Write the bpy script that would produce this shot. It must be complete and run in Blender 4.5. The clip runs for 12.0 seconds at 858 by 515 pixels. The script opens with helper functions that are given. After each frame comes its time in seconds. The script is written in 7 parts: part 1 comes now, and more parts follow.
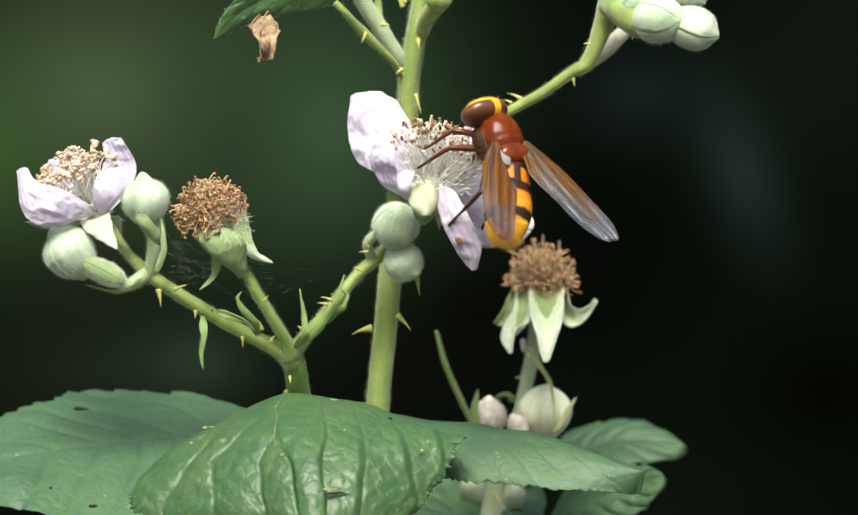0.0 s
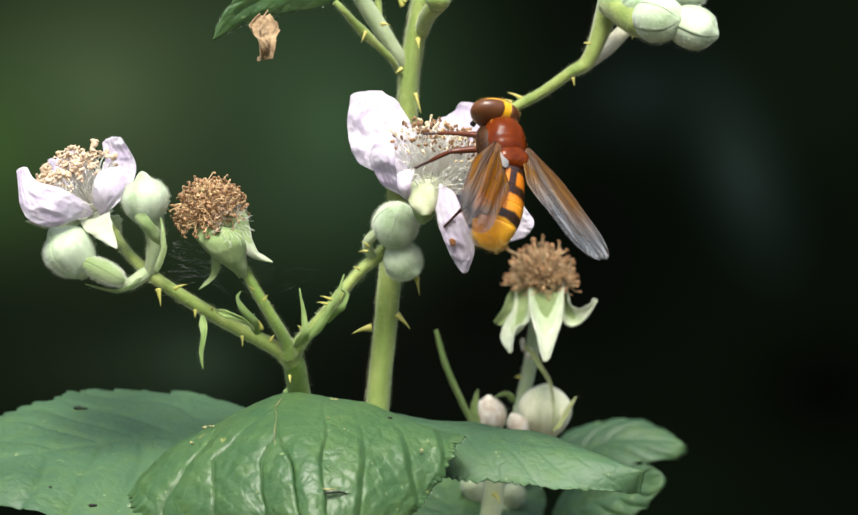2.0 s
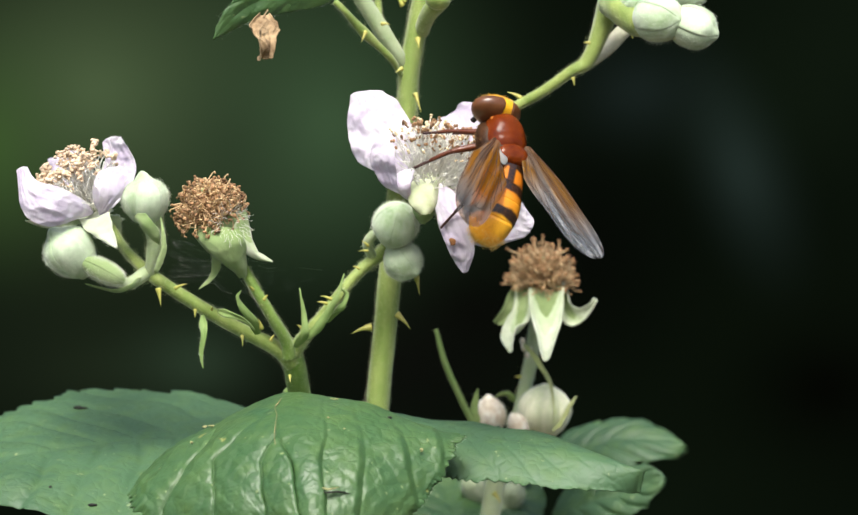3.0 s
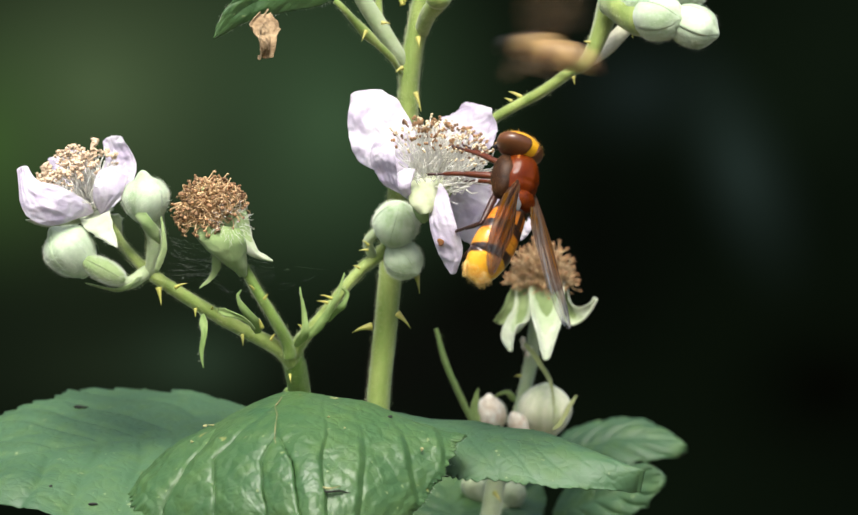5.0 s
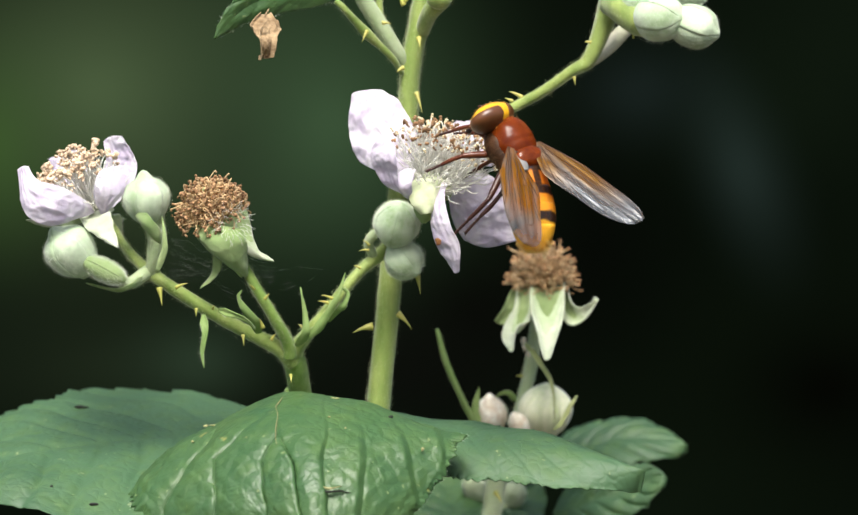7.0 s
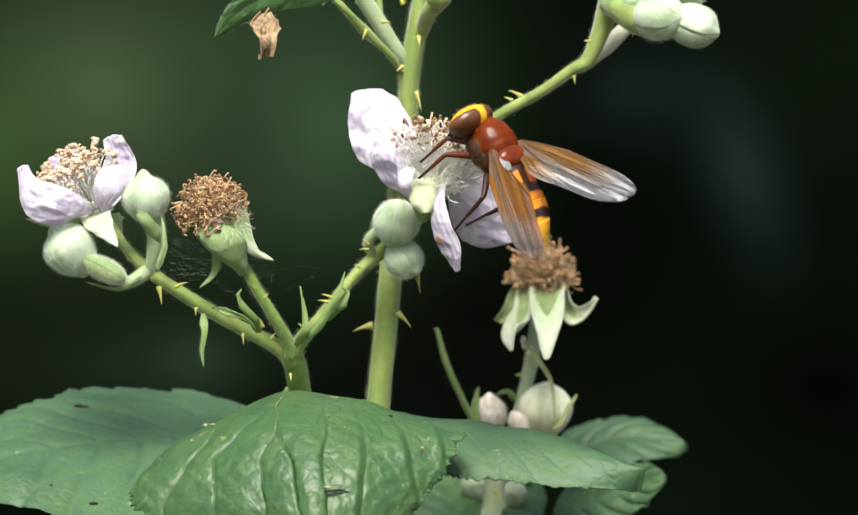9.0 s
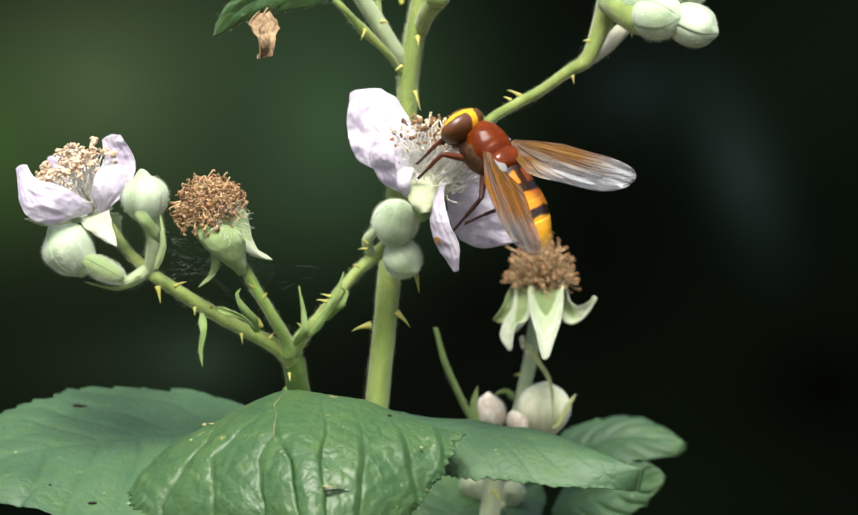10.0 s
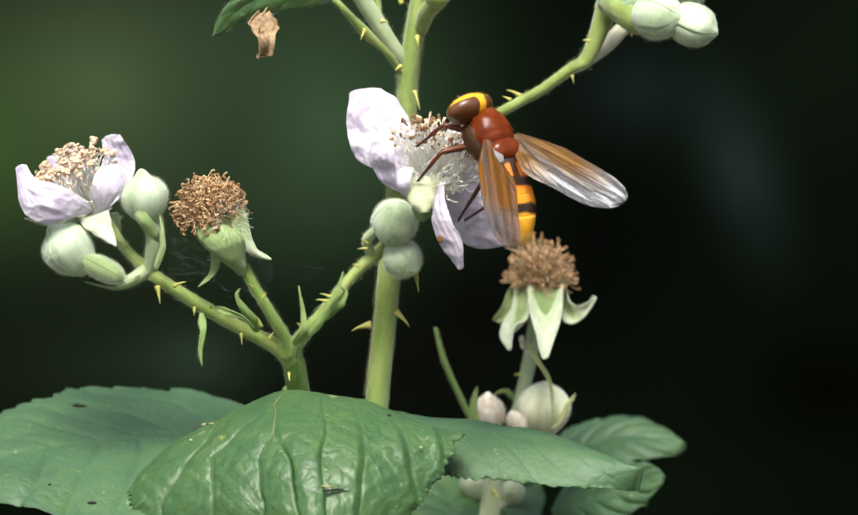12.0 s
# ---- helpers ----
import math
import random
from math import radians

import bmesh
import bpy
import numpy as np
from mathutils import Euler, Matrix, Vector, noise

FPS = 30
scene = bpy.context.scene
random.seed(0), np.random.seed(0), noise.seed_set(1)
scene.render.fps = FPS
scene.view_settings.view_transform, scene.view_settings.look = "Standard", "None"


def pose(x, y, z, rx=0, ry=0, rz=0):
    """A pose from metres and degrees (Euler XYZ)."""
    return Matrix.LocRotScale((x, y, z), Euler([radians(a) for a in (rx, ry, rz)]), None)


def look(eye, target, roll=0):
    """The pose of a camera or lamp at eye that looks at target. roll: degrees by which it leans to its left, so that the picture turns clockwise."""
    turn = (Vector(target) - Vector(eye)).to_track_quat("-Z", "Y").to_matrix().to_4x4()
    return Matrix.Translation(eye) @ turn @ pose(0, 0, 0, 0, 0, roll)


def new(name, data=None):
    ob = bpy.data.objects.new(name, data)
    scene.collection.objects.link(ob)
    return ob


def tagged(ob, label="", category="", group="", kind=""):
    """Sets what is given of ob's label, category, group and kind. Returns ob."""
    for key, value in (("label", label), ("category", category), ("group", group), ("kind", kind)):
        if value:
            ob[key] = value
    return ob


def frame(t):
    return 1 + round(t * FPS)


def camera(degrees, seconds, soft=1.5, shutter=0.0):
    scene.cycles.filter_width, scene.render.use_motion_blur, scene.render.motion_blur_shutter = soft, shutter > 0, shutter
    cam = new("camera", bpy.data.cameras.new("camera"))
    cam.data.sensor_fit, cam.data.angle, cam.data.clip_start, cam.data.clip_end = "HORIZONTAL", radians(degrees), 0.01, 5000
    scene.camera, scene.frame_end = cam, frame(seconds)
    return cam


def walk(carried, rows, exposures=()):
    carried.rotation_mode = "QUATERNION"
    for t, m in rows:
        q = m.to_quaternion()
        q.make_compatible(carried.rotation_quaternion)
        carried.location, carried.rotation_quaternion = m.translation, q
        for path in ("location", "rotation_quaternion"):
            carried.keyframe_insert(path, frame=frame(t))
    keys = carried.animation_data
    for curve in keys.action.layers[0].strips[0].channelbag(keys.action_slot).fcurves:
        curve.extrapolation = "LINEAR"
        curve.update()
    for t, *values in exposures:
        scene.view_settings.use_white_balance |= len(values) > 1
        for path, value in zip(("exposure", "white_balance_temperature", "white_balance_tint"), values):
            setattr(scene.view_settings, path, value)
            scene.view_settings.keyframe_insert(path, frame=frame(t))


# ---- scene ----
# ---- camera: a long lens half a metre from the flowers, nearly still ----
LENS = 12
REACH = 0.5144
HEIGHT = 0.55


def aim(right, down):
    """The pose of the camera, turned by so many millimetres at the flowers."""
    return look((0, -REACH, HEIGHT), (right * 0.001, 0, HEIGHT - down * 0.001))


cam = camera(LENS, 12.0, 1.5, 0.5)
cam.data.dof.use_dof = True
cam.data.dof.focus_distance = 0.5085
cam.data.dof.aperture_fstop = 29
walk(cam, [
    (0.0, aim(0, 0)), (0.7, aim(0, 0)), (1.5, aim(0, 0.05)), (2.2, aim(0.03, 0.09)), (3.0, aim(0.02, 0.13)),
    (4.0, aim(0, 0.18)), (5.0, aim(-0.02, 0.23)), (5.5, aim(0, 0.20)), (6.0, aim(-0.07, 0.23)), (6.5, aim(-0.1, 0.22)),
    (7.0, aim(-0.11, 0.22)), (8.0, aim(-0.1, 0.27)), (9.0, aim(-0.07, 0.33)), (9.5, aim(0.01, 0.39)), (10.0, aim(0.08, 0.38)),
    (10.5, aim(0.1, 0.38)), (11.0, aim(0.09, 0.37)), (11.5, aim(0.16, 0.41)), (12.0, aim(0.13, 0.41)),
])

# ---- daylight: bright sky with a veiled sun, high on the camera's side ----
SUN_UP, SUN_TURN = 55, 187
world = bpy.data.worlds.new("sky")
scene.world = world
world.use_nodes = True
wn = world.node_tree.nodes
sky = wn.new("ShaderNodeTexSky")
sky.sky_type = "NISHITA"
sky.sun_disc = False
sky.sun_elevation = radians(SUN_UP)
sky.sun_rotation = radians(SUN_TURN)
sky.air_density, sky.dust_density = 1.0, 4.0
wn["Background"].inputs["Strength"].default_value = 0.115
world.node_tree.links.new(sky.outputs["Color"], wn["Background"].inputs["Color"])
sun = new("sun", bpy.data.lights.new("sun", "SUN"))
sun.data.energy = 3.7
sun.data.angle = radians(28)
sun.data.color = (1.0, 0.975, 0.92)
sun_dir = Vector((math.sin(radians(SUN_TURN)) * math.cos(radians(SUN_UP)), math.cos(radians(SUN_TURN)) * math.cos(radians(SUN_UP)), math.sin(radians(SUN_UP))))
sun.matrix_world = look(sun_dir * 5, (0, 0, 0))
scene.view_settings.exposure = 0.76


# ---- materials ----
def material(name):
    m = bpy.data.materials.new(name)
    m.use_nodes = True
    return m, m.node_tree.nodes, m.node_tree.links, m.node_tree.nodes["Principled BSDF"]


def noise_at(n, l, coord, scale, detail=3.0, rough=0.55, stretch=None):
    t = n.new("ShaderNodeTexNoise")
    t.inputs["Scale"].default_value = scale
    t.inputs["Detail"].default_value = detail
    t.inputs["Roughness"].default_value = rough
    if stretch:
        mp = n.new("ShaderNodeMapping")
        mp.inputs["Scale"].default_value = stretch
        l.new(coord, mp.inputs["Vector"])
        coord = mp.outputs["Vector"]
    l.new(coord, t.inputs["Vector"])
    return t.outputs["Fac"]


def ramp(n, l, fac, stops, how="LINEAR"):
    r = n.new("ShaderNodeValToRGB")
    r.color_ramp.interpolation = how
    els = r.color_ramp.elements
    while len(els) < len(stops):
        els.new(0.5)
    for e, (p, c) in zip(els, stops):
        e.position, e.color = p, (*c, 1)
    l.new(fac, r.inputs["Fac"])
    return r.outputs["Color"]


def mixed(n, l, fac, a, b, how="MIX"):
    m = n.new("ShaderNodeMix")
    m.data_type, m.blend_type = "RGBA", how
    for k, v in ((0, fac), (6, a), (7, b)):
        if isinstance(v, (int, float)):
            m.inputs[k].default_value = v
        elif isinstance(v, tuple):
            m.inputs[k].default_value = (*v, 1)
        else:
            l.new(v, m.inputs[k])
    return m.outputs[2]


def bumped(n, l, p, height, strength, dist):
    b = n.new("ShaderNodeBump")
    b.inputs["Strength"].default_value = strength
    b.inputs["Distance"].default_value = dist
    l.new(height, b.inputs["Height"])
    l.new(b.outputs["Normal"], p.inputs["Normal"])
    return b


def grained(name, a, b, coarse=250, fine=2500, rough=0.7, bump=0.3, deep=0.0001, coat=0.0, sheen=0.0, through_light=0.0, c=None, vary=0.0, spec=0.4, coat_rough=0.2, stretch=None):
    """A surface of two shades, mottled at two scales, with fine relief. through_light: the share of light that shines through it."""
    m, n, l, p = material(name)
    co = n.new("ShaderNodeTexCoord").outputs["Object"]
    big, small = noise_at(n, l, co, coarse, 3.0, 0.55, stretch), noise_at(n, l, co, fine, 4.0)
    col = ramp(n, l, big, [(0.32, a), (0.68, b)])
    col = mixed(n, l, ramp(n, l, small, [(0.35, (0, 0, 0)), (0.7, (0.55, 0.55, 0.55))]), col, c or tuple(0.72 * v for v in b))
    if vary:
        info = n.new("ShaderNodeObjectInfo")
        hsv = n.new("ShaderNodeHueSaturation")
        mr = n.new("ShaderNodeMapRange")
        mr.inputs["To Min"].default_value, mr.inputs["To Max"].default_value = 1 - vary, 1 + vary
        l.new(info.outputs["Random"], mr.inputs["Value"])
        l.new(mr.outputs["Result"], hsv.inputs["Value"])
        l.new(col, hsv.inputs["Color"])
        col = hsv.outputs["Color"]
    l.new(col, p.inputs["Base Color"])
    p.inputs["Roughness"].default_value = rough
    p.inputs["Specular IOR Level"].default_value = spec
    p.inputs["Coat Weight"].default_value = coat
    p.inputs["Coat Roughness"].default_value = coat_rough
    p.inputs["Sheen Weight"].default_value = sheen
    bumped(n, l, p, small, bump, deep)
    if through_light:
        tr = n.new("ShaderNodeBsdfTranslucent")
        mx = n.new("ShaderNodeMixShader")
        mx.inputs[0].default_value = through_light
        l.new(col, tr.inputs["Color"])
        l.new(p.outputs[0], mx.inputs[1])
        l.new(tr.outputs[0], mx.inputs[2])
        l.new(mx.outputs[0], n["Material Output"].inputs["Surface"])
    return m


STEM = grained("green_stem", (0.12, 0.20, 0.026), (0.27, 0.34, 0.085), 420, 1900, 0.6, 0.5, 0.0002, sheen=0.3, stretch=(1.0, 1.0, 0.3))
STEM_DARK = grained("dark_green_stem", (0.10, 0.21, 0.02), (0.20, 0.31, 0.06), 320, 1700, 0.6, 0.6, 0.0002, sheen=0.2)
STEM_PALE = grained("pale_green_stem", (0.27, 0.37, 0.17), (0.42, 0.49, 0.30), 320, 1700, 0.7, 0.6, 0.0002, sheen=0.3)
FELT = grained("felted_bud", (0.22, 0.33, 0.15), (0.57, 0.67, 0.49), 330, 2300, 0.95, 0.5, 0.00015, sheen=0.35, vary=0.06, spec=0.1, stretch=(1.0, 1.0, 0.3))
FELT_PALE = grained("pale_felted_bud", (0.52, 0.60, 0.28), (0.90, 0.90, 0.66), 700, 3800, 0.92, 0.5, 0.00012, sheen=0.5, spec=0.2, stretch=(1.0, 1.0, 0.12))
WITHERED = grained("withered_bud", (0.46, 0.31, 0.16), (0.90, 0.88, 0.76), 700, 3500, 0.9, 0.6, 0.00015, spec=0.2)
SEPAL = grained("felted_sepal", (0.38, 0.48, 0.26), (0.55, 0.62, 0.42), 180, 3000, 0.85, 0.4, 0.0001, sheen=0.4, through_light=0.2, spec=0.2)
SEPAL_PALE = grained("pale_sepal", (0.44, 0.52, 0.31), (0.73, 0.77, 0.62), 260, 3000, 0.85, 0.4, 0.0001, sheen=0.4, through_light=0.3, spec=0.2)
SEPAL_GREEN = grained("downy_green_sepal", (0.21, 0.32, 0.11), (0.35, 0.45, 0.20), 220, 2800, 0.8, 0.5, 0.00012, sheen=0.3, through_light=0.2, spec=0.2)
BRACT = grained("green_bract", (0.16, 0.27, 0.07), (0.26, 0.36, 0.12), 200, 2400, 0.7, 0.4, 0.0001, through_light=0.15)
THORN = grained("yellow_green_thorn", (0.28, 0.30, 0.045), (0.48, 0.43, 0.12), 600, 4000, 0.45, 0.2, 0.00005)
STEM_HAIR = grained("greenish_stem_hair", (0.38, 0.46, 0.20), (0.55, 0.60, 0.36), 500, 4000, 0.7, 0.0)
HAIR = grained("pale_plant_hair", (0.50, 0.57, 0.40), (0.68, 0.73, 0.60), 500, 4000, 0.7, 0.0)
PETAL = grained("pale_lilac_petal", (0.67, 0.59, 0.73), (0.88, 0.86, 0.89), 330, 1500, 0.75, 0.5, 0.00025, sheen=0.15, through_light=0.45, c=(0.76, 0.69, 0.80), spec=0.25)
FILAMENT = grained("cream_filament", (0.93, 0.92, 0.86), (0.96, 0.95, 0.91), 500, 3000, 0.6, 0.0, vary=0.05, through_light=0.6)
ANTHER = grained("tan_anther", (0.52, 0.36, 0.22), (0.76, 0.60, 0.43), 900, 5000, 0.8, 0.7, 0.0002, vary=0.2)
ANTHER_OLD = grained("brown_anther", (0.15, 0.075, 0.030), (0.36, 0.21, 0.105), 900, 5000, 0.8, 0.5, 0.0001, vary=0.4)
DRY_FILAMENT = grained("dry_brown_filament", (0.34, 0.20, 0.085), (0.68, 0.50, 0.28), 700, 5000, 0.5, 0.4, 0.0001, vary=0.3)
DRY_FILAMENT_SOFT = grained("faded_brown_filament", (0.30, 0.17, 0.07), (0.64, 0.48, 0.28), 500, 5000, 0.85, 0.5, 0.0001, vary=0.35)
RECEPTACLE = grained("yellow_green_receptacle", (0.40, 0.47, 0.21), (0.66, 0.70, 0.50), 400, 3000, 0.75, 0.4, 0.0001, through_light=0.3)
ANTHER_CREAM = grained("cream_anther", (0.62, 0.46, 0.26), (0.80, 0.68, 0.46), 900, 5000, 0.8, 0.6, 0.0001, vary=0.2)
ANTHER_RUSSET = grained("russet_anther", (0.15, 0.065, 0.026), (0.44, 0.25, 0.12), 900, 5000, 0.85, 0.5, 0.0001, vary=0.45)
SEPAL_OLIVE = grained("olive_green_sepal", (0.17, 0.25, 0.08), (0.30, 0.38, 0.17), 260, 2800, 0.85, 0.4, 0.0001, sheen=0.3, through_light=0.25, spec=0.15)
SEPAL_YELLOW = grained("yellowish_sepal", (0.34, 0.40, 0.14), (0.50, 0.54, 0.26), 260, 2800, 0.85, 0.4, 0.0001, sheen=0.3, through_light=0.25, spec=0.15)
STEM_CREAM = grained("cream_stem", (0.50, 0.52, 0.34), (0.68, 0.66, 0.50), 500, 2400, 0.7, 0.4, 0.0002, c=(0.42, 0.40, 0.26))
DRY_LEAF = grained("dry_tan_leaf", (0.12, 0.07, 0.03), (0.43, 0.31, 0.175), 600, 2500, 0.85, 0.7, 0.0003)
SILK = grained("spider_silk", (0.6, 0.6, 0.6), (0.7, 0.7, 0.7), 500, 3000, 0.35, 0.0)
SPOT = grained("brown_spot", (0.10, 0.035, 0.01), (0.20, 0.085, 0.02), 900, 4000, 0.8, 0.3)


def leaf_material(name, a, b, rough=0.42, sheen=0.0, flecked=0.8):
    """Dark green blade with yellowish flecks and a waxy, uneven gloss."""
    m, n, l, p = material(name)
    co = n.new("ShaderNodeTexCoord").outputs["Object"]
    big, mid, small = noise_at(n, l, co, 70), noise_at(n, l, co, 420, 5.0), noise_at(n, l, co, 2600, 4.0)
    col = ramp(n, l, big, [(0.3, a), (0.7, b)])
    col = mixed(n, l, ramp(n, l, mid, [(0.45, (0, 0, 0)), (0.75, (0.5, 0.5, 0.5))]), col, (0.08, 0.15, 0.035))
    flecks = noise_at(n, l, co, 330, 2.0, 0.4)
    col = mixed(n, l, ramp(n, l, flecks, [(0.745, (0, 0, 0)), (0.78, (flecked, flecked, flecked))]), col, (0.38, 0.34, 0.10))
    specks = noise_at(n, l, co, 1150, 2.0, 0.4)
    col = mixed(n, l, ramp(n, l, specks, [(0.72, (0, 0, 0)), (0.76, (0.6, 0.6, 0.6))]), col, (0.30, 0.36, 0.16))
    l.new(col, p.inputs["Base Color"])
    r = n.new("ShaderNodeMapRange")
    r.inputs["To Min"].default_value, r.inputs["To Max"].default_value = rough - 0.08, rough + 0.14
    l.new(mid, r.inputs["Value"])
    l.new(r.outputs["Result"], p.inputs["Roughness"])
    p.inputs["Specular IOR Level"].default_value = 0.5
    p.inputs["Sheen Weight"].default_value = sheen
    b1 = bumped(n, l, p, small, 0.2, 0.00006)
    cells = n.new("ShaderNodeTexVoronoi")
    cells.feature = "DISTANCE_TO_EDGE"
    cells.inputs["Scale"].default_value = 620
    warp = n.new("ShaderNodeVectorMath")
    warp.operation = "MULTIPLY_ADD"
    jit = n.new("ShaderNodeTexNoise")
    jit.inputs["Scale"].default_value = 300
    l.new(co, jit.inputs["Vector"])
    l.new(jit.outputs["Color"], warp.inputs[0])
    warp.inputs[1].default_value = (0.0016, 0.0016, 0.0016)
    l.new(co, warp.inputs[2])
    l.new(warp.outputs[0], cells.inputs["Vector"])
    net = ramp(n, l, cells.outputs["Distance"], [(0.0, (0, 0, 0)), (0.22, (1, 1, 1))])
    b3 = n.new("ShaderNodeBump")
    b3.inputs["Strength"].default_value, b3.inputs["Distance"].default_value = 0.32, 0.00014
    l.new(net, b3.inputs["Height"])
    b2 = n.new("ShaderNodeBump")
    b2.inputs["Strength"].default_value, b2.inputs["Distance"].default_value = 0.18, 0.0004
    l.new(mid, b2.inputs["Height"])
    l.new(b2.outputs["Normal"], b3.inputs["Normal"])
    l.new(b3.outputs["Normal"], b1.inputs["Normal"])
    tr = n.new("ShaderNodeBsdfTranslucent")
    mx = n.new("ShaderNodeMixShader")
    mx.inputs[0].default_value = 0.12
    l.new(mixed(n, l, 0.5, col, (0.16, 0.3, 0.03)), tr.inputs["Color"])
    l.new(p.outputs[0], mx.inputs[1])
    l.new(tr.outputs[0], mx.inputs[2])
    l.new(mx.outputs[0], n["Material Output"].inputs["Surface"])
    return m


LEAF = leaf_material("bramble_leaf", (0.034, 0.092, 0.030), (0.070, 0.136, 0.040), 0.43)
BLEMISH_AND_GAP = grained("dark_blemish_and_gap", (0.006, 0.008, 0.005), (0.015, 0.015, 0.01), 900, 4000, 0.8, 0.3)
LEAF_SOFT = leaf_material("matt_bramble_leaf", (0.042, 0.10, 0.042), (0.062, 0.135, 0.056), 0.55, flecked=0.15)
# darker copy of the matt leaf, with the back leaves' shade in its colour
LEAF_SHADED = leaf_material("shaded_bramble_leaf", (0.026, 0.070, 0.028), (0.042, 0.098, 0.038), 0.55, flecked=0.1)
VEIN = grained("pale_leaf_vein", (0.14, 0.16, 0.06), (0.27, 0.24, 0.11), 500, 3000, 0.6, 0.2)
FLECK = grained("yellowish_fleck", (0.17, 0.18, 0.05), (0.40, 0.38, 0.19), 1500, 4000, 0.7, 0.3)
SOIL = grained("leaf_litter", (0.02, 0.016, 0.01), (0.05, 0.04, 0.02), 3, 60, 0.95, 0.8, 0.01)


def painted_wood_material():
    """Glowing paint: deep green wood shade far behind, with softly brighter and darker places."""
    m, n, l, p = material("painted_wood_shade")
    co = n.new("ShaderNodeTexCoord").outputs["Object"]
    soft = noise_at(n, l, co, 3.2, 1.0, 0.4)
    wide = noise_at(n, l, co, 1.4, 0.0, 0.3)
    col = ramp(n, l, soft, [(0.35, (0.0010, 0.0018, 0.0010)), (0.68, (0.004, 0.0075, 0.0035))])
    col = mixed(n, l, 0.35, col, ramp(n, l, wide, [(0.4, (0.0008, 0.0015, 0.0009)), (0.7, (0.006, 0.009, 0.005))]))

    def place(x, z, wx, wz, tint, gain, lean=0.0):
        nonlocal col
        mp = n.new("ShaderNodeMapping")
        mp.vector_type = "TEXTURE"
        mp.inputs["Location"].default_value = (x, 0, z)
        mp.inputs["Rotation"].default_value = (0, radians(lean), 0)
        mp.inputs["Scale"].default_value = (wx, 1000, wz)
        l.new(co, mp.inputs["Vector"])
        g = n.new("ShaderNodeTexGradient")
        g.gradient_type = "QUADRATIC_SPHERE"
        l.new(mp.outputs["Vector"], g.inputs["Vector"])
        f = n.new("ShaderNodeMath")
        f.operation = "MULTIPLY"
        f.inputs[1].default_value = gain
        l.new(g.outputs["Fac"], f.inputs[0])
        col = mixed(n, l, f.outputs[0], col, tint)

    for spot in PAINTED_SPOTS:
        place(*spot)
    # the sheet gives off its painted light and shade by itself
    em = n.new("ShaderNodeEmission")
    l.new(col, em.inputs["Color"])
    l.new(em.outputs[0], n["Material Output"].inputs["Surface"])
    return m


# light and dark patches painted into the glowing backdrop: place, size, colour, share
PAINTED_SPOTS = [
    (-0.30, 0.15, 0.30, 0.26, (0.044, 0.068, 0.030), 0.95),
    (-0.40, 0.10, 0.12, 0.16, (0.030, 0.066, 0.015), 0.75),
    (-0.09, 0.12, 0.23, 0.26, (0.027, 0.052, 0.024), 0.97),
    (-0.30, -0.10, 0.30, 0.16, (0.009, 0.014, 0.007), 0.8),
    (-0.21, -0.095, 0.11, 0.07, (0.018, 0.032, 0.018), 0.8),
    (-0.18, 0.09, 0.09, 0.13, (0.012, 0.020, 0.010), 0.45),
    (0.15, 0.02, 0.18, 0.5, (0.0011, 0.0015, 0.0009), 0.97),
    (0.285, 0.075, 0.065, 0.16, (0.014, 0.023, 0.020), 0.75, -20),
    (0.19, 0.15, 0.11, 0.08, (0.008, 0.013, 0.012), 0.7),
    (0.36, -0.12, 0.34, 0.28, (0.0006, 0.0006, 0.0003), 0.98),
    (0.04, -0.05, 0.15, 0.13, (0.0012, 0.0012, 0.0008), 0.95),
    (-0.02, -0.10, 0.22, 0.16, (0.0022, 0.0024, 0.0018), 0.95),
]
PAINTED_WOOD = painted_wood_material()

# ---- building helpers; lengths in millimetres round the middle of the plan ----
V = lambda x, y, z: Vector((x, y, z))
ORIGIN = {}


def metres(v):
    return Vector((v[0] * 0.001, v[1] * 0.001, HEIGHT + v[2] * 0.001))


def thing(name, origin, label, category, group="", m=None):
    """An Empty at a plan point (or with the pose m, for things built round their own origin) that parents its parts."""
    ob = new(name)
    ob.empty_display_size = 0.002
    if m is None:
        ob.location = metres(origin)
        ORIGIN[ob.name] = Vector(origin)
    else:
        ob.matrix_basis = m
    return tagged(ob, label, category, group)


def root_origin(ob):
    while ob.parent:
        ob = ob.parent
    return ORIGIN.get(ob.name, Vector((0, 0, 0)))


def mesh_of(name, bm, *materials, smooth=True, shift=None):
    if shift is not None:
        bmesh.ops.translate(bm, verts=bm.verts, vec=-shift)
    bmesh.ops.scale(bm, verts=bm.verts, vec=(0.001, 0.001, 0.001))
    if smooth:
        for f in bm.faces:
            f.smooth = True
    me = bpy.data.meshes.new(name)
    bm.to_mesh(me)
    bm.free()
    for mt in materials:
        me.materials.append(mt)
    return me


def part(name, bm, materials, parent, label="", smooth=True, kind=""):
    """Links a bmesh as one mesh object under a thing or a part."""
    if not isinstance(materials, (list, tuple)):
        materials = [materials]
    ob = new(name, mesh_of(name, bm, *materials, smooth=smooth, shift=root_origin(parent)))
    ob.parent = parent
    return tagged(ob, label, kind=kind)


def piece(name, me, parent, m):
    ob = new(name, me)
    ob.parent = parent
    ob.matrix_local = m
    return ob


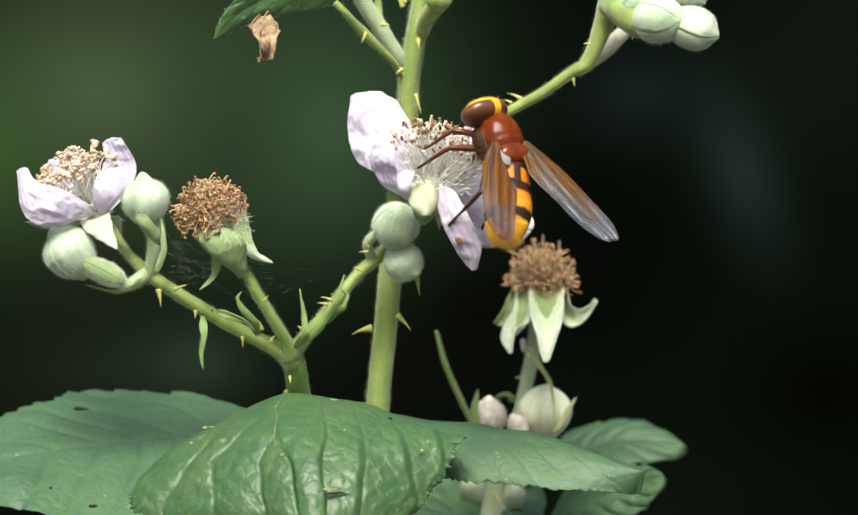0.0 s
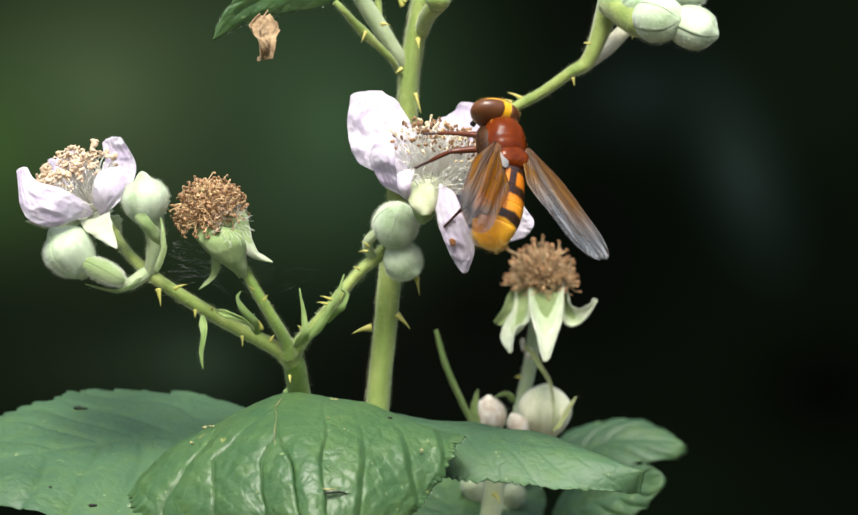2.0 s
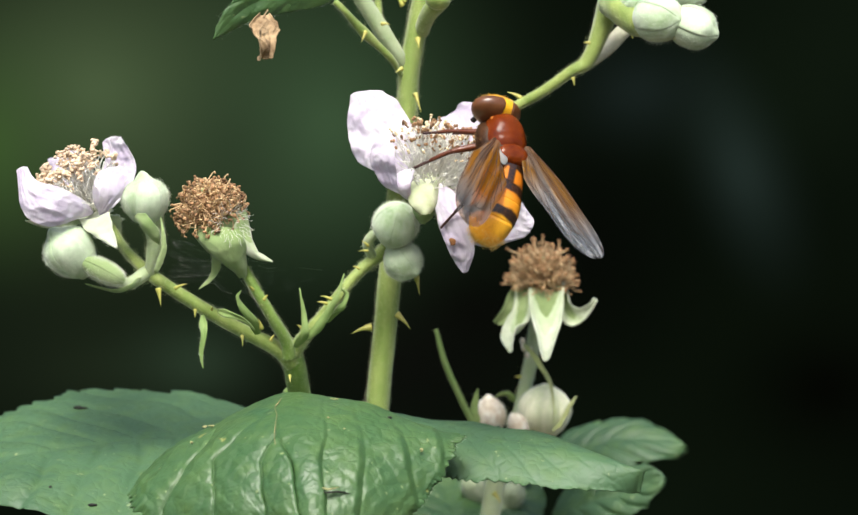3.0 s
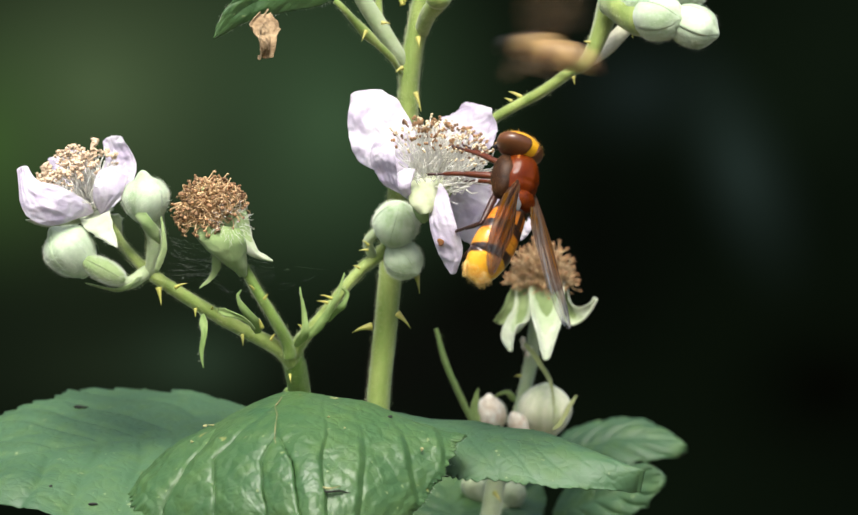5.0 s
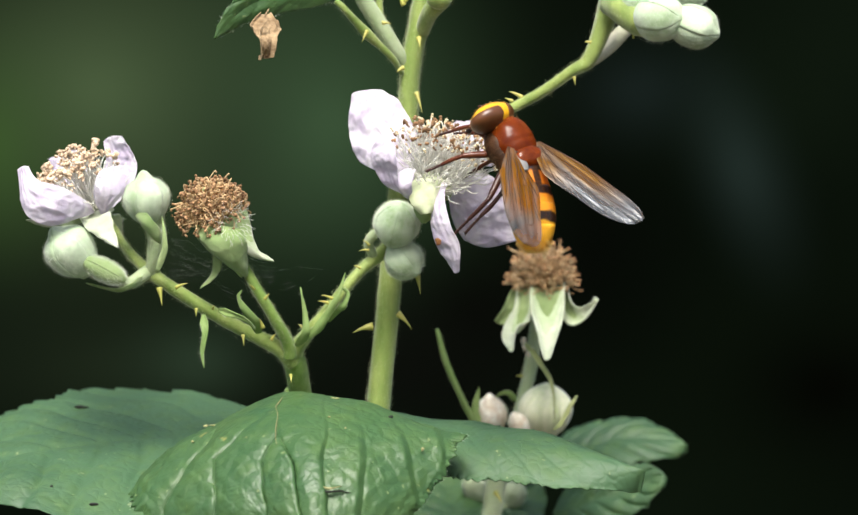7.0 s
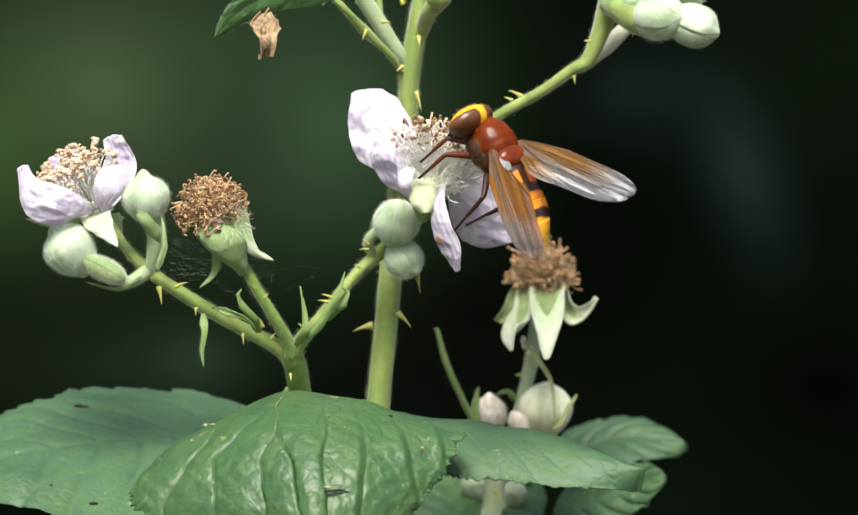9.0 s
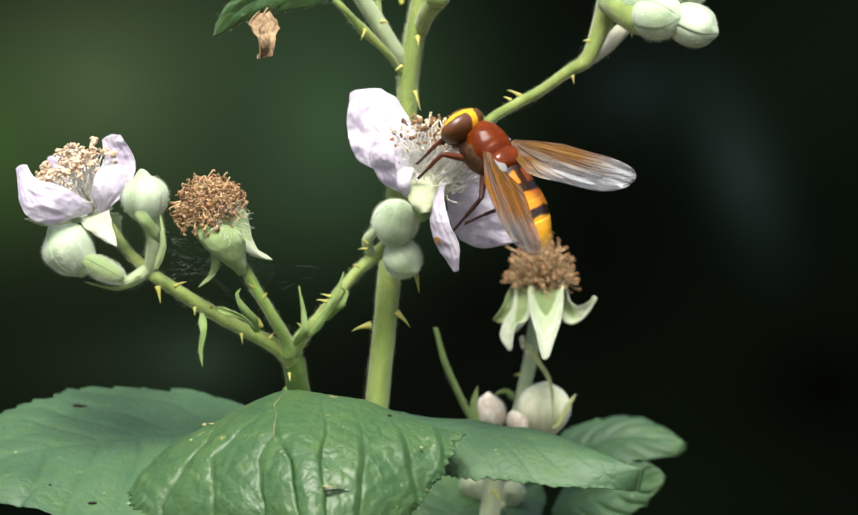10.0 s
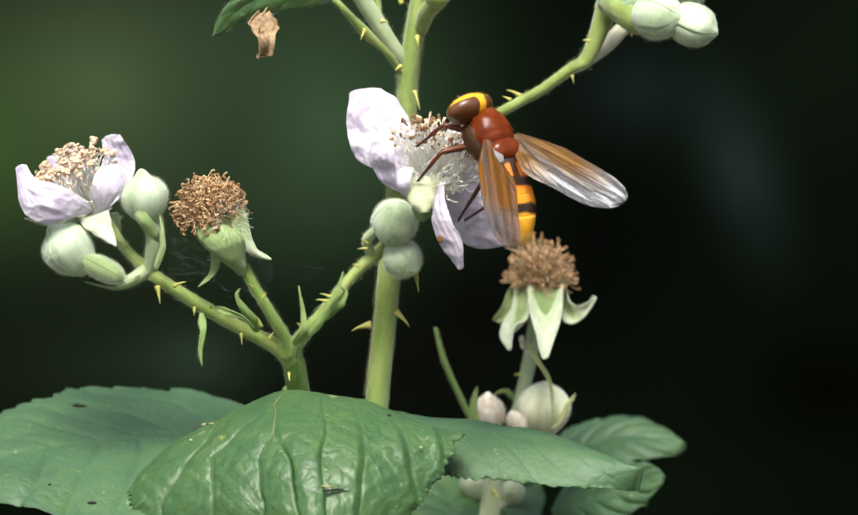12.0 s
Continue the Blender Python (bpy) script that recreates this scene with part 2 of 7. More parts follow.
def smooth_path(pts, steps=8):
    """Points along a Catmull-Rom curve through pts; the last number of each step is its place along pts."""
    pts = [Vector(p) for p in pts]
    ext = [pts[0] * 2 - pts[1]] + pts + [pts[-1] * 2 - pts[-2]]
    out = []
    for i in range(1, len(ext) - 2):
        a, b, c, d = ext[i - 1:i + 3]
        for k in range(steps):
            t = k / steps
            out.append((0.5 * (2 * b + (c - a) * t + (2 * a - 5 * b + 4 * c - d) * t * t + (3 * b - a - 3 * c + d) * t ** 3), i - 1 + t))
    out.append((pts[-1], len(pts) - 1.0))
    return out


def value_at(values, s):
    i = min(int(s), len(values) - 2)
    return values[i] + (values[i + 1] - values[i]) * (s - i)


def frames_along(pts):
    """Tangent and two normals at each point, without twist."""
    out, side = [], None
    for i, p in enumerate(pts):
        t = (pts[min(i + 1, len(pts) - 1)] - pts[max(i - 1, 0)]).normalized()
        if side is None:
            side = t.orthogonal().normalized()
        side = (side - t * side.dot(t)).normalized()
        out.append((t, side, t.cross(side)))
    return out


def tube(bm, pts, radii, segs=10, steps=8, lumps=0.0, cap=True, flat=1.0, mat=0):
    """A tapered, slightly uneven tube along a smooth path."""
    path = smooth_path(pts, steps)
    ps = [p for p, _ in path]
    fr = frames_along(ps)
    rings = []
    for (p, s), (t, a, b) in zip(path, fr):
        r = value_at(radii, s)
        ring = []
        for k in range(segs):
            an = 2 * math.pi * k / segs
            d = a * math.cos(an) + b * math.sin(an) * flat
            rr = r * (1 + lumps * noise.noise(p * 0.35 + d * 2) + lumps * 0.5 * math.sin(5 * an + 0.02 * p.z))
            ring.append(bm.verts.new(p + d * rr))
        rings.append(ring)
    for r0, r1 in zip(rings, rings[1:]):
        for k in range(segs):
            f = bm.faces.new((r0[k], r0[(k + 1) % segs], r1[(k + 1) % segs], r1[k]))
            f.material_index = mat
    if cap:
        bm.faces.new(list(reversed(rings[0]))).material_index = mat
        bm.faces.new(rings[-1]).material_index = mat
    return path, fr


def sheet(bm, fn, nu, nv, thick, mat=0):
    """A thin solid sheet: fn(u, v) with u in 0..1 and v in -1..1 gives its upper face."""
    top = [[Vector(fn(i / nu, -1 + 2 * j / nv)) for j in range(nv + 1)] for i in range(nu + 1)]
    norm = []
    for i in range(nu + 1):
        row = []
        for j in range(nv + 1):
            du = top[min(i + 1, nu)][j] - top[max(i - 1, 0)][j]
            dv = top[i][min(j + 1, nv)] - top[i][max(j - 1, 0)]
            c = du.cross(dv)
            row.append(c.normalized() if c.length > 1e-9 else None)
        norm.append(row)
    for i in range(nu + 1):
        for j in range(nv + 1):
            if norm[i][j] is None:
                norm[i][j] = norm[min(max(i, 1), nu - 1)][nv // 2] or Vector((0, 0, 1))
    up = [[bm.verts.new(top[i][j]) for j in range(nv + 1)] for i in range(nu + 1)]
    lo = [[bm.verts.new(top[i][j] - norm[i][j] * thick) for j in range(nv + 1)] for i in range(nu + 1)]
    for i in range(nu):
        for j in range(nv):
            for q in ((up[i][j], up[i + 1][j], up[i + 1][j + 1], up[i][j + 1]), (lo[i][j], lo[i][j + 1], lo[i + 1][j + 1], lo[i + 1][j])):
                bm.faces.new(q).material_index = mat
    rim = [(i, 0) for i in range(nu + 1)] + [(nu, j) for j in range(1, nv + 1)] + [(i, nv) for i in range(nu - 1, -1, -1)] + [(0, j) for j in range(nv - 1, 0, -1)]
    for (a, b), (c, d) in zip(rim, rim[1:] + rim[:1]):
        bm.faces.new((up[a][b], lo[a][b], lo[c][d], up[c][d])).material_index = mat


def blob(bm, centre, radii, m=None, segs=20, rings=14, uneven=0.0, freq=0.5, mat=0):
    """A closed, slightly uneven ellipsoid."""
    made = bmesh.ops.create_uvsphere(bm, u_segments=segs, v_segments=rings, radius=1.0)["verts"]
    for v in made:
        q = v.co.normalized()
        w = Vector((q.x * radii[0], q.y * radii[1], q.z * radii[2]))
        w *= 1 + uneven * noise.noise(w * freq + Vector(centre))
        if m is not None:
            w = m @ w
        v.co = w + Vector(centre)
    for f in {f for v in made for f in v.link_faces}:
        f.material_index = mat


def spike(bm, base, d, length, r, bend=None, segs=6, mat=0):
    """A thorn: a cone with a broad foot that bends."""
    d = Vector(d).normalized()
    bend = Vector(bend) if bend is not None else Vector((0, 0, -0.25))
    base = Vector(base)
    tube(bm, [base - d * 0.2, base + d * length * 0.35 + bend * length * 0.05, base + d * length * 0.7 + bend * length * 0.3, base + d * length + bend * length * 0.75],
         [r, r * 0.55, r * 0.28, r * 0.03], segs, 3, mat=mat)


def fuzz(bm, path, fr, radii, count, length, seed, thick=0.022):
    """Fine hairs that stand off a stem."""
    rnd = random.Random(seed)
    for _ in range(count):
        i = rnd.randrange(len(path) - 1)
        p = path[i][0].lerp(path[i + 1][0], rnd.random())
        t, a, b = fr[i]
        an = rnd.uniform(0, 2 * math.pi)
        d = a * math.cos(an) + b * math.sin(an)
        r = value_at(radii, path[i][1])
        hair(bm, p + d * r * 0.95, (d + t * rnd.uniform(-0.5, 0.7)), length * rnd.uniform(0.4, 1.15), thick, rnd)


def hair(bm, p, d, length, thick, rnd):
    d = Vector(d).normalized()
    s = d.orthogonal().normalized()
    q = d.cross(s)
    tip = bm.verts.new(p + d * length + Vector((rnd.uniform(-1, 1), rnd.uniform(-1, 1), rnd.uniform(-1, 1))) * length * 0.2)
    foot = [bm.verts.new(p + (s * math.cos(x) + q * math.sin(x)) * thick) for x in (0, 2.1, 4.2)]
    for k in range(3):
        bm.faces.new((foot[k], foot[(k + 1) % 3], tip))


def turned(d, spin=0.0):
    """A rotation whose z axis points along d."""
    return (Vector(d).normalized().to_track_quat("Z", "Y").to_matrix() @ Matrix.Rotation(spin, 3, "Z"))


def placed(origin, d, spin=0.0, size=1.0):
    return Matrix.Translation(metres(origin)) @ turned(d, spin).to_4x4() @ Matrix.Scale(size, 4)


# ---- ground and the painted wood behind ----
def ground():
    bm = bmesh.new()
    bmesh.ops.create_grid(bm, x_segments=60, y_segments=60, size=60000)
    for v in bm.verts:
        v.co.z = -HEIGHT * 1000 + noise.noise(v.co * 0.0004) * 20 - 20
    ob = new("ground", mesh_of("ground", bm, SOIL))
    ob.location.z = HEIGHT
    return tagged(ob, "dark woodland ground with leaf litter in shade", "ground", kind="structure")


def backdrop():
    """A curved glowing band painted as deep shade, three and a half metres off."""
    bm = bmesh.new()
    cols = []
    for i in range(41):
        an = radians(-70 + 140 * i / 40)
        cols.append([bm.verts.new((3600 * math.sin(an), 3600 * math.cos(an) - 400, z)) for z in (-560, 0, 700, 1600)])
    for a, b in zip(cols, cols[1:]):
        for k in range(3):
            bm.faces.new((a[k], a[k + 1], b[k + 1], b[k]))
    ob = new("backdrop", mesh_of("backdrop", bm, PAINTED_WOOD))
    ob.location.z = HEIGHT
    return tagged(ob, "glowing backdrop painted as deep green shade of a wood, far out of focus", "backdrop", kind="structure")


ground()
backdrop()


# ---- stems ----
def stem(parent, pts, radii, mat=STEM, hairs=300, seed=1, name="stem", segs=14, hair_len=0.55):
    """A downy stem; returns its path for what grows on it."""
    bm = bmesh.new()
    path, fr = tube(bm, pts, radii, segs, 10, lumps=0.06)
    ob = part(name, bm, mat, parent)
    if hairs:
        hb = bmesh.new()
        fuzz(hb, path, fr, radii, hairs * 4, hair_len, seed, 0.009)
        part("stem_hair", hb, STEM_HAIR, ob, "fine pale down", kind="stuff", smooth=False)
    return ob


def thorns(parent, rows, mat=THORN):
    """Each row: foot, direction, length, thickness."""
    for foot, d, length, r in rows:
        bm = bmesh.new()
        spike(bm, foot, d, length, r * 0.98, segs=8)
        part("thorn", bm, mat, parent, "yellowish pointed thorn")


def way_along(path, u):
    """The direction of a path at u, changing smoothly from node to node."""
    n = len(path) - 1
    i = min(int(u * n), n - 1)
    a = path[min(i + 1, n)][0] - path[max(i - 1, 0)][0]
    b = path[min(i + 2, n)][0] - path[i][0]
    return a.normalized().lerp(b.normalized(), u * n - i).normalized()


def bract(parent, pts, side, width, mat=BRACT, name="bract", fold=0.35, hairs=40, seed=5):
    """A narrow pointed leaf, folded along its middle."""
    path = smooth_path(pts, 8)
    n = len(path) - 1
    side = Vector(side).normalized()

    def fn(u, v):
        i = min(int(u * n), n - 1)
        p = path[i][0].lerp(path[i + 1][0], u * n - i)
        t = way_along(path, u)
        b = (side - t * side.dot(t)).normalized()
        w = width * 0.5 * max(0.03, (1 - u) ** 0.8 * min(1, 0.45 + 3 * u)) * (1 + 0.35 * noise.noise(Vector((u * 6, v * 1.5, seed))))
        return p + b * v * w + t.cross(b) * abs(v) * w * fold + t.cross(b) * noise.noise(p * 0.9 + b * v) * w * 0.4

    bm = bmesh.new()
    sheet(bm, fn, 18, 6, 0.12)
    ob = part(name, bm, mat, parent)
    if hairs:
        rnd = random.Random(seed)
        hb = bmesh.new()
        for _ in range(hairs):
            u, s = rnd.random() * 0.95, rnd.choice((-1, 1))
            hair(hb, fn(u, s), side * s + Vector((rnd.uniform(-1, 1), rnd.uniform(-1, 1), rnd.uniform(-1, 1))) * 0.5, rnd.uniform(0.2, 0.5), 0.011, rnd)
        part("bract_hair", hb, HAIR, ob, kind="stuff", smooth=False)
    return ob


# ---- buds: five overlapping felted sepals round a ball, closed to a point ----
def bud(centre, d, radius, stretch, label, mats=FELT, spin=0.0, beak=0.25, hairs=4200, seed=3, crumple=0.0, gape=0.0):
    """centre: the middle of the bud; d: the way it points; stretch: its length over its width."""
    d = Vector(d).normalized()
    length = 2 * radius * stretch
    origin = Vector(centre) - d * length * 0.5
    ob = thing("flower_bud", origin, label, "bud", "bramble buds", placed(origin, d, spin))

    def prof(t):
        t = min(1.0, max(0.0, t))
        r = radius * math.sqrt(max(0.0, 1 - abs(2 * t - 1) ** 2.15))
        r *= 1 + 0.05 * math.sin(5 * t + seed)
        return max(r, radius * 0.40 * (1 - t) ** 4, 0.02)

    def tall(t):
        return t * length + max(0.0, t - 0.968) / 0.032 * length * beak * 0.36 - 0.10 * length * (1 - t) ** 6

    bm = bmesh.new()
    rings = []
    for i in range(25):
        t = 0.5 - 0.5 * math.cos(math.pi * i / 24)
        rings.append([bm.verts.new((prof(t) * math.cos(a), prof(t) * math.sin(a), tall(t))) for a in [2 * math.pi * k / 30 for k in range(30)]])
    for a, b in zip(rings, rings[1:]):
        for k in range(30):
            bm.faces.new((a[k], a[(k + 1) % 30], b[(k + 1) % 30], b[k]))
    bmesh.ops.remove_doubles(bm, verts=bm.verts, dist=0.001)
    part("bud_core", bm, mats, ob)
    for k in range(5):
        a0 = 2 * math.pi * k / 5

        def fn(u, v):
            t = 0.5 - 0.5 * math.cos(math.pi * (0.05 + 0.95 * u))
            aa = a0 + 0.70 * v
            r = prof(t) * (0.990 + 0.02 * (1 - v * v) + 0.016 * v + 0.020 * noise.noise(Vector((u * 4, v * 2, k + seed))) + 0.06 * noise.noise(Vector((math.cos(aa), math.sin(aa), u * 2 + seed))) + 0.03 * noise.noise(Vector((math.cos(aa) * 4, math.sin(aa) * 4, u * 1.5 + seed))) - crumple * abs(noise.noise(Vector((math.cos(aa) * 3.5, math.sin(aa) * 3.5, u * 7 + seed)))))
            a = aa + 0.25 * u
            return Vector((r * math.cos(a), r * math.sin(a), tall(t) + 0.1 * u ** 12 * (1 - v * v)))

        bm = bmesh.new()
        sheet(bm, fn, 30, 10, 0.1)
        part("sepal", bm, mats, ob)
    if gape:
        # the sepals part at the tip; a dark blob stands for the shaded gap
        bm = bmesh.new()
        blob(bm, (0.1 * radius, 0, length * 0.985), (0.16 * radius, 0.2 * radius, 0.1 * radius), Matrix.Rotation(0.5, 3, "Y"), 14, 8, 0.4, 1.5)
        part("tip_gap_shade", bm, BLEMISH_AND_GAP, ob, "dark blob standing for the shaded gap between the sepal tips")
        bm = bmesh.new()
        for a in (-1.1, -0.3, 0.4, 1.2):
            c, s = math.cos(a) * radius, math.sin(a) * radius
            tube(bm, [V(0.44 * c, 0.44 * s, length * 0.90), V(0.34 * c, 0.34 * s, length * 0.97), V(0.24 * c, 0.24 * s, length * 1.03)], [0.2, 0.2, 0.08], 7, 4, lumps=0.1)
        part("sepal_tip", bm, mats, ob)
    rnd = random.Random(seed)
    hb = bmesh.new()
    for _ in range(hairs):
        t, a = rnd.uniform(0.05, 0.98), rnd.uniform(0, 6.283)
        r = prof(t) * 1.04
        dd = Vector((math.cos(a), math.sin(a), (t - 0.4) * 1.6))
        hair(hb, Vector((r * math.cos(a), r * math.sin(a), t * length)), dd + Vector((rnd.uniform(-1, 1), rnd.uniform(-1, 1), rnd.uniform(-1, 1))) * 0.9, rnd.uniform(0.16, 0.6), 0.010, rnd)
    part("felt", hb, HAIR, ob, "short pale felt", kind="stuff", smooth=False)
    return ob


# ---- petals, sepals, stamens ----
def petal(parent, spine, side, width, seed=1, cup=0.15, crinkle=0.35, mat=PETAL, name="petal", base_w=0.25, hinge=None):
    """A crumpled petal along a spine of plan points, from its foot to its tip."""
    path = smooth_path(spine, 10)
    n = len(path) - 1
    side = Vector(side).normalized()
    off = Vector((seed * 7.3, seed * 3.1, seed * 1.7))

    def fn(u, v):
        i = min(int(u * n), n - 1)
        p = path[i][0].lerp(path[i + 1][0], u * n - i)
        t = way_along(path, u)
        b = (side - t * side.dot(t)).normalized()
        nn = t.cross(b)
        w = width * 0.5 * (base_w + (1 - base_w) * math.sin(math.pi * min(1, 0.08 + 0.62 * u)) ** 0.8)
        if u > 0.7:
            w *= math.sqrt(max(0.0, 1 - ((u - 0.7) / 0.3) ** 2 * 0.72))
        edge = 1 + 0.18 * noise.noise(Vector((u * 5, v * 3, seed))) + 0.07 * noise.noise(Vector((u * 24, v * 7, seed)))
        q = p + b * v * w * edge
        q -= t * 0.1 * width * (max(0, u - 0.6) / 0.4) ** 2 * (0.8 * v * v - 0.5 * math.exp(-(v / 0.25) ** 2))
        q += nn * (cup * width * v * v)
        cr = noise.noise(q * 0.34 + off) * 1.0 + (0.5 - abs(noise.noise(q * 0.55 + off))) * 1.0 + (0.4 - abs(noise.noise(q * 1.3 + off))) * 0.16
        q += nn * crinkle * cr * min(1, u * 3)
        q += nn * (0.008 * math.sin(v * 30 + 5 * noise.noise(Vector((u * 3, v * 2, seed)))) + 0.04 * noise.noise(q * 2.6 + off)) * min(1, u * 2)
        return q

    bm = bmesh.new()
    sheet(bm, fn, 60, 90, 0.05)
    if hinge is None:
        return part(name, bm, mat, parent)
    # a petal that swings: its origin lies at its foot
    foot = Vector(hinge)
    ob = new(name, mesh_of(name, bm, mat, shift=foot))
    ob.parent = parent
    ob.location = (foot - root_origin(parent)) * 0.001
    return ob


def blade(parent, left, right, mat=PETAL, name="petal", belly=0.0, crinkle=0.25, lip=0.0, seed=1, thick=0.06, hinge=None, label="", nu=60, nv=60, curl=0.0, ribs=0.0, rim=None):
    """A thin sheet between two edge curves that run from its foot to its tip. belly: how far its middle swells towards the light,
    lip: how far its tip rounds out, curl: how far its edges turn, ribs: fine lengthwise ribs,
    rim: two paler materials that follow towards its edges and its tip."""
    a, b = smooth_path(left, 10), smooth_path(right, 10)
    off = Vector((seed * 7.3, seed * 3.1, seed * 1.7))

    def at(path, u):
        n = len(path) - 1
        i = min(int(u * n), n - 1)
        return path[i][0].lerp(path[i + 1][0], u * n - i)

    def fn(u, v):
        w = 0.05 * noise.noise(Vector((u * 5, v * 0.5, seed))) + 0.02 * noise.noise(Vector((u * 19, v, seed)))
        p, q = at(a, u), at(b, u)
        t = (at(a, min(1, u + 0.03)) + at(b, min(1, u + 0.03)) - at(a, max(0, u - 0.03)) - at(b, max(0, u - 0.03))).normalized()
        s = q - p
        n = t.cross(s)
        n = n.normalized() if n.length > 1e-6 else Vector((0, -1, 0))
        if n.y > 0:
            n = -n
        c = p.lerp(q, 0.5 + 0.5 * v * (1 + w))
        c += t * lip * (1 - v * v + 0.25 * noise.noise(Vector((v * 3.5, seed, 0)))) * max(0.0, (u - 0.55) / 0.45) ** 2
        c += n * (belly * (1 - v * v) * math.sin(math.pi * (0.12 + 0.8 * u)) + curl * v ** 4)
        k = c * 0.24 + off
        fold = (0.45 - abs(noise.noise(k))) * 1.6 + (0.4 - abs(noise.noise(k * 2.1 + off))) * 1.1 + (0.4 - abs(noise.noise(k * 4.6))) * 0.5 + 0.12 * noise.noise(k * 11)
        rib = math.sin(v * 13 + 4 * noise.noise(Vector((u * 2, v, seed)))) * ribs
        return c + n * (crinkle * fold + rib) * min(1.0, 0.25 + 2 * u)

    bm = bmesh.new()
    sheet(bm, fn, nu, nv, thick)
    if rim:
        for k, f in enumerate(bm.faces):
            i, j = divmod(min(k // 2, nu * nv - 1), nv)
            u, v = (i + 0.5) / nu, (2 * j + 1) / nv - 1
            q = 0.75 * v * v + 1.35 * u + 0.10 * noise.noise(Vector((u * 5, v * 2, seed)))
            f.material_index = 0 if q < 0.62 else 1 if q < 0.88 else 2
        mat = (mat, *rim)
    if hinge is None:
        return part(name, bm, mat, parent, label)
    # a petal that swings: its origin lies at its foot
    foot = Vector(hinge)
    ob = new(name, mesh_of(name, bm, mat, shift=foot))
    ob.parent = parent
    ob.location = (foot - root_origin(parent)) * 0.001
    return ob


def stamen_meshes(kind):
    """A few bent stamens, 5 mm tall along z, each a filament with an anther."""
    out = []
    rnd = random.Random({"fresh": 11, "dry": 12, "soft": 13, "spent": 14, "thread": 15, "cream": 16}[kind])
    for k in range(7):
        bm = bmesh.new()
        bend = {"fresh": 0.5, "dry": 1.6, "soft": 0.7, "spent": 0.7, "thread": 0.7, "cream": 0.8}[kind]
        pts = [Vector((0, 0, 0))]
        for i in range(1, 5):
            pts.append(pts[-1] + Vector((rnd.uniform(-bend, bend) * (0.5 + i * 0.2), rnd.uniform(-bend, bend) * (0.5 + i * 0.2), 1.25)))
        if kind == "dry" and k % 2:
            pts.append(pts[-1] + Vector((rnd.uniform(-0.9, 0.9), rnd.uniform(-0.9, 0.9), -0.4)))
        r = {"fresh": 0.05, "dry": 0.16, "soft": 0.125, "spent": 0.05, "thread": 0.058, "cream": 0.05}[kind]
        tube(bm, pts, [r * 1.15] * len(pts), 5, 3, mat=0)
        tip = pts[-1]
        size = {"fresh": 0.34, "dry": 0.56, "soft": 0.30, "spent": 0.225, "thread": 0.08, "cream": 0.185}[kind]
        m = Matrix.Rotation(rnd.uniform(0, 3), 3, "X") @ Matrix.Rotation(rnd.uniform(0, 3), 3, "Y")
        size *= rnd.uniform(0.65, 1.35)
        blob(bm, tip, (size, size * 0.72, size * 0.6), m, 10, 8, 0.7, 2.6, mat=1)
        if kind == "fresh":
            for _ in range(3):
                blob(bm, tip + Vector((rnd.uniform(-1, 1), rnd.uniform(-1, 1), rnd.uniform(-1, 1))) * 0.34, (size * 0.75, size * 0.45, size * 0.5), m, 8, 6, 0.5, 3.0, mat=1)
        if kind in ("fresh", "spent", "cream", "dry", "soft"):
            blob(bm, tip + m @ Vector((0.1, 0.26, 0)), (size * 0.9, size * 0.6, size * 0.6), m, 8, 6, 0.25, 2.0, mat=1)
        mats = {"fresh": (FILAMENT, ANTHER), "dry": (DRY_FILAMENT, ANTHER_OLD), "soft": (DRY_FILAMENT_SOFT, ANTHER_RUSSET), "spent": (FILAMENT, ANTHER_OLD), "thread": (FILAMENT, FILAMENT), "cream": (FILAMENT, ANTHER_CREAM)}[kind]
        out.append(mesh_of("stamen", bm, *mats))
    return out


STAMENS = {k: stamen_meshes(k) for k in ("fresh", "dry", "soft", "spent", "thread", "cream")}


def stamens(parent, foot, d, kind, count, ring, spread, tall, seed, lift=0.0):
    """A brush of stamens: ring is the radius of their feet, spread the outward lean of the outer ones in degrees."""
    rnd = random.Random(seed)
    base = turned(d)
    shift = root_origin(parent)
    for k in range(count):
        a = 2.39996 * k
        f = math.sqrt((k + 0.5) / count)
        rr = ring * (0.35 + 0.65 * f)
        p = Vector((rr * math.cos(a), rr * math.sin(a), lift * (1 - f * f)))
        tilt = radians(spread * f + rnd.gauss(0, 6))
        dd = Vector((math.sin(tilt) * math.cos(a), math.sin(tilt) * math.sin(a), math.cos(tilt)))
        size = tall / 5 * (rnd.uniform(0.66, 1.1) if kind == "spent" else rnd.uniform(0.72, 1.2) if kind == "soft" else rnd.uniform(0.82, 1.12))
        m = Matrix.Translation((Vector(foot) + base @ p - shift) * 0.001) @ (base @ turned(dd, rnd.uniform(0, 6.28))).to_4x4() @ Matrix.Scale(size, 4)
        piece("filament" if kind == "thread" else "stamen", rnd.choice(STAMENS[kind]), parent, m)


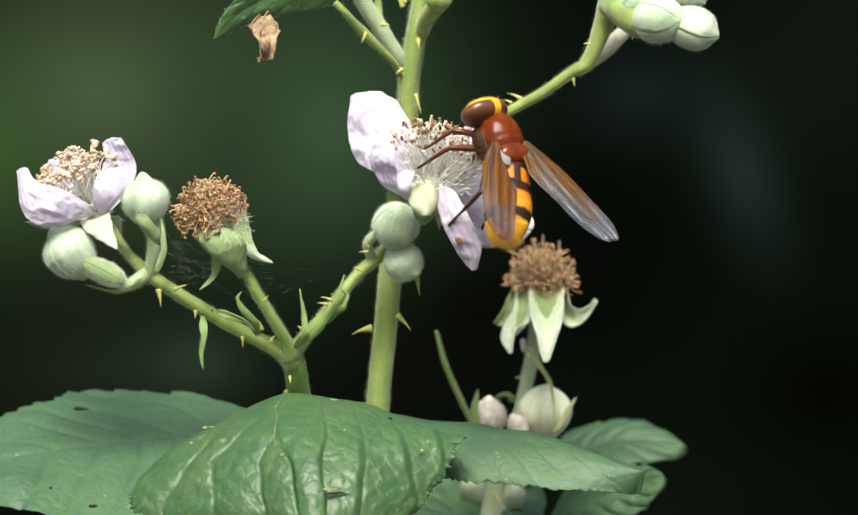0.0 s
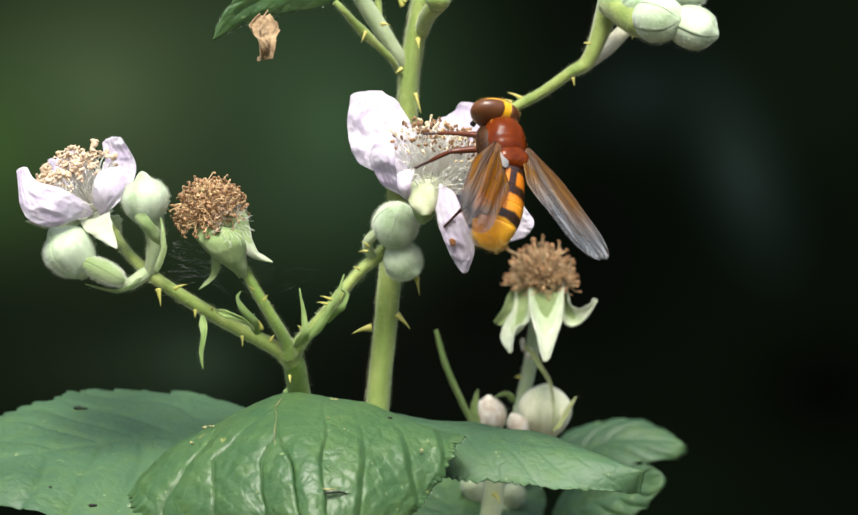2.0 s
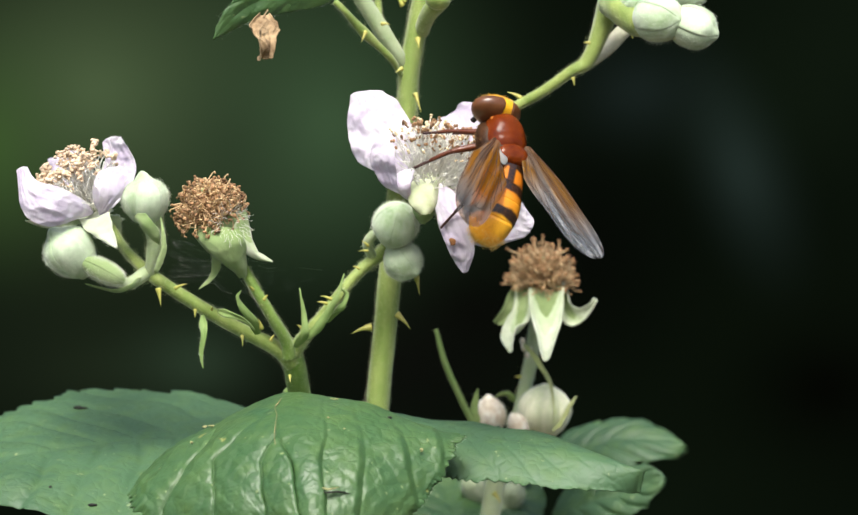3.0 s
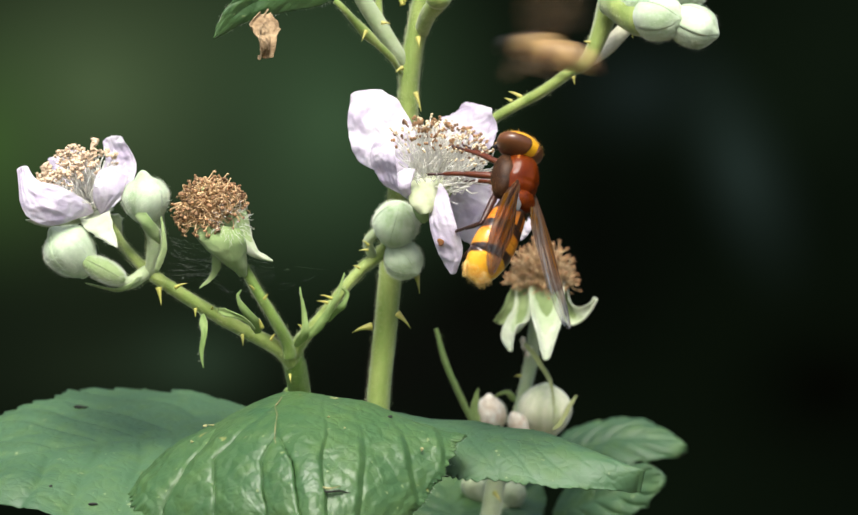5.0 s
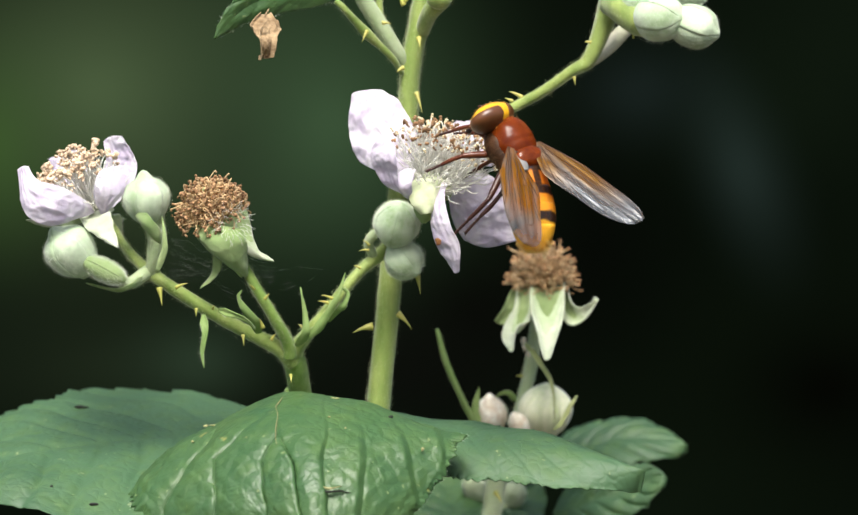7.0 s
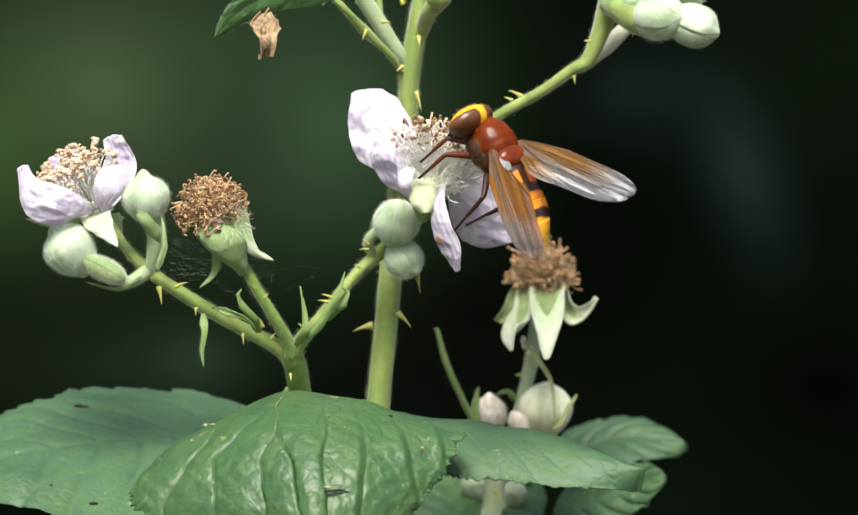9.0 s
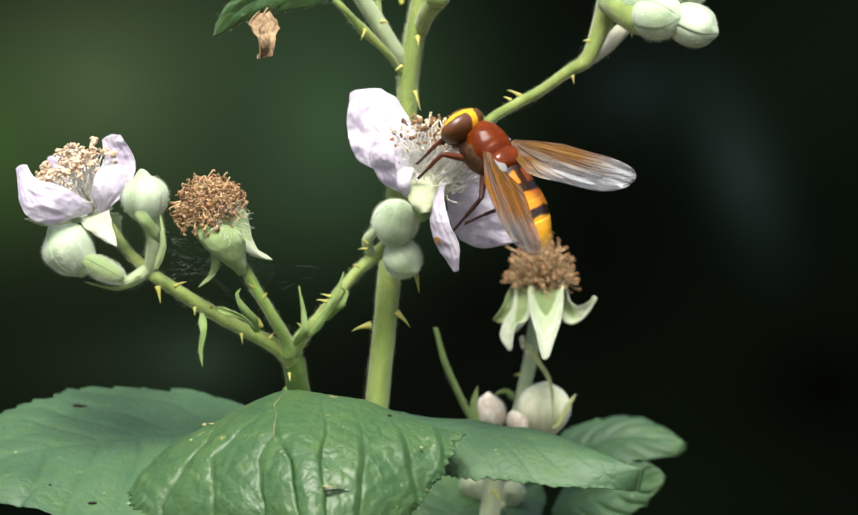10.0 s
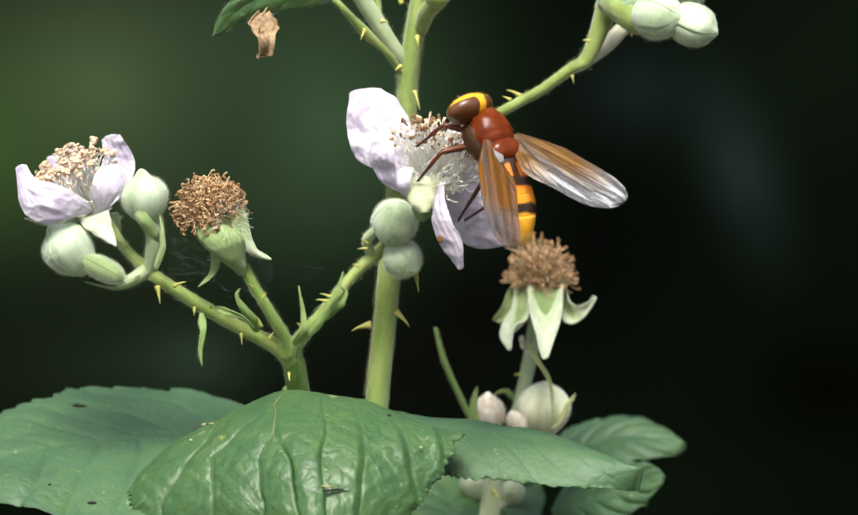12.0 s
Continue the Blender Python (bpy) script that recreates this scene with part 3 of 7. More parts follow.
# ---- leaves ----
def leaflet(parent, spine, side, width, seed=1, mat=LEAF, veins=8, arch=0.12, relief=0.55, teeth=44, nu=230, nv=96, hairs=0, tip=0.55, rake=1.8, midrib=True, jag=1.0, folds=None, sag=2.0):
    """A toothed, quilted blade: the spine runs along its midrib, side is its right-hand direction."""
    path = smooth_path(spine, 14)
    n = len(path) - 1
    side = Vector(side).normalized()
    off = Vector((seed * 5.1, seed * 2.3, seed * 9.7))

    def fn(u, v):
        i = min(int(u * n), n - 1)
        p = path[i][0].lerp(path[i + 1][0], u * n - i)
        t = way_along(path, u)
        b = (side - t * side.dot(t)).normalized()
        nn = b.cross(t)
        w = width * 0.5 * max(0.0, math.sin(math.pi * min(1, (u + 0.015) ** 0.72))) ** tip
        tooth = ((u * teeth + 0.9 * noise.noise(Vector((u * 9, v, seed)))) % 1.0)
        big = ((u * teeth / 4) % 1.0)
        edge = max(0.0, abs(v) - 0.95) / 0.05
        w *= 1 + edge * jag * (0.035 * tooth + 0.035 * big - 0.03) + edge * 0.05 * noise.noise(Vector((u * 7, v * 2, seed * 2.0)))
        q = p + b * v * w
        q -= nn * arch * width * abs(v) ** sag
        s = u * veins - abs(v) * rake + 0.2 * noise.noise(Vector((u * 3, v * 2, seed * 1.3)))
        quilt = 0.30 * abs(math.sin(math.pi * s)) ** 0.8 + 0.55 * (1 - math.exp(-((s - round(s)) / 0.11) ** 2))
        small = abs(math.sin(math.pi * (abs(v) * 9 + 0.8 * noise.noise(q * 0.5 + off)))) ** 0.7
        rib = 1 - math.exp(-(v * w / 0.9) ** 2)
        near = 0.25 + 0.75 * min(1.0, max(0.0, (u - 0.12) / 0.3))
        h = relief * near * (quilt * (0.75 + 0.25 * abs(v)) + 0.10 * small * quilt) * rib
        h += 0.8 * noise.noise(q * 0.11 + off) * min(1, 2 * abs(v)) + 0.07 * noise.noise(q * 0.9 + off)
        h += 0.25 * edge * noise.noise(Vector((u * 22, v, seed * 3.0)))
        if folds:
            h += folds(q) * min(1.0, u * 4) * (1 - 0.5 * edge)
        return q + nn * h

    bm = bmesh.new()
    sheet(bm, fn, nu, nv, 0.13)
    ob = part("leaflet", bm, mat, parent)
    if midrib:
        vb = bmesh.new()
        tube(vb, [fn(k / 24, 0.008 * (-1) ** k) - Vector((0, -0.05, 0.05)) * 0.6 for k in range(25)], [0.08 - 0.003 * k for k in range(25)], 6, 2)
        part("midrib", vb, VEIN, ob, "pale yellowish midrib")
    if hairs:
        rnd = random.Random(seed)
        hb = bmesh.new()
        for _ in range(hairs):
            u, s = rnd.random() * 0.98, rnd.choice((-1, 1))
            hair(hb, fn(u, s), side * s + Vector((rnd.uniform(-1, 1), rnd.uniform(-1, 1), rnd.uniform(-1, 1))) * 0.6, rnd.uniform(0.25, 0.6), 0.012, rnd)
        part("leaf_hair", hb, HAIR, ob, kind="stuff", smooth=False)
    return ob


# ---- the main cane with its side shoots ----
def cane():
    ob = thing("bramble_cane", V(-6.61, 10, -561.01), "upright pale green downy bramble cane with thorns", "stem")
    stem(ob, [V(-10.12, 10, -561.01), V(-9.1, 12, -178.52), V(-8.16, 10, -58.32), V(-7.02, 9, -26.63), V(-6.46, 9, -17.51), V(-5.33, 9, -6.28), V(-4.49, 9, 3.54), V(-3.44, 9, 12.67), V(-2.81, 9, 18.28), V(-2.46, 9, 23.89), V(-1.33, 9, 30.21), V(-0.42, 9, 35.12), V(1.12, 9, 45.65)],
         [2.6, 2.3, 1.7, 1.5, 1.47, 1.45, 1.42, 1.38, 1.32, 1.3, 1.3, 1.3, 1.1], hairs=4200, seed=1)
    stem(ob, [V(-3.23, 9, 24.45), V(-4.34, 8, 26.23), V(-6.15, 7, 29.05), V(-8.09, 6, 32.13), V(-10.03, 5, 35.55), V(-12.81, 5, 41.12)], [0.8, 1.0, 1.05, 1.05, 1.05, 0.9], STEM_PALE, 300, 2, "side_shoot")
    stem(ob, [V(-3.57, 8, 23.29), V(-4.74, 6, 25.15), V(-6.55, 5, 26.91), V(-8.06, 4, 28.25), V(-9.43, 3, 29.72), V(-10.8, 2, 31.19), V(-11.91, 2, 32.3)], [0.3, 0.42, 0.48, 0.7, 0.5, 0.4, 0.4], STEM, 120, 3, "leaf_stalk")
    stem(ob, [V(-6.29, 7, 29.05), V(-6.46, 9, 31.61), V(-6.6, 9, 35.12)], [0.5, 0.45, 0.4], STEM, 60, 4, "side_shoot")
    stem(ob, [V(-2.25, 10, 11.99), V(1.13, 13, 13.12), V(5.36, 12, 15.56), V(9.58, 11, 18.42), V(14.48, 10, 21.09), V(18.31, 9, 23.75), V(20.21, 9, 24.88), V(21.61, 9, 27.68), V(22.74, 9, 30.91), V(23.72, 9, 34.42)],
         [0.62, 0.64, 0.65, 0.66, 0.67, 0.72, 0.9, 1.1, 1.4, 1.8], STEM, 700, 6, "side_shoot")
    stem(ob, [V(19.55, 10, 24.5), V(21.24, 12, 25.58), V(23.24, 14, 27.24), V(24.98, 15, 28.99), V(26.74, 16, 30.61)], [0.6, 0.95, 1.05, 1.0, 0.8], STEM_CREAM, 60, 7, "side_shoot")
    stem(ob, [V(22.93, 7, 32.33), V(24.46, 4, 31.31), V(26.58, 2, 29.8), V(28.61, 1, 29.05)], [1.5, 1.9, 2.05, 1.5], STEM, 160, 8, "side_shoot")
    stem(ob, [V(-0.98, 9, 28.81), V(-0.14, 5, 30.67), V(1.11, 3, 32.08), V(2.63, 2, 33.82)], [1.0, 1.05, 1.2, 1.1], STEM, 120, 9, "side_shoot")
    thorns(ob, [
        (V(-7.54, 6, -9.04), (-1, -0.3, -0.15), 2.4, 0.55), (V(-3.91, 6, -7.5), (0.8, -0.3, -0.7), 2.2, 0.5), (V(-3.43, 8, 32.25), (-0.5, -0.2, 1.0), 1.6, 0.4),
        (V(-1.67, 6, 20.62), (0.35, -0.4, -1.0), 2.2, 0.35), (V(-1.38, 1, 27.33), (0.1, -0.8, -0.6), 1.5, 0.4), (V(-5.82, 2, 29.46), (1, -0.3, 0.05), 1.0, 0.3),
        (V(-8.03, 2, 28.28), (-0.5, -0.6, -1), 1.3, 0.3), (V(-3.52, 0, 23.62), (-0.9, -0.6, -0.5), 0.9, 0.35), (V(-3.08, 8, 32.74), (-1, 0, 0.6), 1.4, 0.35),
        (V(11.75, 10.6, 20.45), (-0.9, -0.1, 0.55), 2.0, 0.34), (V(10.49, 10.6, 19.95), (-0.9, -0.1, 0.5), 1.1, 0.25), (V(14.34, 9.8, 21.33), (-0.9, -0.5, -0.3), 0.8, 0.25), (V(18.42, 6, 22.64), (0.2, -0.2, -1), 0.8, 0.25),
        (V(20.41, 7, 27.3), (-1, 0, 0.2), 0.7, 0.25), (V(26.11, 12, 28.97), (0.2, -0.3, -1), 0.9, 0.25),
    ])
    return ob


cane()
bract_tip = thing("shoot_tip", V(1.11, 2, 31.88), "small rounded green shoot tip on the cane", "shoot")
tip_bm = bmesh.new()
blob(tip_bm, V(1.11, 1, 32.65), (1.7, 1.5, 1.5), None, 18, 12, 0.2, 0.6)
part("tip", tip_bm, STEM, bract_tip)


# ---- the flower stalk with three branches ----
def stalk():
    ob = thing("flower_stalk", V(-8.12, 8, -58.1), "branched downy green flower stalk with thorns and bracts", "stem")
    stem(ob, [V(-8.14, 9, -58.21), V(-12.23, 10, -37.23), V(-15.72, 9, -23.12), V(-16.61, 6, -17.06), V(-17.06, 3, -13.84), V(-17.72, 2, -11.74)], [1.2, 1.3, 1.4, 1.45, 1.4, 1.3], STEM_DARK, 500, 21)
    stem(ob, [V(-17.17, 2, -13.67), V(-19.07, 1, -11.71), V(-22.34, 0, -9.9), V(-26.43, -1, -7.67), V(-30.5, -2, -5.19), V(-34.28, -2, -2.71), V(-37.17, 0, -0.31), V(-38.98, 3, 1.56), V(-40.32, 5, 3.52), V(-41.71, 5, 5.26)],
         [1.0, 0.95, 0.88, 0.84, 0.80, 0.8, 0.66, 0.58, 0.62, 0.8], STEM, 900, 22, "branch")
    stem(ob, [V(-17.69, 1, -12.75), V(-17.93, 0, -10.86), V(-19.51, -2, -7.87), V(-21.53, -3, -4.42), V(-23.04, -3, -1.75), V(-24.27, -3, 0.17)], [0.9, 0.8, 0.68, 0.64, 0.62, 0.8], STEM_DARK, 500, 23, "branch")
    stem(ob, [V(-17.38, 2, -12.77), V(-16.17, 1, -10.68), V(-13.72, 0, -7.9), V(-10.99, 1, -4.46), V(-8.58, 2, -1.7), V(-6.52, 3, 0.03), V(-4.99, 3, 1.28)], [1.0, 0.9, 0.74, 0.70, 0.70, 0.85, 0.9], STEM, 600, 24, "branch")
    stem(ob, [V(-35.03, -2, -2.23), V(-34.49, -3, 0.03), V(-34.21, -3, 2.09), V(-34.49, -3, 3.81), V(-35.1, -3, 5.38)], [0.75, 0.95, 1.15, 1.35, 1.9], STEM_PALE, 400, 25, "branch")
    stem(ob, [V(-35.45, -2, -2.03), V(-37.57, -4, -3.39), V(-39.54, -5, -2.56), V(-41.39, -5, -1.47), V(-43.3, -5, -0.51)], [0.9, 0.75, 0.75, 0.8, 1.1], STEM_PALE, 260, 26, "branch")
    stem(ob, [V(-6.94, 3, -0.38), V(-7.74, 1, 1.55), V(-6.9, 0, 2.79), V(-5.79, 0, 3.21)], [0.6, 0.62, 0.6, 0.6], STEM_PALE, 120, 27, "branch")
    bract(ob, [V(-16.79, -1, -11.39), V(-15.63, -3, -9.7), V(-15.63, -3, -7.51), V(-16.18, -3, -3.94)], (1, -0.2, 0.1), 1.37, seed=31)
    bract(ob, [V(-15.39, -2, -10.41), V(-13.3, -3, -8.06), V(-11.63, -4, -5.3), V(-10.54, -4, -2.16)], (0.7, -0.3, 0.6), 1.37, seed=32)
    bract(ob, [V(-12.66, -1, -8.23), V(-11.11, -3, -6.55), V(-10.28, -3, -4.77), V(-11.11, -3, -3.94)], (0.7, -0.3, 0.5), 1.15, seed=36)
    bract(ob, [V(-21.43, -2, -9.72), V(-22.03, -4, -8.18), V(-23.22, -5, -6.52), V(-23.9, -5, -5.16), V(-23.43, -5, -4.27)], (1, -0.2, 0.4), 1.44, seed=33)
    bract(ob, [V(-28.44, -2, -7.38), V(-28.18, -3, -9.56), V(-28.52, -3, -11.96), V(-28.32, -3, -14.09)], (1, -0.2, 0.1), 1.1, seed=34)
    bract(ob, [V(-26.47, -3, -6.82), V(-24.86, -5, -7.21), V(-22.95, -5, -8.02), V(-21.76, -4, -9.27)], (0.4, -0.5, 0.8), 1.01, seed=35)
    bract(ob, [V(-35.79, -3, -2.57), V(-37.22, -6, -3.78), V(-39.12, -6, -4.26), V(-42.81, -6, -3.37)], (0.2, -0.4, 0.9), 0.95, SEPAL_GREEN, seed=37)
    bract(ob, [V(-34.15, -5, -2.01), V(-33.13, -6, 0.72), V(-33.13, -6, 3.1), V(-33.46, -5, 4.95)], (1, -0.4, 0), 1.0, SEPAL_GREEN, seed=39)
    blade(ob, [V(-37.08, -5, 5.63), V(-36.19, -6, 4.12), V(-34.9, -6, 2.49), V(-33.74, -5, 1.47)], [V(-35.24, -7, 5.34), V(-34.28, -7, 4.39), V(-33.53, -6, 3.17), V(-33.53, -5, 1.6)], SEPAL_GREEN, "bract", 0.5, 0.12, 0, 40, 0.12, nu=24, nv=12)
    thorns(ob, [
        (V(-31.61, -4, -3.93), (0.9, -0.2, 0.5), 1.7, 0.28), (V(-33.8, -4, -4.21), (0.2, -0.3, -1), 1.8, 0.42), (V(-23.43, -2, -10.13), (0.1, -0.4, -1), 1.1, 0.25),
        (V(-29.28, -3, -6.82), (0, -0.4, -1), 0.8, 0.25), (V(-20.94, -4, -8.86), (-0.25, -0.5, 0.9), 1.6, 0.32), (V(-20.53, -4, -5.3), (0.6, -0.3, 0.9), 0.9, 0.25),
        (V(-21.95, -6, -4.06), (-0.5, -0.7, 0.6), 1.1, 0.2), (V(-19.75, -3, -10.39), (0.5, -0.4, 0.9), 1.0, 0.25), (V(-12.41, 0, -5.34), (-1.0, -0.3, 0.5), 1.5, 0.25),
        (V(-12.94, -1, -5.89), (-1.0, -0.3, 0.35), 1.3, 0.25), (V(-16.08, -2, -8.9), (-0.7, -0.6, 0.7), 0.8, 0.2), (V(-7.71, -1, 1.41), (-0.7, -0.3, 0.7), 1.2, 0.2),
        (V(-7.85, -1, 0.72), (-1, -0.3, 0.1), 1.1, 0.2), (V(-8.9, 0, -1.48), (-0.9, -0.4, 0.5), 0.9, 0.2), (V(-1.53, 3, -2.74), (0.2, -0.3, -1), 1.9, 0.4),
        (V(-17.52, 0, -15.14), (0.1, -0.8, -0.7), 1.0, 0.25), (V(-27.04, -5, -6.52), (0.2, -0.8, 0.5), 0.7, 0.2),
    ])
    return ob


stalk()

# ---- buds ----
bud(V(-44.71, -6, 0.58), (-0.62, -0.35, 0.75), 3.05, 1.0, "round felted pale green bramble bud below the open flower", spin=0.6, seed=41, beak=0.35)
bud(V(-40.26, -8, -1.87), (0.88, -0.25, -0.42), 1.35, 2.0, "slender closed green bud beside a round one", SEPAL_GREEN, spin=0.8, seed=52, beak=0.05)
bud(V(-35.44, -4, 7.08), (-0.10, -0.20, 0.95), 2.75, 0.97, "upright felted pale green bramble bud on a downy stalk", spin=0.2, seed=42, beak=0.45)
bud(V(-4.13, -1, 4.1), (0.15, -0.60, 0.80), 2.65, 1.06, "round felted pale green bramble bud under the open flower", spin=1.0, seed=43, beak=0.1)
bud(V(-3.18, 1, -0.66), (0.65, -0.45, -0.60), 2.3, 0.98, "small felted green bud hanging under a larger one", spin=0.4, seed=44, beak=0.2)
bud(V(29.1, 0, 29.97), (0.75, -0.65, -0.1), 3.0, 1.0, "round felted pale green bramble bud in a cluster", spin=0.4, seed=45, beak=0.1, hairs=1500)
bud(V(33.38, 0, 28.86), (0.9, -0.3, -0.35), 2.75, 1.04, "felted pale green bramble bud at the cluster's end", spin=1.3, seed=46, beak=0.2, hairs=1500, gape=1.0)
bud(V(26.08, 3, 31.81), (0.4, -0.4, 0.5), 1.9, 1.1, "felted pale green bramble bud high in the cluster", spin=0.9, seed=47)
bud(V(33.29, 5, 33.32), (0.9, -0.1, 0.1), 1.5, 1.3, "pale green bud tip above the cluster", spin=0.9, seed=48)
bud(V(15.51, 34, -20.7), (0.10, -0.25, 0.95), 3.3, 1.02, "large pale swollen bud with a long sepal across it", FELT_PALE, spin=0.3, seed=49, beak=0.1, hairs=500)
bud(V(6.15, 45, -31.76), (-0.3, -0.2, 0.9), 1.7, 1.1, "pale green bud half hidden behind a leaf", SEPAL, spin=0.5, seed=53, beak=0.2, hairs=300, crumple=0.6)
bud(V(11.55, 45, -32.73), (0.3, -0.2, 0.9), 1.6, 1.1, "pale green bud half hidden behind a leaf", SEPAL, spin=0.9, seed=54, beak=0.2, hairs=300, crumple=0.6)
bud(V(8.15, 33, -21.25), (-0.06, -0.2, 0.95), 2.15, 1.1, "small pinkish white withered bud", WITHERED, spin=0.3, seed=50, beak=0.2, crumple=0.9, hairs=600)
bud(V(11.82, 30, -22.44), (-0.4, -0.3, 0.8), 1.35, 1.2, "shrivelled pinkish brown bud between two others", WITHERED, spin=0.3, seed=51, beak=0.1, crumple=1.2, hairs=600)


# ---- the open flower with fresh stamens ----
def fresh_flower():
    ob = thing("bramble_flower", V(-42.67, 4, 5.94), "open pale pink bramble flower with tan anthers", "flower", "bramble flowers")
    cup = bmesh.new()
    blob(cup, V(-42.81, 4, 5.94), (2.6, 2.6, 1.7), turned((-0.35, -0.3, 0.9)), 20, 12, 0.05)
    part("receptacle", cup, RECEPTACLE, ob, "yellowish green flower base")
    sb = [
        ([V(-42.21, 0, 5.55), V(-41.17, -6, 4.46), V(-39.92, -8, 2.75), V(-38.62, -9, 1.05)], (1, -0.2, 0.25), 4.9),
        ([V(-43.03, 0, 5.21), V(-45.35, -5, 4.27), V(-47.64, -6, 4.12), V(-50.2, -7, 4.46)], (0.1, -0.5, 0.9), 3.2),
        ([V(-41.88, 8, 5.5), V(-40.86, 12, 4.98), V(-40.38, 14, 3.58), V(-40.38, 14, 1.81)], (1, 0.3, 0.1), 3.0),
    ]
    for k, (pts, side, w) in enumerate(sb):
        bract(ob, pts, side, w, SEPAL_PALE, "sepal", 0.15, 60, 60 + k)
    blade(ob, [V(-42.31, -2, 5.94), V(-43.4, -7, 7.24), V(-45.94, -9, 8.64), V(-48.38, -9, 9.32), V(-49.69, -8, 10.96)], [V(-42.66, -2, 5.26), V(-44.49, -7, 4.46), V(-47.43, -9, 3.76), V(-50.14, -9, 5.45), V(-51.12, -8, 10.56)], belly=0.9, crinkle=0.42, lip=0.15, seed=3, ribs=0.03)
    blade(ob, [V(-41.14, -3, 5.11), V(-41.79, -5, 7), V(-41.85, -6, 8.76), V(-41.25, -5, 10.41)], [V(-40.93, -3, 5.11), V(-39.34, -5, 6.66), V(-38.11, -5, 8.37), V(-38.32, -4, 11.12)], belly=0.5, crinkle=0.3, lip=0.2, seed=4, ribs=0.03)
    blade(ob, [V(-42.45, 3, 6), V(-42.06, 5, 9.09), V(-41.3, 6, 12.1), V(-41.65, 6, 14.55)], [V(-40.37, 3, 5.86), V(-38.02, 5, 8.39), V(-37.39, 6, 11.9), V(-39.21, 6, 15.24)], belly=-0.6, crinkle=0.42, lip=0.35, seed=5, ribs=0.03)
    petal(ob, [V(-43.44, 9, 7.19), V(-45.54, 13, 9.37), V(-47.7, 15, 11.25), V(-49.12, 15, 12.39)], (0.8, 0.1, 0.5), 6.6, seed=6, cup=0.15, crinkle=0.6)
    stamens(ob, V(-42.99, 2, 6.4), (-0.50, -0.34, 0.82), "fresh", 130, 1.8, 35, 6.3, 71)
    stamens(ob, V(-42.4, -0.5, 6.3), (-0.38, -0.45, 0.80), "thread", 95, 1.7, 42, 5.2, 75)
    return ob


fresh_flower()


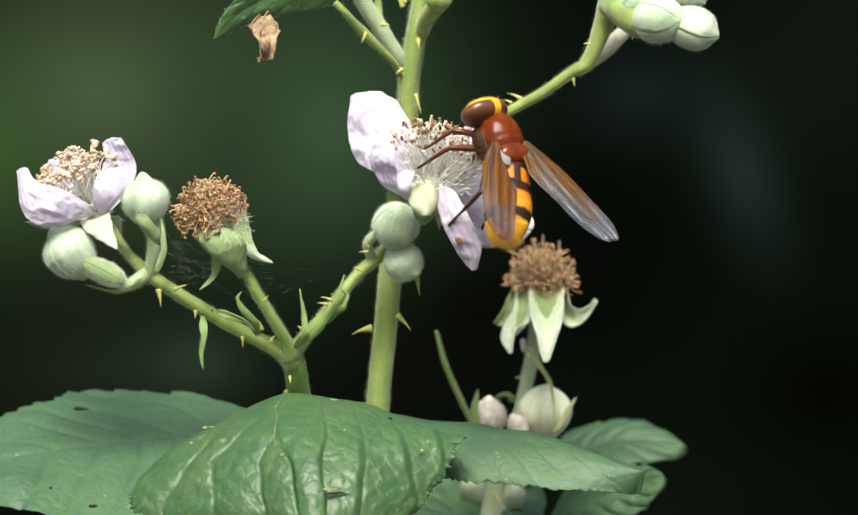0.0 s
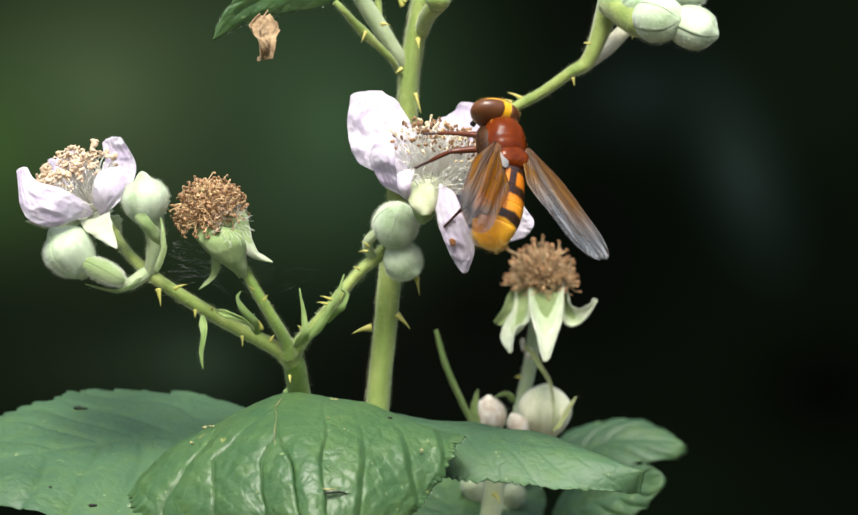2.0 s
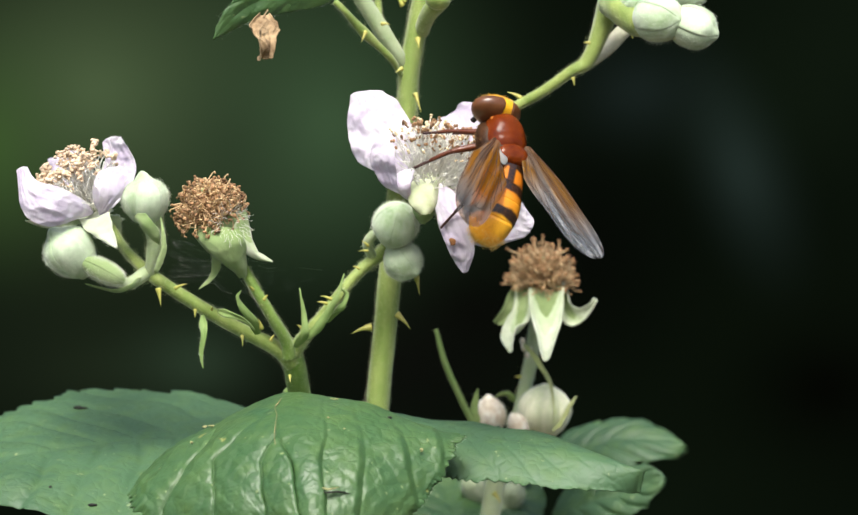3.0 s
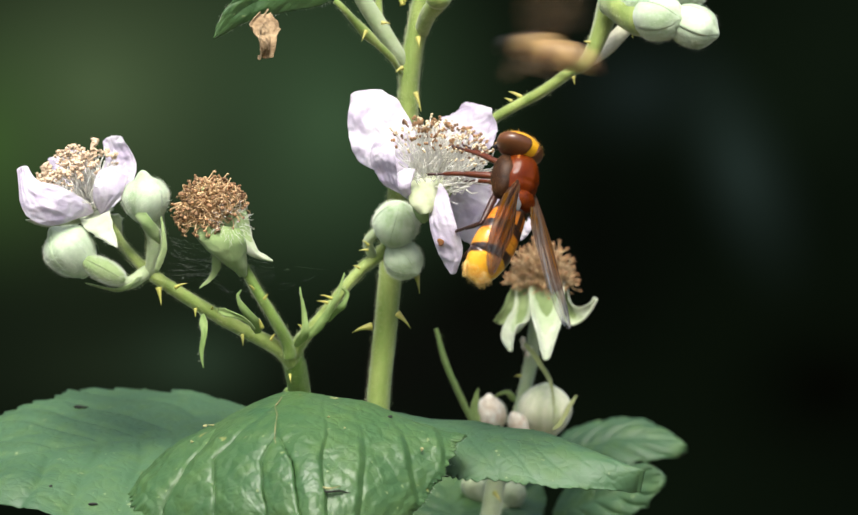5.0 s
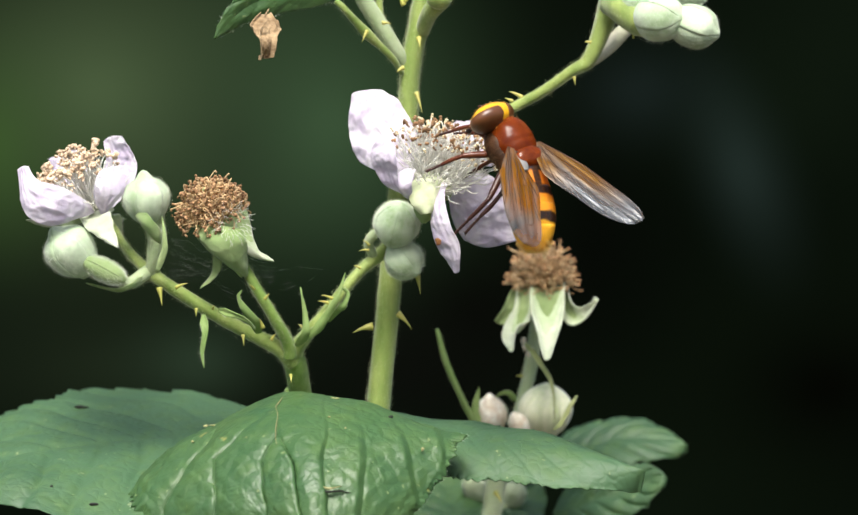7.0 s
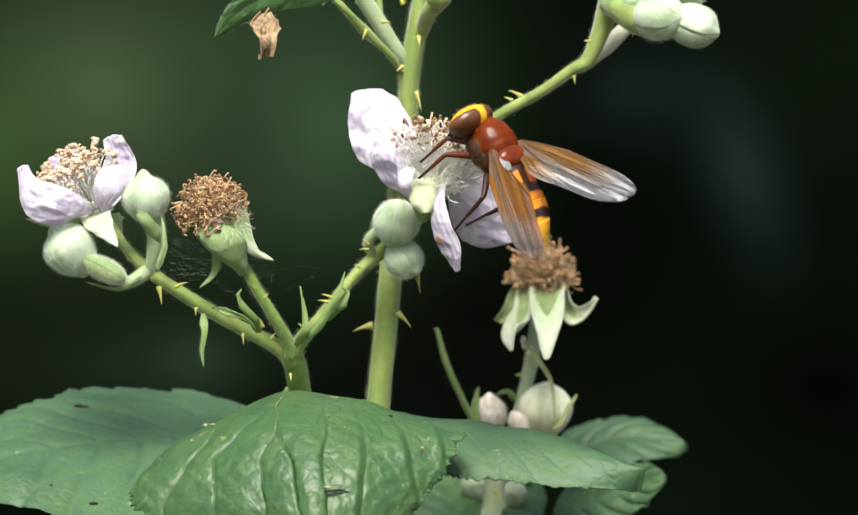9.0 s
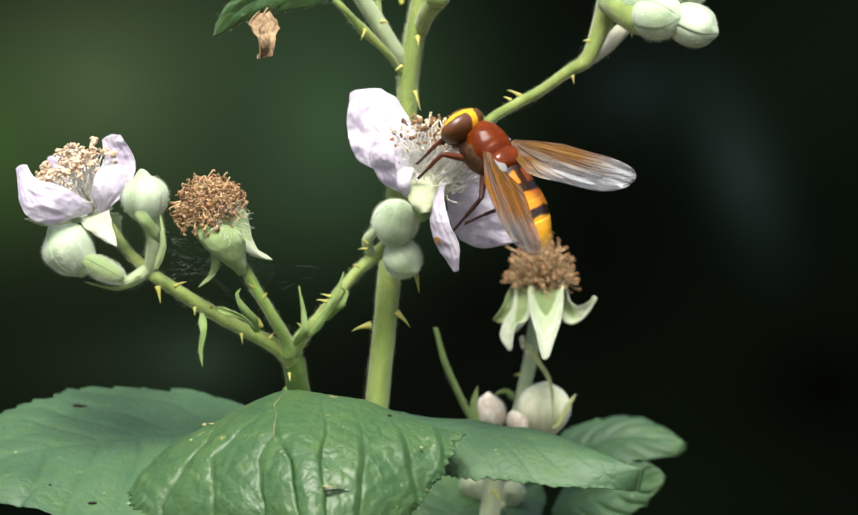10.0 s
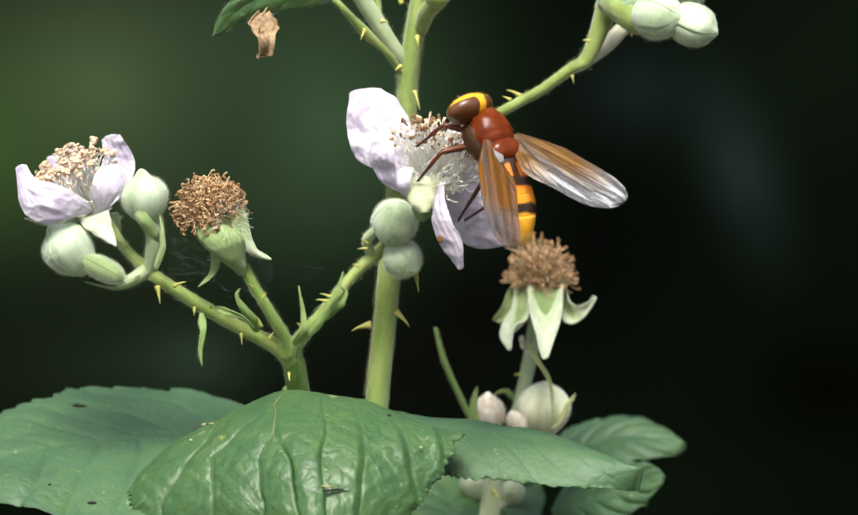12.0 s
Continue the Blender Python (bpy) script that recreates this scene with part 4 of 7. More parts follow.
# ---- the flower on which the hoverfly feeds ----
def visited_flower():
    ob = thing("bramble_flower", V(-0.97, 4, 8.03), "open pale lilac bramble flower with crumpled petals, some hanging", "flower", "bramble flowers")
    cup = bmesh.new()
    blob(cup, V(0.41, 0, 8.65), (2.6, 2.6, 1.9), turned((0.35, -0.15, 0.9)), 24, 14, 0.06)
    part("receptacle", cup, RECEPTACLE, ob, "yellowish green flower base")
    blade(ob, [V(-2.46, -5, 9.46), V(-2.65, -7, 8.06), V(-2.17, -8, 6.55), V(-1.09, -8, 5.19)], [V(1.51, -4, 9.61), V(1.36, -6, 8.08), V(1.02, -7, 6.36), V(0.14, -8, 5.4)], RECEPTACLE, "sepal", 0.5, 0.12, 0.2, 21, 0.12, curl=-0.5)
    blade(ob, [V(-2.19, -3, 6.75), V(-1.85, -4, 5.17), V(-1.09, -4, 4.14)], [V(0.55, -3, 6.55), V(0.62, -4, 5.1), V(-0.55, -4, 4)], SEPAL_GREEN, "sepal", 0.6, 0.15, 0, 22, 0.12)
    bract(ob, [V(0.89, -2, 6.77), V(1.1, -3, 5.66), V(1.3, -3, 4.63), V(1.31, -2, 3.47)], (1, -0.1, 0.2), 1.5, SEPAL, "sepal", 0.15, 40, 83)
    # petals that stand
    blade(ob, [V(-2.97, 1, 8.19), V(-5.82, 2, 10.14), V(-8.88, 3, 12.03), V(-10.29, 4, 15.6), V(-9.96, 5, 20.37)], [V(-2.21, 1, 8.67), V(-1.25, 2, 12.22), V(-1.87, 3, 15.71), V(-3.68, 4, 19.36), V(-5.99, 5, 20.92)], belly=0.9, crinkle=0.6, lip=0.25, seed=11, nu=60, nv=60, ribs=0.03)
    blade(ob, [V(-3.14, -5, 7.61), V(-5.44, -7, 9.08), V(-6.72, -8, 10.83), V(-7.25, -9, 12.57), V(-6.78, -9, 14.26)], [V(-2.73, -6, 8.08), V(-3.6, -8, 8.52), V(-3.86, -9, 10.33), V(-4.06, -10, 12.21), V(-4.74, -9, 13.58)], belly=-0.2, crinkle=0.4, lip=0.2, seed=12, ribs=0.03)
    blade(ob, [V(-3.2, -6, 7.46), V(-3.94, -8, 8.38), V(-4.28, -8, 9.95)], [V(-2.04, -6, 7.05), V(-2.31, -8, 8.79), V(-1.84, -7, 10.65)], belly=0.4, crinkle=0.2, lip=0.4, seed=13)
    stamens(ob, V(0.83, 2, 10.07), (0.22, -0.16, 0.92), "spent", 165, 2.6, 38, 6.2, 72)
    stamens(ob, V(0.97, 1, 10.05), (0.30, -0.26, 0.90), "cream", 95, 2.5, 38, 5.9, 73)
    stamens(ob, V(0.83, -1, 9.53), (0.36, -0.50, 0.74), "thread", 115, 2.8, 50, 4.9, 74)
    low = blade(ob, [V(0.21, -4, 8.72), V(1.02, -6, 6.37), V(1.84, -7, 3.91), V(3.06, -7, 1.39), V(4.29, -6, -0.51), V(5.32, -6, -1.6)], [V(1.51, -4, 9.2), V(3.27, -7, 8.2), V(4.5, -8, 6.2), V(5.6, -8, 3.9), V(6.55, -7, 1.3), V(6, -6, -1.33)], belly=0.5, crinkle=0.28, lip=0.1, seed=14, hinge=V(0.89, -3, 8.95), ribs=0.03)
    far = blade(ob, [V(2.15, 4, 8.72), V(2.92, 4, 4.9), V(4.6, 5, 2.05), V(7.88, 6, 1.29), V(12.14, 6, 2.41)], [V(3.89, 4, 10.11), V(6.82, 5, 10.62), V(9.63, 6, 8.96), V(11.93, 6, 6.87), V(13.39, 6, 4.78)], belly=0.8, crinkle=0.5, lip=0.4, seed=15, hinge=V(1.95, 4, 9.35), ribs=0.03)
    back = petal(ob, [V(1.12, 6, 11.9), V(3.22, 8, 14.6), V(5.33, 9, 16.53), V(7.79, 9, 18.63)], (0.7, -0.25, -0.7), 6.8, seed=16, cup=0.15, crinkle=0.5, base_w=0.45, hinge=V(1.12, 6, 11.9))
    mark = bmesh.new()
    blob(mark, V(3.67, -8.1, 2), (0.36, 0.14, 0.44), None, 16, 10, 0.9, 2.0)
    spot = new("spot", mesh_of("spot", mark, SPOT, shift=V(0.89, -3, 8.95)))
    spot.parent = low
    tagged(spot, "small brown blemish")
    return ob, low, far, back


flower, low_petal, far_petal, back_petal = visited_flower()


# ---- spent flowers ----
def spent_flower(foot, d, label, kind, count, ring, tall, spread, sepals, seed, lift, mat, core, blades=()):
    ob = thing("spent_flower", foot, label, "spent flower", "spent bramble flowers")
    cup = bmesh.new()
    d = Vector(d).normalized()
    m = turned(d)
    blob(cup, Vector(foot) + d * 0.2, (ring * 1.05, ring * 1.05, 2.2), m, 20, 12, 0.06)
    part("calyx", cup, mat, ob, "pale green felted calyx")
    dome = bmesh.new()
    blob(dome, Vector(foot) + d * 2.2, (ring * 1.0, ring * 1.0, core), m, 18, 12, 0.1)
    part("receptacle", dome, ANTHER_OLD, ob)
    for k, (pts, side, w) in enumerate(sepals):
        bract(ob, pts, side, w, mat, "sepal", 0.2, 60, seed + k)
    for k, (left, right, bulge, felt, rim) in enumerate(blades):
        blade(ob, left, right, felt, "sepal", bulge, 0.2, 0.1, seed + k, 0.14, nu=36, nv=24, curl=0.3 if bulge < 0 else -0.35, rim=rim)
    stamens(ob, Vector(foot) + d * 1.2, d, kind, count, ring, spread, tall, seed, lift)
    if kind == "soft":
        stamens(ob, Vector(foot) + d * 3.0, d, "soft", 26, 1.5, 42, 3.8, seed + 9)
    rnd = random.Random(seed)
    cb = bmesh.new()
    for _ in range(330):
        o = m @ Vector((rnd.gauss(0, 1), rnd.gauss(0, 1), abs(rnd.gauss(0, 1)) + 0.15)).normalized()
        p = Vector(foot) + d * 1.8 + o * (ring + tall * rnd.uniform(0.1, 0.8))
        sd = o.cross(Vector((rnd.gauss(0, 1), rnd.gauss(0, 1), rnd.gauss(0, 1)))).normalized()
        k = rnd.uniform(0.35, 0.7)
        r = 0.06 if kind == "dry" else 0.085
        tube(cb, [p - o * k, p + sd * k * 0.6, p + sd * k * 1.3 + o * k * 0.2, p + sd * k * 1.2 - o * k * 0.5], [r, r, r * 1.05, r * 1.5], 5, 2)
    part("filament_mop", cb, DRY_FILAMENT if kind == "dry" else DRY_FILAMENT_SOFT, ob, "curled dry brown filaments", kind="stuff")
    eye = bmesh.new()
    blob(eye, Vector(foot) + d * (lift + 1.2 + core * 0.4), (0.35, 0.35, 0.3), m, 10, 6, 0.3)
    part("pistil", eye, SEPAL_GREEN, ob, "yellow green centre")
    return ob


mop = spent_flower(V(-26.74, -3, 4.08), (-0.28, -0.42, 0.86), "spent bramble flower with a mop of curled brown stamens", "dry", 300, 2.6, 2.0, 96,
                   [([V(-26.67, -3, 0.72), V(-26.55, -4, -0.99), V(-27.1, -4, -2.57), V(-28.74, -4, -4.07)], (0.9, -0.2, 0.2), 1.7)], 91, 2.6, SEPAL_GREEN, 2.6,
                   [([V(-23.86, -3, 5.93), V(-24.26, -6, 3.03), V(-23.04, -6, 0.85), V(-21.31, -5, -0.44), V(-19.6, -5, -0.79)], [V(-22.81, -2, 6.01), V(-22.08, -3, 2.91), V(-21.76, -4, 1.27), V(-20.76, -5, 0.31), V(-19.53, -5, -0.51)], 0.5, SEPAL_GREEN, (SEPAL, SEPAL_PALE)),
                    ([V(-29.64, -5, 3.86), V(-28.3, -7, 1.67), V(-25.85, -7, -0.65), V(-23.54, -4, -2.36)], [V(-23.4, -7, 3.44), V(-22.72, -7, 1.67), V(-22.67, -5, -0.51), V(-22.72, -4, -2.29)], 1.0, SEPAL_GREEN, None)])
funnel = bmesh.new()
tube(funnel, [V(-26.6, -3, 3.74), V(-25.64, -3, 2.09), V(-24.54, -3, 0.17), V(-23.58, -3, -1.47), V(-23.1, -3, -2.43)], [3.0, 2.7, 1.8, 0.95, 0.7], 20, 6, lumps=0.05)
part("flower_base", funnel, SEPAL_GREEN, mop, "downy green funnel under the mop")
spent_flower(V(15.03, 35, -5.12), (0.03, -0.30, 0.95), "spent bramble flower with brown stamens and pale reflexed sepals", "soft", 300, 2.35, 2.6, 88,
             [], 101, 2.8, SEPAL_OLIVE, 2.7,
             [([V(13.58, 33, -3.71), V(13.4, 29, -5.65), V(13.48, 26, -7.93), V(14.24, 22, -10.75), V(14.65, 16, -13.33)], [V(18.13, 33, -3.71), V(17.92, 29, -5.65), V(17.53, 26, -8.3), V(16.68, 22, -10.89), V(15.57, 16, -13.47)], -0.9, SEPAL_OLIVE, (SEPAL, SEPAL_PALE)),
              ([V(11.84, 34, -4.23), V(11.39, 30, -7.12), V(10.09, 27, -9.25), V(9.74, 24, -10.94), V(10.32, 20, -12.5)], [V(13.6, 34, -4.08), V(13.57, 30, -6.53), V(13.21, 27, -8.82), V(11.62, 24, -9.78), V(10.89, 20, -12.5)], -0.6, SEPAL_OLIVE, (SEPAL, SEPAL_PALE)),
              ([V(11.81, 36, -3.65), V(10.66, 34, -5.48), V(9.83, 33, -7.3), V(8.73, 33, -8.77)], [V(13.43, 36, -3.65), V(13.23, 34, -5.99), V(11.89, 33, -8.18), V(9.61, 33, -9.14)], -0.4, SEPAL_OLIVE, None),
              ([V(17.94, 34, -4.37), V(17.91, 33, -7.67), V(18.72, 31, -9.25), V(20.29, 30, -8.87), V(22.41, 30, -5.8)], [V(18.53, 34, -3.79), V(19.12, 32, -6.26), V(20.18, 31, -7.13), V(21.17, 30, -6.68), V(22.04, 30, -5.58)], -0.5, SEPAL_OLIVE, (SEPAL, SEPAL_PALE))])


def pale_threads():
    """White unshed filaments on the lower side of the brown mop."""
    ob = thing("filament_tuft", V(-23.99, -6, 4.81), "pale curled filaments clinging to the brown spent flower", "filaments")
    stamens(ob, V(-24.41, -8.6, 4.24), (0.25, -0.9, -0.2), "thread", 50, 1.8, 70, 1.4, 131)
    stamens(ob, V(-24.09, -4, 5.37), (0.8, -0.35, 0.45), "thread", 9, 0.8, 50, 1.3, 132)


pale_threads()


def back_shoot():
    """The shoot behind, which bears the second spent flower and the pale buds."""
    ob = thing("bramble_shoot", V(7.01, 30, -556.86), "thin pale green bramble shoot behind the leaves", "stem")
    stem(ob, [V(5.55, 30, -556.86), V(7.03, 32, -112.04), V(7.63, 33, -46.2), V(8.38, 34, -33.78), V(9.41, 34, -28.64), V(11.49, 35, -23.53), V(12.62, 36, -19.15), V(13.73, 36, -13.98), V(14.32, 36, -9.56), V(14.88, 35, -6.3)],
         [2.4, 1.8, 1.4, 1.35, 1.25, 0.95, 0.85, 0.95, 0.85, 1.0], STEM_PALE, 500, 111)
    stem(ob, [V(10.37, 34, -25.7), V(8.88, 33, -24.18), V(8.51, 33, -23.3)], [0.8, 0.7, 0.8], STEM_PALE, 0, 112, "branch")
    stem(ob, [V(10.73, 34, -26.06), V(13.31, 34, -25.33), V(14.78, 34, -24.37)], [0.8, 0.8, 0.9], STEM_PALE, 0, 113, "branch")
    stem(ob, [V(8.88, 33, -27.12), V(6, 31, -22.48), V(3.72, 30, -17.85), V(2.04, 30, -13.83), V(0.95, 30, -9.74)], [0.5, 0.45, 0.4, 0.4, 0.25], BRACT, 60, 114, "tendril")
    bract(ob, [V(12.72, 31, -11.66), V(14.64, 29, -14.17), V(16.26, 27, -17.38), V(16.58, 28, -21.78)], (1, -0.2, 0.1), 0.9, SEPAL_YELLOW, seed=115)
    bract(ob, [V(16.5, 30, -23.32), V(17.99, 31, -21.53), V(18.87, 31, -19.85), V(19.74, 31, -18.68)], (0.8, -0.2, 0.6), 1.3, SEPAL_YELLOW, seed=116)
    bract(ob, [V(6.14, 31, -22.78), V(6, 31, -20.8), V(6.29, 31, -18.98), V(6.58, 31, -17.66)], (1, -0.2, 0), 1.6, BRACT, seed=117)
    bract(ob, [V(11.45, 33, -19.41), V(10.7, 32, -18.42), V(9.6, 32, -18.42), V(8.79, 32, -18.86)], (0.2, -0.4, 0.9), 0.9, BRACT, seed=118)
    stem(ob, [V(9.06, 44, -34.02), V(7.57, 45, -33.33), V(6.3, 45, -32.58)], [0.7, 0.6, 0.7], STEM_PALE, 0, 119, "branch")
    stem(ob, [V(9.06, 44, -34.77), V(10.57, 45, -34.31), V(11.47, 45, -33.56)], [0.7, 0.6, 0.7], STEM_PALE, 0, 120, "branch")
    shrivel = bmesh.new()
    for c, r in ((V(12.77, 33, -12.15), 0.45), (V(13.21, 33, -13.17), 0.36), (V(12.62, 33, -11.41), 0.36), (V(13.65, 33, -12.59), 0.3)):
        blob(shrivel, c, (r, r, r * 1.3), None, 8, 6, 0.4, 1.5)
    part("withered_tip", shrivel, WITHERED, ob, "shrivelled pinkish tip")
    thorns(ob, [(V(8.85, 31, -31.77), (0.5, -0.7, -0.6), 1.6, 0.4), (V(12.23, 35, -16.17), (-1, -0.3, 0.1), 0.8, 0.25)])
    return ob


back_shoot()


# ---- leaves ----
# the sunken veins of the large leaf: how far to the side each one lies at four heights, from the crown of the leaf downwards
FOLD_LINES = [
    (-30, -33, -36.1, -38.7),
    (-24, -26.7, -29.4, -32.7),
    (-19, -23, -26.5, -26),
    (-18.8, -18.7, -20.5, -19.6),
    (-18.7, -18.6, -16.6, -15.5),
    (-13.1, -12.5, -13.1, -12.2),
    (-9.3, -8.2, -7.7, -8.3),
    (-6.3, -3.3, -2.1, -1.2),
    (-3.1, 1.2, 2.1, 1.5),
]
FOLD_HEIGHTS = (-18.7, -22.0, -25.4, -31.5)


def leaf_folds(q):
    """Height of the folds between the sunken veins: each one rises slowly and falls sharply at a vein, more so lower down."""
    k = 0
    while k < 2 and q.z < FOLD_HEIGHTS[k + 1]:
        k += 1
    f = min(1.0, max(0.0, (FOLD_HEIGHTS[k] - q.z) / (FOLD_HEIGHTS[k] - FOLD_HEIGHTS[k + 1])))
    wob = 0.35 * noise.noise(Vector((q.x * 0.3, q.z * 0.4, 4.0)))
    xs = [row[k] + (row[k + 1] - row[k]) * f + wob for row in FOLD_LINES]
    low = min(1.0, max(0.0, (-19.5 - q.z) / 6.0))
    low = low * low * (3 - 2 * low)
    h, c = 0.0, 0.0
    for i in range(len(xs) - 1):
        if xs[i] <= q.x < xs[i + 1]:
            wide = max(0.3, xs[i + 1] - xs[i])
            c = (q.x - xs[i]) / wide
            up = c ** 1.6 * min(1.0, (1 - c) * wide / (0.24 if i < 5 else 0.7))
            mid = math.sin(math.pi * c) ** 0.7
            h = (0.45 * mid if i < 3 else 0.35 * mid + 0.4 * up if i < 5 else 0.75 * up) * min(1.0, wide / 3.0)
            groove = min(1.0, min(c, 1 - c) * wide / (0.26 if i < 5 else 0.45))
            cross = math.sin(2.1 * q.z + 1.6 * q.x * (1 if i < 4 else -1) + 3 * noise.noise(q * 0.25))
            rough = (0.4 - abs(noise.noise(q * 0.45 + Vector((3, 1, 7))))) * 0.30 + 0.12 * noise.noise(q * 0.9) + 0.08 * (0.4 - abs(noise.noise(q * 1.9)))
            return h * (0.03 + 1.05 * low) + (0.03 + (0.20 * low if i < 5 else 0.0)) * groove + 0.07 * low * max(0.0, cross) ** 0.5 * groove + rough * (0.35 + 0.35 * low) * groove
    return 0.0


def front_leaf():
    ob = thing("bramble_leaf", V(-17.86, 10, -17.26), "large dark green toothed bramble leaf with sunken veins", "leaf", "bramble leaves")
    stem(ob, [V(-7.02, 9, -26.63), V(-11.62, 14, -23.34), V(-15.87, 14, -19.45), V(-18.21, 10, -17.4)], [0.8, 0.7, 0.7, 0.6], STEM_DARK, 0, 120, "leaf_stalk")
    large = leaflet(ob, [V(-18.42, 10, -18.95), V(-18.31, 1, -17.38), V(-17.72, -10, -19.71), V(-15.91, -18, -25.26), V(-14.1, -23, -32.25), V(-13.03, -26, -41.22)], (-1, 0.02, -0.16), 41.5, seed=1, veins=6, rake=2.6, nu=330, nv=230, arch=0.20, relief=0.10, folds=leaf_folds, sag=1.55, midrib=False, hairs=500, tip=0.85)
    leaflet(ob, [V(-6.61, 10, -20.21), V(-0.63, 8, -21.89), V(5.29, 5, -22.73), V(12.53, 2, -23.6), V(20.03, -1, -25.0), V(27.0, -3, -27.0)], (-0.16, -0.90, -0.34), 17.5, seed=2, veins=8, arch=0.15, relief=0.17, mat=LEAF_SOFT, hairs=60, tip=0.68, jag=3.0, teeth=30)
    rib = bmesh.new()
    tube(rib, [V(-18.35, 3.0, -17.15), V(-18.57, -5.27, -18.01), V(-19.11, -7.22, -18.75), V(-18.8, -9.99, -19.66), V(-18.93, -13.6, -21.42), V(-18.8, -15.25, -22.82), V(-18.28, -16.7, -23.9)], [0.07, 0.06, 0.08, 0.05, 0.07, 0.05, 0.02], 6, 5, lumps=0.5)
    part("midrib", rib, VEIN, large, "pale brownish midrib")
    # pale scars and flecks: place and size
    for p, wide, tall in (((-28.13, -1.46, -21.38), 0.34, 0.22), ((-27.3, -2.8, -21.22), 0.5, 0.15), ((-29.58, -6.0, -23.12), 0.32, 0.16), ((-21.94, -12.52, -22.14), 0.34, 0.22), ((-22.34, -12.53, -22.35), 0.3, 0.14),
                          ((-24.33, -15.93, -27.36), 0.42, 0.4), ((-24.06, -15.84, -26.86), 0.2, 0.3), ((-11.8, -2.87, -17.85), 0.5, 0.16), ((-12.2, -2.2, -17.80), 0.4, 0.14), ((-0.94, -11.8, -23.87), 0.26, 0.34),
                          ((-33.82, -3.68, -25.97), 0.24, 0.18), ((-12.42, -10.8, -19.86), 0.16, 0.1), ((-10.37, -12.14, -21.17), 0.14, 0.12), ((-16.18, -3.02, -17.43), 0.16, 0.1)):
        fb = bmesh.new()
        blob(fb, p, (wide * 0.75, 0.10, tall * 0.75), None, 14, 10, 1.2, 3.5)
        part("fleck", fb, FLECK, large, "small yellowish fleck")
    scar = bmesh.new()
    tube(scar, [V(-14.05, -20.12, -26.33), V(-13.5, -20.45, -26.95), V(-13.28, -20.62, -27.4), V(-13.05, -20.9, -28.0)], [0.03, 0.12, 0.24, 0.10], 8, 5, lumps=0.6)
    tube(scar, [V(-13.1, -20.95, -27.95), V(-12.0, -21.5, -28.1), V(-10.8, -20.7, -27.88)], [0.10, 0.13, 0.04], 8, 5, lumps=0.6)
    part("scar", scar, FLECK, large, "pale torn scar")
    tear = bmesh.new()
    tube(tear, [V(-13.6, -20.9, -28.25), V(-12.3, -21.5, -28.5), V(-10.9, -20.9, -28.45), V(-9.5, -20.2, -28.75)], [0.04, 0.11, 0.13, 0.04], 8, 5, lumps=0.6)
    part("tear", tear, BLEMISH_AND_GAP, large, "dark tear in the blade")
    hole = bmesh.new()
    blob(hole, (-4.9, -6.62, -20.03), (0.36, 0.3, 0.2), None, 12, 8, 0.5, 2.0)
    part("blemish", hole, BLEMISH_AND_GAP, large, "small dark hole in the blade")
    return ob


def side_leaf():
    ob = thing("bramble_leaf", V(-25.08, 14, -22.63), "broad dull green toothed bramble leaf, slightly out of focus", "leaf", "bramble leaves")
    stem(ob, [V(-7.02, 9, -28.03), V(-13.08, 16, -25.56), V(-20.2, 16, -23.43), V(-24.37, 14, -22.49)], [0.7, 0.6, 0.55, 0.5], STEM_DARK, 0, 121, "leaf_stalk")
    broad = leaflet(ob, [V(-20.3, 14, -22.2), V(-32.04, 12, -23.1), V(-42.3, 8, -24.2), V(-53.1, 4, -25.68), V(-62.34, 0, -28.93)], (0.05, 0.95, 0.31), 50, seed=3, veins=8, nu=260, nv=150, arch=0.05, relief=0.5, mat=LEAF_SOFT, tip=0.5, teeth=20)
    for p, wide, tall in (((-46.01, 22.7, -19.9), 1.0, 0.26), ((-47.17, -5.95, -28.7), 0.25, 0.2), ((-41.63, -8.62, -30.8), 0.5, 0.2)):
        hole = bmesh.new()
        blob(hole, p, (wide, 0.3, tall), None, 12, 8, 0.6, 1.5)
        part("blemish", hole, BLEMISH_AND_GAP, broad, "small dark hole in the blade")
    return ob


def upper_leaf():
    ob = thing("bramble_leaf", V(-11.91, 2, 32.3), "drooping dark green bramble leaf with hairy edge", "leaf", "bramble leaves")
    leaflet(ob, [V(-10.84, 4, 34.79), V(-13.29, 2, 34.17), V(-19.24, 0, 33), V(-23.68, -1, 30.87), V(-27, -2, 27.31)], (0.1, -0.18, 0.97), 5.2, seed=4, veins=7, arch=0.05, relief=0.10, hairs=200, tip=0.6, nu=110, nv=36)
    return ob


